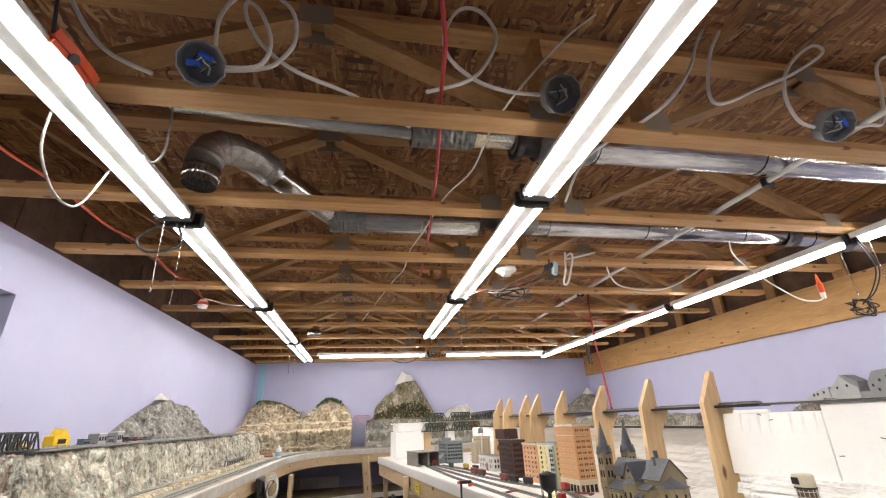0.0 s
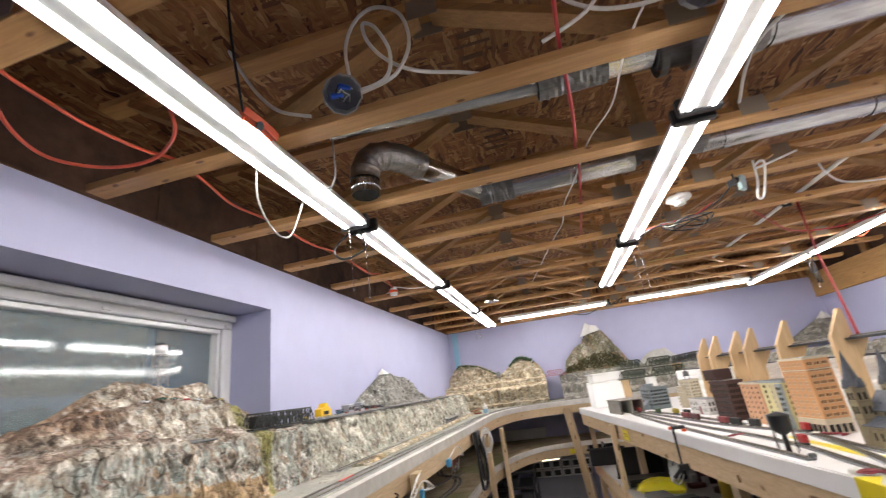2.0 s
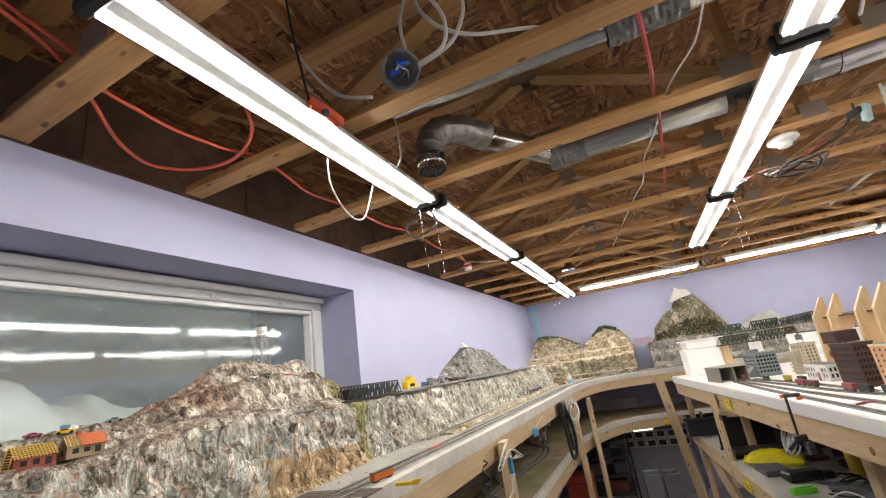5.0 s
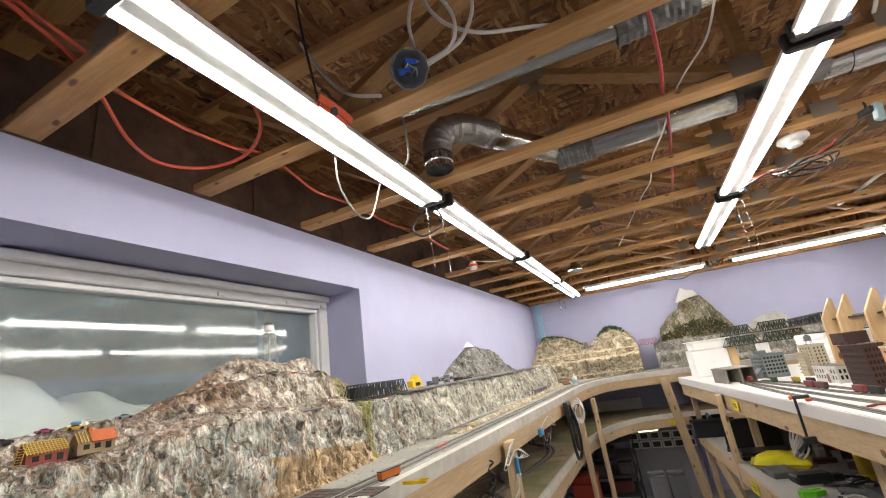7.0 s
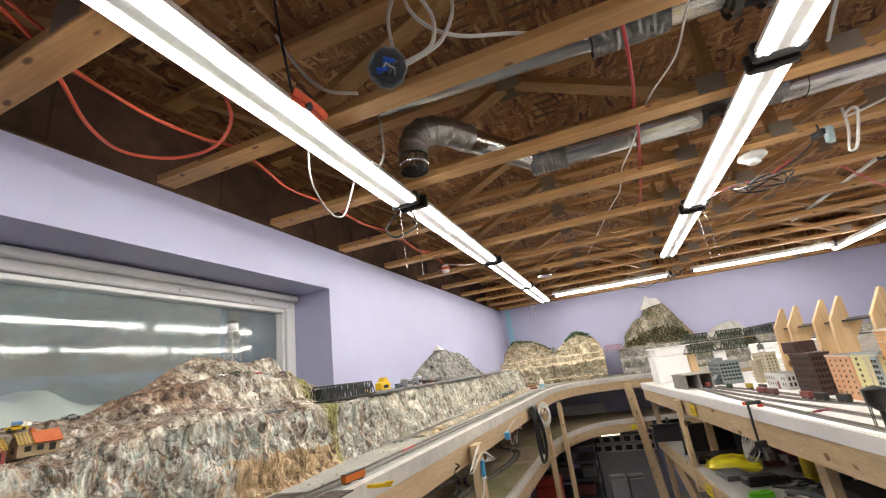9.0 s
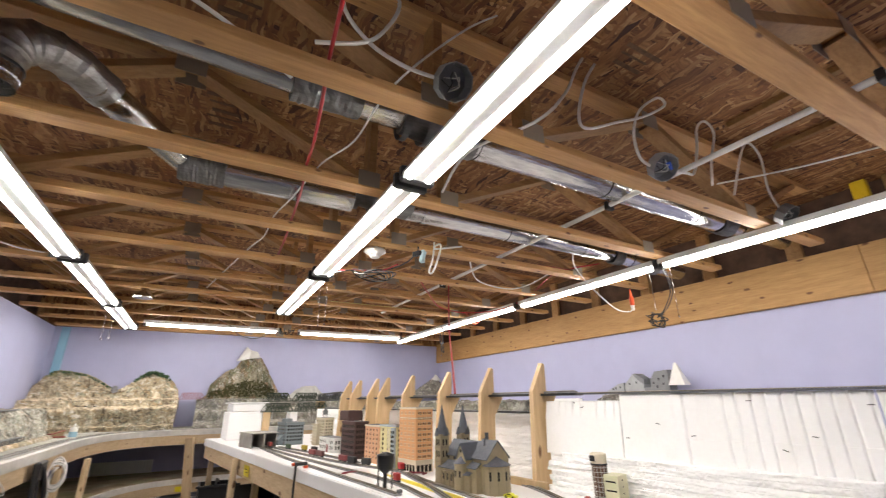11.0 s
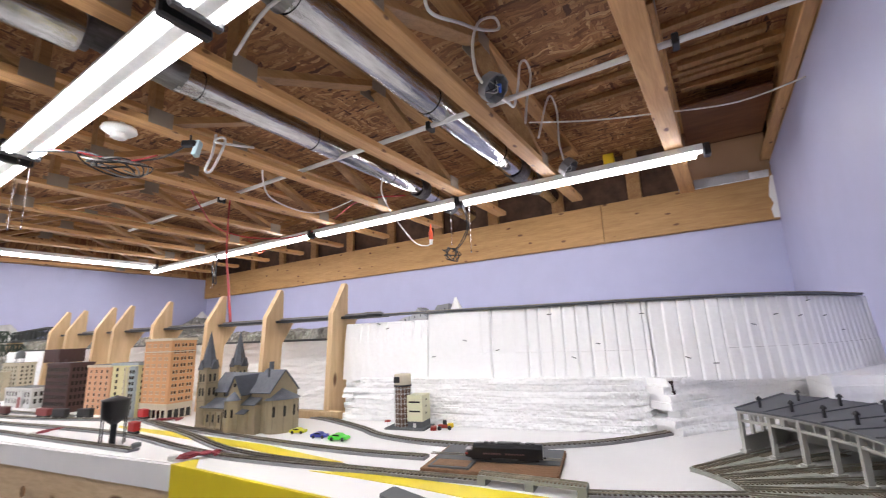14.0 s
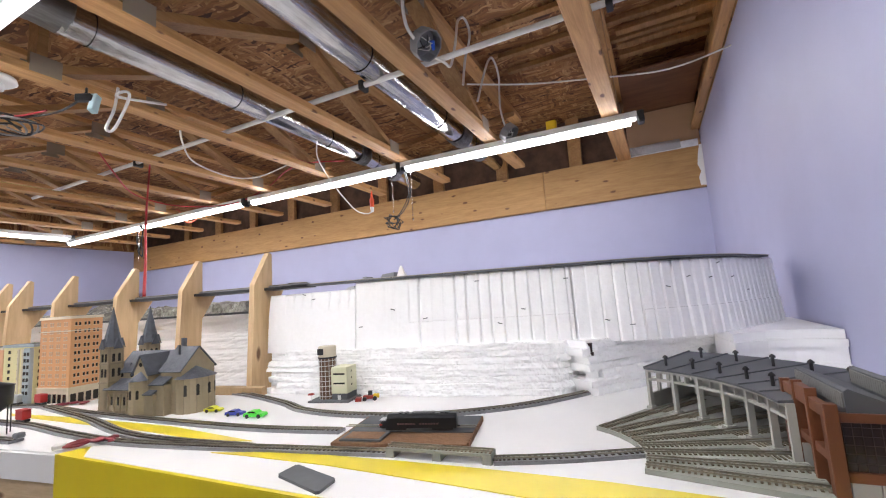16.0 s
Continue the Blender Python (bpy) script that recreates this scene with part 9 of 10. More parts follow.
# two houses under construction on the cliff edge
def small_house(m, label, wall, roof, slatted, L=0.075, W=0.042):
    t = thing("model_house", label, "model house", m, "houses on the cliff")
    e, r = 0.027, 0.050
    part("wall", gable_walls(-W / 2, W / 2, -L / 2, L / 2, e, r - 0.003, "y"), wall, t)
    for y in (-0.020, 0.002, 0.024):
        part("window", G().box(W / 2 - 0.002, W / 2 + 0.0006, y - 0.006, y + 0.006, 0.006 if y > 0.02 else 0.010, 0.021, 0.0004), GLASS_DARK, t)
    part("window", G().box(-0.006, 0.006, -L / 2 - 0.0006, -L / 2 + 0.002, 0.008, 0.022), GLASS_DARK, t)
    if slatted:
        for s in (-1, 1):
            for k in range(13):
                y = -L / 2 + L * k / 12
                part("rafter", G().beam((s * (W / 2 + 0.004), y, e - 0.002), (0, y, r), 0.0016, 0.002), YELLOW_WOOD, t)
            for k in range(6):
                f = (k + 0.5) / 6
                part("batten", G().box(s * (W / 2 + 0.004) * f - 0.0008, s * (W / 2 + 0.004) * f + 0.0008, -L / 2 - 0.002, L / 2 + 0.002, r - (r - e + 0.002) * f + 0.0008, r - (r - e + 0.002) * f + 0.0026), YELLOW_WOOD, t)
    else:
        for s in (-1, 1):
            part("roof", slab((s * (W / 2 + 0.005), -L / 2 + 0.026, e - 0.003), (s * (W / 2 + 0.005), L / 2 + 0.003, e - 0.003), (0, L / 2 + 0.003, r), (0, -L / 2 + 0.026, r)), roof, t, "orange tiled roof")
            for k in range(5):
                y = -L / 2 + 0.026 * k / 4
                part("rafter", G().beam((s * (W / 2 + 0.004), y, e - 0.002), (0, y, r), 0.0018, 0.002), YELLOW_WOOD, t)
        part("chimney", G().box(-0.006, 0.004, -0.012, -0.004, r - 0.01, r + 0.008, 0.0006), ORANGE_BRICK, t)
    return t


small_house(pose(-1.285, 0.538, flat_rock(-1.285, 0.538, 0.02) - 0.012, 0, 0, 3), "red brick model house with a bare slatted roof", RED_BRICK, YELLOW_WOOD, True)
small_house(pose(-1.285, 0.634, flat_rock(-1.285, 0.634, 0.02) - 0.008, 0, 0, -4), "tan model house with a half tiled orange roof", TAN_WALL, ORANGE_BRICK, False)
t = thing("ladder", "small yellow model ladder leaning on the brick house", "model ladder", pose(-1.268, 0.490, flat_rock(-1.268, 0.49, 0.01), 0, 22, 0))
for s in (-1, 1):
    part("stile", G().box(-0.0008, 0.0008, s * 0.006 - 0.0008, s * 0.006 + 0.0008, 0, 0.042), YELLOW_WOOD, t)
for k in range(7):
    part("rung", G().cyl((0, -0.006, 0.004 + 0.0056 * k), (0, 0.006, 0.004 + 0.0056 * k), 0.0006, n=5), YELLOW_WOOD, t)


def parked(x, y, a, col, label, L=0.034):
    toy_car(pose(x, y, flat_rock(x, y, 0.012), 0, 0, a), col, label, L)


parked(-1.375, 0.575, 82, (0.42, 0.05, 0.16), "pink toy car on the rocky slope")
parked(-1.375, 0.638, 70, (0.75, 0.52, 0.02), "golden toy truck on the rocky slope", 0.040)
solo("truck_load", G().box(-0.012, 0.008, -0.007, 0.007, 0, 0.009, 0.002), plain("pale_blue_load", (0.16, 0.34, 0.62), 0.5), "pale blue load on the toy truck", "load", m=pose(-1.375, 0.640, flat_rock(-1.375, 0.638, 0.012) + 0.0125, 0, 0, 70))
parked(-1.38, 0.752, 75, (0.28, 0.30, 0.31), "silver toy car on the rocky slope", 0.040)
parked(-1.36, 0.49, 90, (0.02, 0.02, 0.025), "dark toy van beside the ladder", 0.045)
parked(-1.375, 1.215, 90, (0.72, 0.72, 0.70), "white toy van on the mountain ledge", 0.034)
parked(-1.372, 1.275, 86, (0.03, 0.12, 0.07), "darkgreen toy car on the mountain ledge", 0.030)
parked(-1.37, 1.325, 92, (0.20, 0.26, 0.22), "greygreen toy car on the mountain ledge", 0.028)
parked(-1.37, 1.385, 95, (0.55, 0.05, 0.05), "red toy car on the mountain ledge", 0.026)
parked(-1.37, 1.44, 88, (0.60, 0.62, 0.64), "pale toy car on the mountain ledge", 0.028)
parked(-1.365, 1.515, 80, (0.02, 0.02, 0.02), "black toy car on the mountain ledge", 0.026)
parked(-1.362, 1.545, 70, (0.62, 0.50, 0.04), "mustard toy car on the mountain ledge", 0.022)
rn = random.Random(21)
for k in range(5):
    x, y = -1.24 + 0.075 * k, 6.17 + rn.uniform(-0.01, 0.01)
    parked(x, y, rn.choice((0, 180)) + rn.uniform(-8, 8), (0.03, 0.03, 0.035), "darkgrey toy car on the far terrace", 0.034)


# machines on the cliff top behind the track
def digger(x, y, a, arm):
    z = flat_rock(x, y, 0.02)
    t = thing("toy_loader", "bright yellow toy construction machine on the clifftop", "toy loader", pose(x, y, z, 0, 0, a), "construction toys")
    part("body", G().box(-0.030, 0.030, -0.014, 0.014, 0.010, 0.026, 0.003), BRIGHT_YELLOW, t)
    part("cab", G().box(-0.012, 0.014, -0.012, 0.012, 0.026, 0.046, 0.003), BRIGHT_YELLOW, t)
    part("window", G().box(-0.009, 0.011, -0.0125, 0.0125, 0.030, 0.042), GLASS_DARK, t)
    part("bucket", G().prism([(0.032, 0.004), (0.052, 0.004), (0.054, 0.012), (0.040, 0.024 + arm), (0.032, 0.022 + arm)], -0.016, 0.016, Matrix(((1, 0, 0, 0), (0, 0, -1, 0), (0, 1, 0, 0), (0, 0, 0, 1)))), BRIGHT_YELLOW, t)
    for px_ in (-0.018, 0.018):
        for s in (-1, 1):
            part("wheel", G().cyl((px_, s * 0.012, 0.009), (px_, s * 0.018, 0.009), 0.009, n=12), BLACK_PLASTIC, t)


digger(-1.345, 2.10, 80, 0.0)
digger(-1.40, 2.19, 100, 0.004)
x, y = -1.325, 2.295
z = flat_rock(x, y, 0.02)
t = thing("toy_hopper", "yellow plastic toy hopper with a rounded hood", "toy hopper", pose(x, y, z, 0, 0, 90), "construction toys")
part("hood", G().prism([(-0.055, 0.020), (0.055, 0.020), (0.055, 0.050), (0.035, 0.060), (0.015, 0.084), (-0.005, 0.086), (-0.022, 0.064), (-0.055, 0.056)], -0.02, 0.02, Matrix(((1, 0, 0, 0), (0, 0, -1, 0), (0, 1, 0, 0), (0, 0, 0, 1)))), BRIGHT_YELLOW, t)
for sx in (-1, 1):
    for sy in (-1, 1):
        part("leg", G().box(sx * 0.045 - 0.004, sx * 0.045 + 0.004, sy * 0.015 - 0.003, sy * 0.015 + 0.003, 0, 0.022), BRIGHT_YELLOW, t)
part("window", G().box(-0.028, 0.028, -0.0206, 0.0206, 0.026, 0.044), GLASS_DARK, t)
for x, y, w, d, h, col, label in ((-1.34, 2.52, 0.05, 0.03, 0.030, (0.10, 0.16, 0.22), "blue-grey model crate on the clifftop"), (-1.33, 2.61, 0.07, 0.05, 0.052, (0.33, 0.34, 0.36), "grey model signal cabin on the clifftop"), (-1.34, 2.71, 0.05, 0.05, 0.040, (0.26, 0.26, 0.28), "dark grey model hut on the clifftop"), (-1.34, 2.80, 0.06, 0.05, 0.062, (0.36, 0.37, 0.40), "pale grey model tower block on the clifftop"), (-1.33, 2.92, 0.06, 0.03, 0.022, (0.05, 0.05, 0.06), "black model wagon on the clifftop"), (-1.33, 3.03, 0.07, 0.03, 0.020, (0.24, 0.09, 0.07), "red-brown model wagon on the clifftop"), (-1.33, 3.14, 0.05, 0.03, 0.018, (0.16, 0.17, 0.20), "slate model wagon on the clifftop")):
    t = thing("clifftop_model", label, "model building", pose(x, y, flat_rock(x, y, 0.02), 0, 0, 90), "clifftop models")
    c = plain("clifftop_" + label.split()[0] + label.split()[-3], col, 0.55, 0, 0.12)
    part("body", G().box(-w / 2, w / 2, -d / 2, d / 2, 0, h, 0.002), c, t)
    part("cap", G().box(-w / 2 - 0.002, w / 2 + 0.002, -d / 2 - 0.002, d / 2 + 0.002, h, h + 0.004, 0.001), SILVER if h > 0.05 else BLACK_PLASTIC, t)
    for k in range(3):
        part("window", G().box(-w / 2 + w * (k + 0.5) / 3 - w * 0.1, -w / 2 + w * (k + 0.5) / 3 + w * 0.1, -d / 2 - 0.0007, d / 2 + 0.0007, h * 0.4, h * 0.75), GLASS_DARK, t)
for k in range(4):
    solo("drum", G().box(-0.006, 0.006, -0.004, 0.004, 0, 0.016, 0.002), LOCO_RED, "small red model drum on the clifftop", "drum", "clifftop drums", m=pose(-1.315, 2.555 + 0.10 * k, flat_rock(-1.315, 2.555 + 0.1 * k, 0.01)))

# plaster crumbs at the cliff foot
CRUMB = plain("plaster_crumb", (0.42, 0.36, 0.29), 0.9, 0, 0.3, 40, 0.5)
g = G()
for k in range(260):
    y = rn.uniform(0.9, 4.8)
    x = -1.13 + rn.uniform(0, 1) ** 2 * 0.22
    r = rn.uniform(0.002, 0.007)
    if 1.05 < y < 1.2:
        continue
    q = [(x + r * rn.uniform(0.6, 1.1) * math.cos(a), y + r * rn.uniform(0.6, 1.1) * math.sin(a), TZ) for a in (0, 1.3, 2.5, 3.8, 5.1)] + [(x, y, TZ + r * rn.uniform(0.5, 1.0))]
    g.add(q, [(i, (i + 1) % 5, 5) for i in range(5)] + [(4, 3, 2, 1, 0)])
solo("plaster_crumbs", g, CRUMB, "loose crumbs of plaster rubble at the cliff foot", "rubble", kind="stuff")
# flat pieces lying by the tracks
solo("dark_tray", G().box(-1.50, -1.19, 0.98, 1.16, TZ, TZ + 0.012, 0.003), plain("dark_grey_tray", (0.055, 0.057, 0.062), 0.45, 0, 0.15), "flat dark grey tray at the foot of the cliff", "tray")
t = thing("plaza_base", "dark brown model plaza of paved squares beside the tracks", "model base", pose(-0.93, 1.12, TZ, 0, 0, 2))
for i in range(9):
    for j in range(3):
        part("paving_slab", G().box(-0.145 + 0.030 * i, -0.117 + 0.030 * i, -0.045 + 0.030 * j, -0.017 + 0.030 * j, 0, 0.004, 0.0008), bpy.data.materials.get("plaza_brown") or plain("plaza_brown", (0.085, 0.06, 0.05), 0.6, 0, 0.25), t)
t = thing("rail_wagon", "orange and black model wagon standing on the front track", "model wagon", pose(-0.852, 1.235, TZ + 0.0084, 0, 0, 82), "wagons in the yard")
part("body", G().box(-0.045, 0.045, -0.010, 0.010, 0.006, 0.026, 0.0015), plain("orange_wagon_paint", (0.62, 0.16, 0.02), 0.45), t)
part("roof", G().box(-0.046, 0.046, -0.0105, 0.0105, 0.026, 0.029, 0.001), BLACK_PLASTIC, t, "black roof")
part("frame", G().box(-0.043, 0.043, -0.007, 0.007, 0.003, 0.006), BLACK_PLASTIC, t)
for dx in (-0.03, 0.03):
    part("bogie", G().box(dx - 0.009, dx + 0.009, -0.0065, 0.0065, 0, 0.004, 0.0006), BLACK_PLASTIC, t)
t = thing("yellow_clip", "yellow plastic clip lying on the white bench edge", "clip", pose(-0.735, 1.185, TZ + 0.003, 0, 0, 10))
part("jaw", G().prism([(-0.035, -0.005), (-0.01, -0.009), (0.035, -0.007), (0.040, 0.0), (0.035, 0.006), (-0.01, 0.008), (-0.035, 0.004)], 0, 0.009), BRIGHT_YELLOW, t)
part("grip", G().prism([(0.02, -0.006), (0.045, -0.004), (0.045, 0.004), (0.02, 0.006)], 0.009, 0.013), BRIGHT_YELLOW, t)
solo("red_rail_strip", G().box(-0.006, 0.006, -0.06, 0.06, 0, 0.005, 0.001), plain("red_strip", (0.55, 0.07, 0.05), 0.5), "red plastic strip lying between the rails", "strip", m=pose(-0.932, 1.775, TZ + 0.004, 0, 0, 1))
t = thing("glue_bottle", "white plastic glue bottle standing on the bench", "bottle", pose(-0.845, 4.92, TZ))
part("body", G().lathe([(0.026, 0), (0.028, 0.004), (0.028, 0.075), (0.020, 0.092), (0.009, 0.097)], 16), ROMEX, t)
part("label", G().lathe([(0.0284, 0.02), (0.0284, 0.06)], 16), plain("pale_blue_label", (0.30, 0.50, 0.62), 0.4), t, "pale blue label band")
part("nozzle", G().lathe([(0.009, 0.097), (0.009, 0.106), (0.003, 0.125), (0.001, 0.128)], 10), ROMEX, t)
t = thing("wire_trestle", "small grey model trestle beside the inner tracks", "model trestle")
for k in range(8):
    y = 3.95 + 0.075 * k
    part("bent", G().box(-1.075, -1.069, y - 0.003, y + 0.003, TZ, 1.345), GREY_PLASTIC, t)
    part("bent", G().box(-1.045, -1.039, y - 0.003, y + 0.003, TZ, 1.345), GREY_PLASTIC, t)
part("deck", G().box(-1.078, -1.036, 3.94, 4.49, 1.345, 1.349), GREY_PLASTIC, t)
t = thing("copper_heap", "reddish brown timber model lying on the bench", "model building", pose(-1.02, 5.27, TZ, 0, 0, 20))
part("base", G().box(-0.06, 0.06, -0.04, 0.04, 0, 0.012, 0.003), RED_BRICK, t)
part("frame", G().prism([(-0.05, -0.02), (0.05, -0.02), (0.0, 0.02)], 0.012, 0.05), TAN_WALL, t)
part("roof", G().beam((-0.055, -0.03, 0.03), (0.05, 0.02, 0.055), 0.05, 0.006), RED_BRICK, t)

# ---- cords and fittings under the long bench ----
BLUE_PLUG = plain("blue_connector", (0.06, 0.30, 0.55), 0.4)
for k in range(4):
    a = 0.10 + 0.035 * k
    cable([(-0.745, 2.17, 1.225), (-0.735, 2.17 - a, 1.215 - 0.02 * k), (-0.735, 2.10 - 0.4 * a, 1.175 - 0.01 * k), (-0.735, 2.16, 1.19), (-0.735, 2.17 + a * 0.9, 1.17 - 0.015 * k), (-0.735, 2.20, 1.145), (-0.740, 2.16, 1.17)], 0.0022, ROMEX, "thin white wire looped round the bench post", group="bench wiring", n=6)
cable([(-0.735, 2.15, 1.17), (-0.733, 2.14, 1.10), (-0.735, 2.13, 1.06), (-0.74, 2.11, 1.02), (-0.75, 2.02, 0.99)], 0.004, ROMEX, "white cord hanging down the bench post", group="bench wiring", n=6)
t = thing("blue_connector", "blue plastic wire connector on the bench post", "connector", pose(-0.735, 2.145, 1.125), "blue connectors")
part("shell", G().box(-0.009, 0.009, -0.011, 0.011, -0.035, 0.035, 0.003), BLUE_PLUG, t)
part("collar", G().box(-0.010, 0.010, -0.013, 0.013, -0.045, -0.035, 0.002), WHITE_PAINT, t, "white collar")
t = thing("blue_connector", "blue plastic junction block hung under the bench", "connector", pose(-0.755, 2.77, 1.17), "blue connectors")
part("shell", G().box(-0.012, 0.012, -0.025, 0.025, -0.022, 0.022, 0.004), BLUE_PLUG, t)
cable([(-0.755, 2.79, 1.19), (-0.74, 2.95, 1.235), (-0.735, 3.06, 1.20), (-0.735, 3.10, 1.16), (-0.74, 3.02, 1.18)], 0.0025, ROMEX, "thin white wire under the bench edge", group="bench wiring", n=6)
cable([(-0.80, 1.96, 1.19)] + [(-0.80 + 0.012 * math.cos(q), 1.97 + 0.012 * math.sin(q) - 0.001 * q, 1.18 - 0.0075 * q) for q in range(22)], 0.004, BLACK_CABLE, "black coiled cord hanging under the bench", group="bench wiring", n=6)
cable([(-0.745, 3.59, 1.24), (-0.735, 3.59, 1.12), (-0.735, 3.61, 0.98), (-0.735, 3.65, 0.86), (-0.735, 3.70, 0.82), (-0.715, 3.74, 0.85), (-0.70, 3.73, 0.96), (-0.70, 3.69, 1.10), (-0.725, 3.66, 1.22)], 0.012, BLACK_CABLE, "thick black hose looped from the bench edge", group="bench wiring", n=10)
cable([(-0.745, 3.63, 1.24), (-0.722, 3.63, 1.10), (-0.722, 3.65, 0.97), (-0.722, 3.68, 0.89), (-0.722, 3.71, 0.90), (-0.722, 3.70, 1.0)], 0.008, BLACK_CABLE, "black cord looped from the bench edge", group="bench wiring", n=8)
solo("power_strip", G().box(-0.755, -0.72, 3.58, 3.74, 1.15, 1.25, 0.008), BLACK_PLASTIC, "black power strip fixed under the bench edge", "power strip")
for k in range(6):
    cable([(-0.695 + 0.045 * math.cos(q * 0.9 + k), 3.85 + 0.005 * k + 0.012 * math.sin(1.7 * q), 1.15 + (0.06 + 0.008 * k) * math.sin(q * 0.9 + k)) for q in range(8)], 0.005, ROMEX, "coiled white cable hung on the bench post", group="cable coil", n=6)
# finned heater on the far wall above the lower deck
t = thing("baseboard_heater", "white finned heater on the end wall", "heater", pose(-0.65, YF - 0.05, 0.80))
part("back", G().box(-0.33, 0.33, 0.02, 0.045, 0.0, 0.135, 0.003), WHITE_PAINT, t)
for k in range(22):
    part("fin", G().box(-0.325 + 0.03 * k, -0.305 + 0.03 * k, -0.015, 0.020, 0.005, 0.13, 0.004), WHITE_PAINT, t)
# lit lamp bar under the lower deck edge
t = thing("lamp_bar", "small lit warm lamp bar under the lower deck", "lamp", pose(-0.295, 5.87, 0.635, 0, 0, 8))
part("housing", G().box(-0.13, 0.13, -0.02, 0.02, 0.006, 0.032, 0.003), WHITE_PAINT, t)
part("diffuser", G().box(-0.105, 0.105, -0.016, 0.016, -0.004, 0.006, 0.002), emitter("warm_diffuser", (1.0, 0.86, 0.55), 3.0), t, "glowing warm diffuser")
# black wire shelving with clutter
t = thing("wire_rack", "black metal shelving rack under the lower deck", "shelving rack")
for x in (-1.15, -0.50):
    for y in (5.45, 5.95):
        part("upright", G().cyl((x, y, FLOOR), (x, y, 0.62), 0.010, n=8), BLACK_PLASTIC, t)
for z in (0.08, 0.26, 0.44, 0.60):
    part("shelf", G().box(-1.16, -0.49, 5.44, 5.96, z, z + 0.008), BLACK_PLASTIC, t)
    part("lip", G().box(-1.16, -0.49, 5.434, 5.44, z - 0.014, z + 0.014), BLACK_PLASTIC, t)
for x, y, z, w, d, h, col, label in ((-1.0, 5.6, 0.448, 0.16, 0.2, 0.12, (0.03, 0.03, 0.035), "black plastic box on the rack"), (-0.78, 5.62, 0.448, 0.18, 0.2, 0.09, (0.07, 0.075, 0.08), "charcoal plastic box on the rack"), (-0.6, 5.6, 0.268, 0.14, 0.2, 0.13, (0.05, 0.05, 0.055), "smoky plastic box on the rack"), (-0.92, 5.6, 0.268, 0.2, 0.2, 0.12, (0.09, 0.07, 0.06), "brownish box on the rack"), (-1.05, 5.6, 0.088, 0.2, 0.2, 0.14, (0.025, 0.025, 0.03), "inky plastic box on the rack"), (-0.68, 5.6, 0.088, 0.22, 0.2, 0.12, (0.12, 0.03, 0.03), "maroon box on the rack")):
    t = thing("storage_box", label, "box", pose(x, y, z), "storage boxes")
    c = plain("box_" + label.split()[0], col, 0.5)
    part("body", G().box(-w / 2, w / 2, -d / 2, d / 2, 0, h * 0.85, 0.006), c, t)
    part("lid", G().box(-w / 2 - 0.005, w / 2 + 0.005, -d / 2 - 0.005, d / 2 + 0.005, h * 0.85, h, 0.004), c, t)
t = thing("tool_box", "red metal tool box on the floor", "tool box", pose(-1.0, 5.15, 0))
part("body", G().box(-0.13, 0.13, -0.12, 0.12, FLOOR, 0.30, 0.008), LOCO_RED, t)
part("lid", G().box(-0.135, 0.135, -0.125, 0.125, 0.302, 0.37, 0.012), LOCO_RED, t)
part("handle", G().tube([(-0.06, 0, 0.37), (-0.05, 0, 0.40), (0.05, 0, 0.40), (0.06, 0, 0.37)], 0.007), BLACK_PLASTIC, t)
t = thing("low_cabinet", "pale cabinet with two rows of dark glazed doors", "cabinet", pose(-0.19, 6.45, 0))
part("body", G().box(-0.40, 0.40, 0.0, 0.18, FLOOR, 0.56, 0.004), plain("cabinet_grey", (0.30, 0.30, 0.34), 0.6, 0, 0.08, 10), t)
for i in range(6):
    for j in range(2):
        q = part("door", G().box(-0.385 + 0.13 * i, -0.265 + 0.13 * i, -0.012, -0.001, 0.335 + 0.105 * j, 0.43 + 0.105 * j, 0.002), WHITE_PVC, t)
        part("door_glass", G().box(-0.367 + 0.13 * i, -0.283 + 0.13 * i, -0.014, -0.011, 0.352 + 0.105 * j, 0.413 + 0.105 * j), BLACK_PLASTIC, q, "dark glass")
for x, col, label in ((-0.32, (0.17, 0.175, 0.19), "pale grey paper sack on the floor"), (-0.12, (0.13, 0.13, 0.145), "grey paper sack on the floor")):
    t = thing("paper_sack", label, "sack", pose(x, 5.72, 0, 0, 0, 12))
    c = plain("sack_" + label.split()[0], col, 0.8, 0, 0.2, 20, 0.5)
    part("bag", G().prism([(-0.09, -0.07), (0.08, -0.075), (0.09, 0.06), (-0.08, 0.07)], FLOOR, 0.20), c, t)
    part("rolled_top", G().box(-0.085, 0.085, -0.03, 0.03, 0.20, 0.24, 0.01), c, t)
track([(-1.30, 1.4), (-1.02, 1.9), (-0.95, 2.25), (-1.0, 2.7), (-1.25, 2.95)], 0.80, "dark track winding over the lower deck", "lower deck tracks")
# hose-like dark loop of track ramp on the lower deck
solo("scenery_mound", G().lathe([(0.22, 0.0), (0.20, 0.03), (0.14, 0.06), (0.05, 0.075), (0.001, 0.078)], 20, pose(-1.22, 2.42, 0.80)), LOW_GROUND, "low brown and green scenery mound on the lower deck", "model hill")

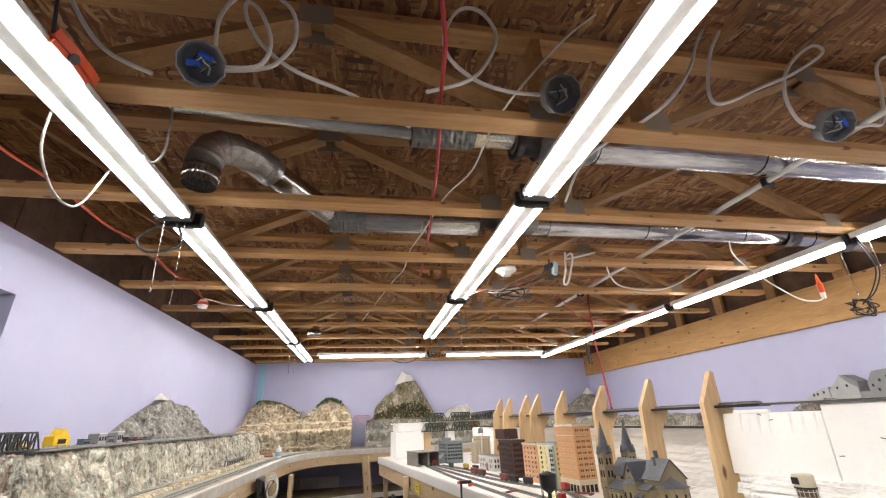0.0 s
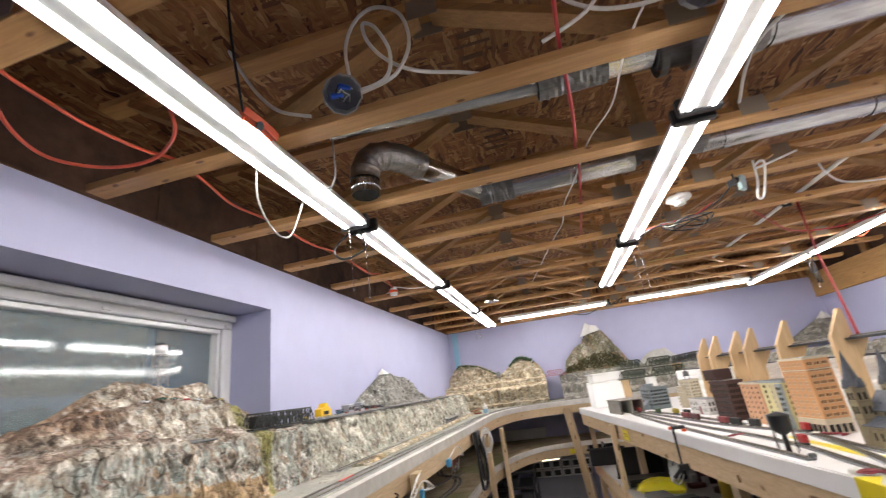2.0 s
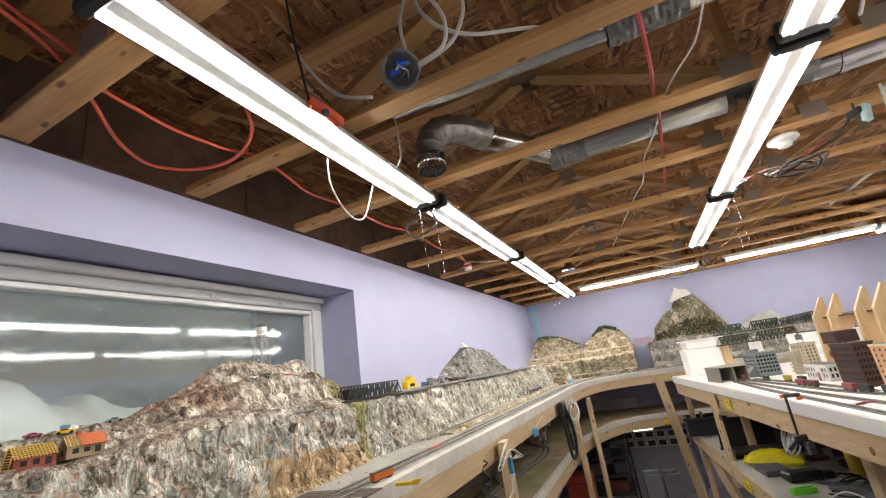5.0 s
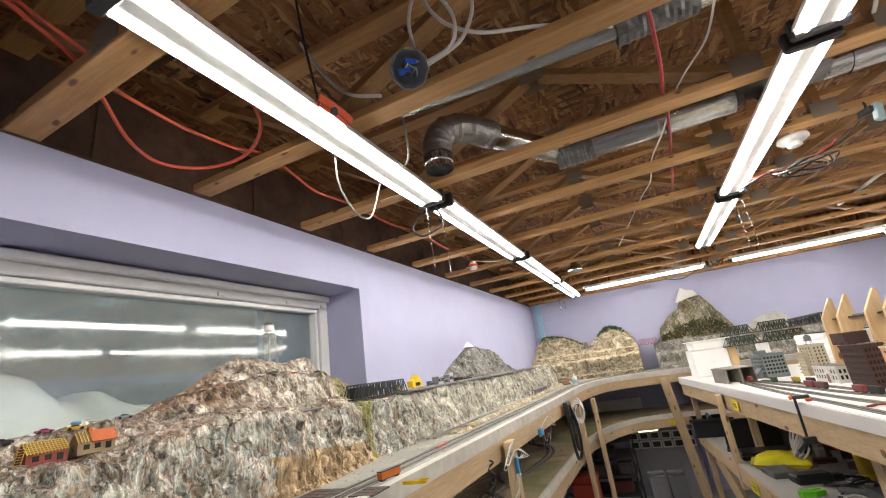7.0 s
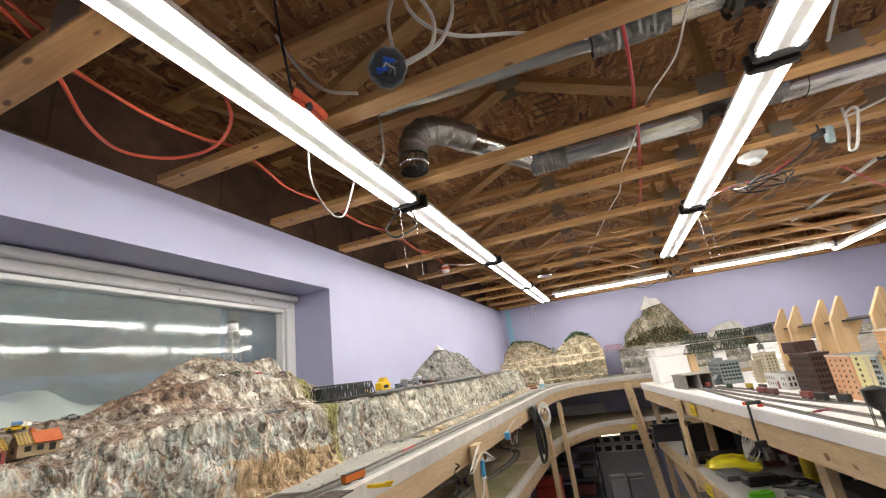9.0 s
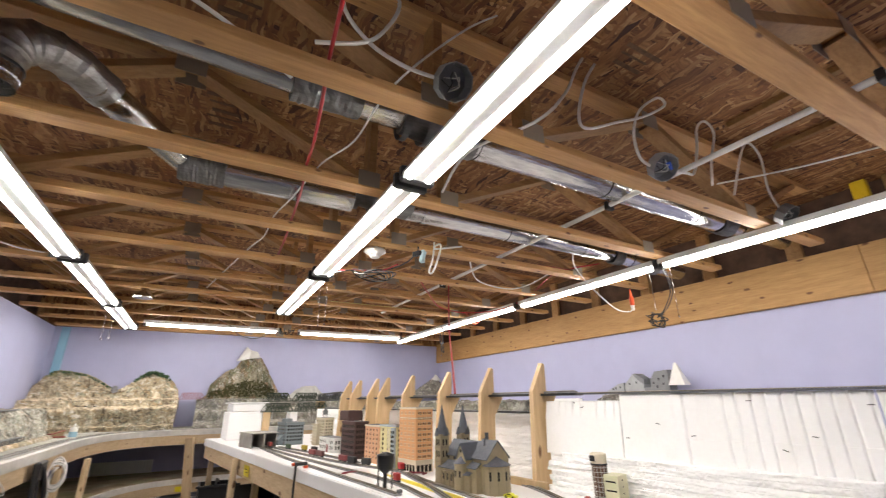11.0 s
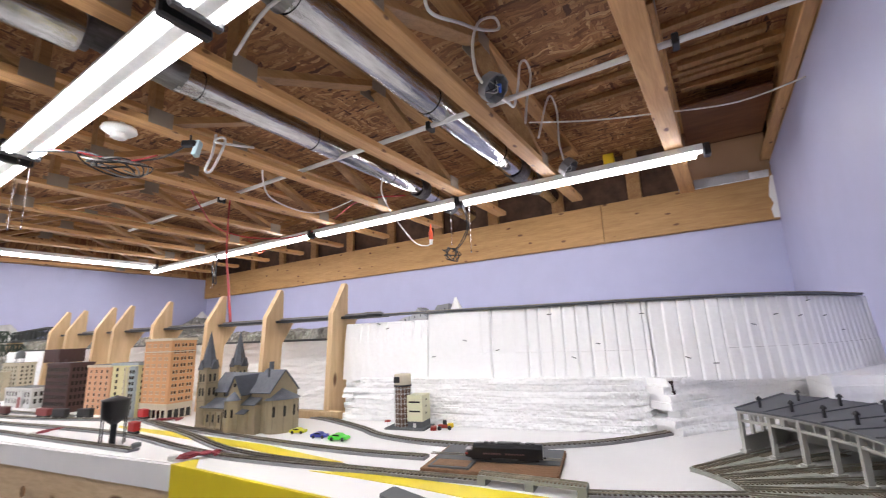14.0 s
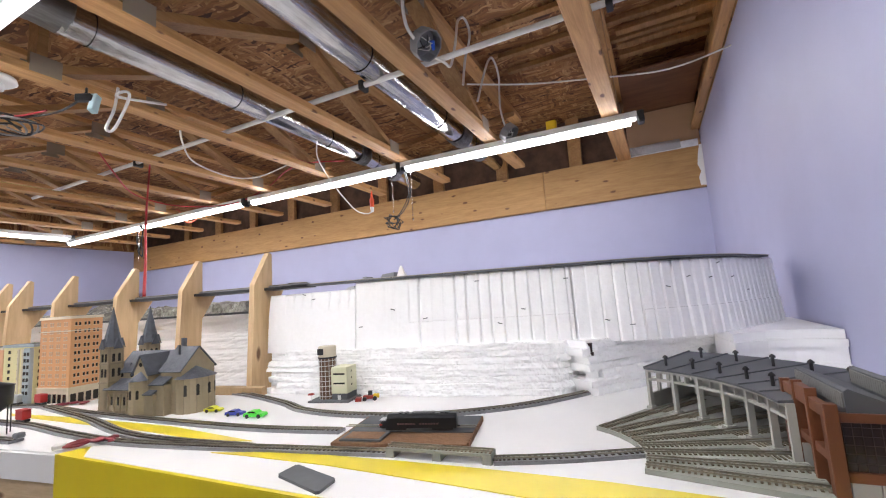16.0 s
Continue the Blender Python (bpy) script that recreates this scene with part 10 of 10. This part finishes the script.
# ---- things stored on the shelf of the table ----
SPACE = METRES
ZS = 0.855
t = thing("storage_bin", "open black plastic bin with a divider", "bin", pose(0.25, 4.13, ZS))
for a in ((-0.13, -0.118, -0.12, 0.12), (0.118, 0.13, -0.12, 0.12)):
    part("side", G().box(*a, 0, 0.13, 0.003), BLACK_PLASTIC, t)
for a in ((-0.118, 0.118, -0.12, -0.108), (-0.118, 0.118, 0.108, 0.12)):
    part("side", G().box(*a, 0, 0.13, 0.003), BLACK_PLASTIC, t)
part("base", G().box(-0.118, 0.118, -0.108, 0.108, 0, 0.01), BLACK_PLASTIC, t)
part("rim", G().box(-0.15, 0.15, -0.14, -0.12, 0.118, 0.135, 0.004), BLACK_PLASTIC, t)
part("divider", G().box(-0.012, 0.012, -0.108, 0.108, 0.01, 0.150, 0.006), BLACK_PLASTIC, t)
t = thing("flat_monitor", "black flat monitor leaning on the shelf", "monitor", pose(0.42, 3.52, ZS, 14, 0, 6))
part("screen", G().box(-0.16, 0.16, 0.0, 0.012, 0.012, 0.205, 0.004), BLACK_PLASTIC, t)
part("bezel", G().box(-0.165, 0.165, -0.004, 0.016, 0.0, 0.012, 0.003), BLACK_PLASTIC, t)
t = thing("device_case", "flat black plastic case on the shelf", "case", pose(0.44, 3.34, ZS, 0, 0, 6))
part("lower_shell", G().box(-0.15, 0.15, -0.09, 0.07, 0, 0.022, 0.005), BLACK_PLASTIC, t)
part("upper_shell", G().box(-0.148, 0.148, -0.088, 0.068, 0.023, 0.040, 0.006), BLACK_PLASTIC, t)


def pillow(L, W, H, seed, n=26):
    g, ps = G(), []
    for s in (1, -1):
        for i in range(n + 1):
            for j in range(n + 1):
                u, v = 2 * i / n - 1, 2 * j / n - 1
                e = max(0.0, (1 - u ** 4) * (1 - v ** 4)) ** 0.6
                w = 1 + 0.35 * noise.noise(Vector((u * 2.5 + seed, v * 2.5, s))) + 0.18 * noise.noise(Vector((u * 7, v * 7 + seed, s)))
                ps.append((u * L / 2, v * W / 2, H * (0.36 + (0.62 * e * w if s > 0 else -0.36 * min(1, e * 2)))))
    k = (n + 1) ** 2
    fs = []
    for i in range(n):
        for j in range(n):
            a = i * (n + 1) + j
            fs += [(a, a + 1, a + n + 2, a + n + 1), (k + a, k + a + n + 1, k + a + n + 2, k + a + 1)]
    return g.add(ps, fs, None, True)


t = thing("yellow_bag", "bright yellow plastic bag of filling on the shelf", "bag", pose(0.47, 3.11, ZS, 0, 0, -12))
YBAG = plain("yellow_film", (0.72, 0.62, 0.02), 0.3, 0, 0.1, 14, 0.4)
part("pouch", pillow(0.26, 0.19, 0.062, 2.0), YBAG, t)
part("seam", G().box(-0.146, -0.128, -0.085, 0.085, 0.020, 0.024), YBAG, t)
t = thing("black_device", "black power adapter with curled cords", "device", pose(0.51, 2.77, ZS, 0, 0, 14))
part("body", G().box(-0.085, 0.075, -0.040, 0.040, 0, 0.044, 0.010), BLACK_PLASTIC, t)
part("tail", G().box(0.0755, 0.13, -0.024, 0.024, 0, 0.030, 0.008), BLACK_PLASTIC, t)
part("cord", G().tube([(0.125, 0, 0.015), (0.20, -0.04, 0.01), (0.16, -0.10, 0.01), (0.05, -0.12, 0.01), (0.0, -0.08, 0.012)], 0.006), BLACK_CABLE, t)
solo("flat_grey_box", G().box(-0.06, 0.06, -0.08, 0.08, 0, 0.028, 0.003), GREY_PLASTIC, "flat grey box at the shelf edge", "box", m=pose(0.415, 2.92, ZS, 0, 0, 10))
t = thing("green_clip", "bright green plastic clip on the shelf", "clip", pose(0.45, 2.57, ZS, 0, 0, 25))
for s in (-1, 1):
    part("jaw", G().prism([(-0.05, s * 0.002), (0.05, s * 0.006), (0.05, s * 0.022), (0.0, s * 0.028), (-0.05, s * 0.012)], 0, 0.022), plain("bright_green_plastic", (0.16, 0.70, 0.03), 0.35) if s < 0 else bpy.data.materials["bright_green_plastic"], t)
t = thing("glue_bottle", "yellow squeeze bottle with a pale nozzle on the shelf", "bottle", pose(0.73, 2.80, ZS))
part("body", G().lathe([(0.028, 0), (0.030, 0.005), (0.030, 0.120), (0.021, 0.140), (0.011, 0.145)], 18), plain("amber_bottle", (0.85, 0.66, 0.04), 0.3), t)
part("nozzle", G().lathe([(0.011, 0.145), (0.011, 0.162), (0.004, 0.195), (0.001, 0.198)], 12), ROMEX, t)
part("label", G().lathe([(0.0304, 0.025), (0.0304, 0.10)], 18), plain("mustard_label", (0.70, 0.50, 0.05), 0.5), t, "mustard label")
for x, y, w, d, h, col, label in ((0.78, 3.25, 0.16, 0.14, 0.12, (0.10, 0.03, 0.03), "dark red carton stored on the shelf"), (0.98, 3.0, 0.18, 0.16, 0.15, (0.04, 0.04, 0.045), "black carton stored on the shelf"), (0.62, 3.40, 0.12, 0.10, 0.14, (0.05, 0.05, 0.055), "sooty carton stored on the shelf"), (0.85, 2.62, 0.16, 0.14, 0.16, (0.05, 0.045, 0.05), "murky carton stored on the shelf"), (1.05, 2.4, 0.20, 0.2, 0.20, (0.16, 0.11, 0.07), "brown carton stored on the shelf"), (0.70, 2.42, 0.14, 0.16, 0.05, (0.09, 0.095, 0.10), "grey carton stored on the shelf"), (0.75, 2.15, 0.22, 0.2, 0.14, (0.04, 0.04, 0.04), "dark carton stored on the shelf"), (0.72, 1.7, 0.22, 0.24, 0.16, (0.05, 0.05, 0.055), "sombre carton stored on the shelf")):
    t = thing("carton", label, "box", pose(x, y, ZS, 0, 0, rn.uniform(-15, 15)), "stored cartons")
    c = plain("carton_" + label.split()[0], col, 0.55, 0, 0.2)
    part("body", G().box(-w / 2, w / 2, -d / 2, d / 2, 0, h - 0.012, 0.004), c, t)
    part("lid", G().box(-w / 2 - 0.003, w / 2 + 0.003, -d / 2 - 0.003, d / 2 + 0.003, h - 0.012, h, 0.003), c, t)
    part("label", G().box(-w / 4, w / 4, -d / 2 - 0.0012, -d / 2 - 0.0002, h * 0.3, h * 0.55), ROMEX if h > 0.13 else LOCO_RED, t, "pale printed label")
for x, y, w, d, h, a, col, label in ((0.68, 3.22, 0.045, 0.04, 0.055, 10, (0.62, 0.61, 0.58), "small pale card box on the shelf"), (0.735, 3.20, 0.04, 0.04, 0.045, -8, (0.52, 0.50, 0.47), "small grey card box on the shelf"), (0.70, 3.29, 0.04, 0.03, 0.10, 4, (0.48, 0.46, 0.43), "narrow card box standing on the shelf"), (0.665, 3.13, 0.09, 0.05, 0.022, 14, (0.17, 0.05, 0.035), "flat brown tin on the shelf"), (0.50, 3.27, 0.07, 0.05, 0.018, -4, (0.70, 0.69, 0.66), "white paper packet behind the yellow bag"), (0.76, 2.98, 0.08, 0.05, 0.03, 25, (0.07, 0.035, 0.03), "dark brown tin on the shelf")):
    t = thing("small_box", label, "box", pose(x, y, ZS, 0, 0, a), "small boxes on the shelf")
    c = plain("small_box_" + "_".join(label.split()[:2]), col, 0.55, 0, 0.15)
    part("body", G().box(-w / 2, w / 2, -d / 2, d / 2, 0, h * 0.8, 0.002), c, t)
    part("lid", G().box(-w / 2 - 0.001, w / 2 + 0.001, -d / 2 - 0.001, d / 2 + 0.001, h * 0.8 + 0.0005, h, 0.002), c, t)
t = thing("hand_controller", "grey and black hand controller lying on the shelf", "controller", pose(0.637, 2.56, ZS, 0, 0, -28))
part("body", G().box(-0.09, 0.09, -0.032, 0.032, 0, 0.030, 0.010), GREY_PLASTIC, t)
part("grip", G().box(0.03, 0.12, -0.026, 0.026, 0.0305, 0.048, 0.009), BLACK_PLASTIC, t, "black grip")
part("display", G().box(-0.07, -0.02, -0.020, 0.020, 0.0302, 0.0315), BLACK_PLASTIC, t)
part("button", G().cyl((0.0, 0.0, 0.030), (0.0, 0.0, 0.034), 0.007, n=12), bpy.data.materials["bright_green_plastic"], t, "green button")
part("antenna", G().cyl((0.12, 0.012, 0.038), (0.16, 0.016, 0.040), 0.006, 0.004, n=8), BLACK_PLASTIC, t)
solo("tape_roll", G().lathe([(0.045, 0), (0.075, 0), (0.077, 0.004), (0.077, 0.044), (0.075, 0.048), (0.045, 0.048), (0.045, 0)], 28), plain("pale_tape", (0.50, 0.47, 0.45), 0.5), "thick roll of pale tape on the shelf", "tape roll", m=pose(0.81, 2.43, ZS))
solo("paper_slip", G().prism([(-0.03, -0.02), (0.028, -0.024), (0.034, 0.018), (-0.026, 0.022)], 0, 0.0012), ROMEX, "creased white paper slip on the shelf", "paper", m=pose(0.60, 2.64, ZS, 0, 0, 12))
for k in range(7):
    x0, yy = 0.50 + 0.05 * k, 2.45 + 0.11 * (k % 4)
    cable([(x0, yy, ZS + 0.006), (x0 + 0.08, yy + 0.05, ZS + 0.02), (x0 + 0.12, yy - 0.04, ZS + 0.012), (x0 + 0.05, yy - 0.09, ZS + 0.008), (x0 - 0.02, yy - 0.03, ZS + 0.006)], 0.0035, (ROMEX, BLACK_CABLE, BLACK_CABLE)[k % 3], "loose cord lying on the shelf", group="shelf cords", n=6)

SPACE = HOUSE
# white cord hung in loops beside the black hose, and thin wires below the bench
WC = "white cord hung in loose loops from the bench"
for k in range(4):
    w = 0.012 + 0.008 * k
    cable([(-0.775 + 0.008 * k, 4.20, 1.16), (-0.78, 4.20 - w, 1.10), (-0.775, 4.20 - w, 1.03 - 0.015 * k), (-0.77, 4.20 + 0.01, 0.99 - 0.02 * k), (-0.765, 4.20 + 0.03 + w, 1.05), (-0.77 + 0.006 * k, 4.21, 1.16)], 0.004, ROMEX, WC, "hanging_cord", "bench wiring")
for k, (dy, dz) in enumerate(((0.0, 0.0), (0.05, -0.03), (-0.04, -0.05))):
    cable([(-0.86, 3.20 + dy, 1.15), (-0.87, 3.26 + dy, 1.06 + dz), (-0.86, 3.36 + dy, 1.10 + dz), (-0.88, 3.45 + dy, 1.04 + dz), (-0.87, 3.55 + dy, 1.15)], 0.0022, (RED_CABLE, ROMEX, BLACK_PLASTIC)[k], "thin wire sagging below the bench", "loose_wire", "bench wiring")
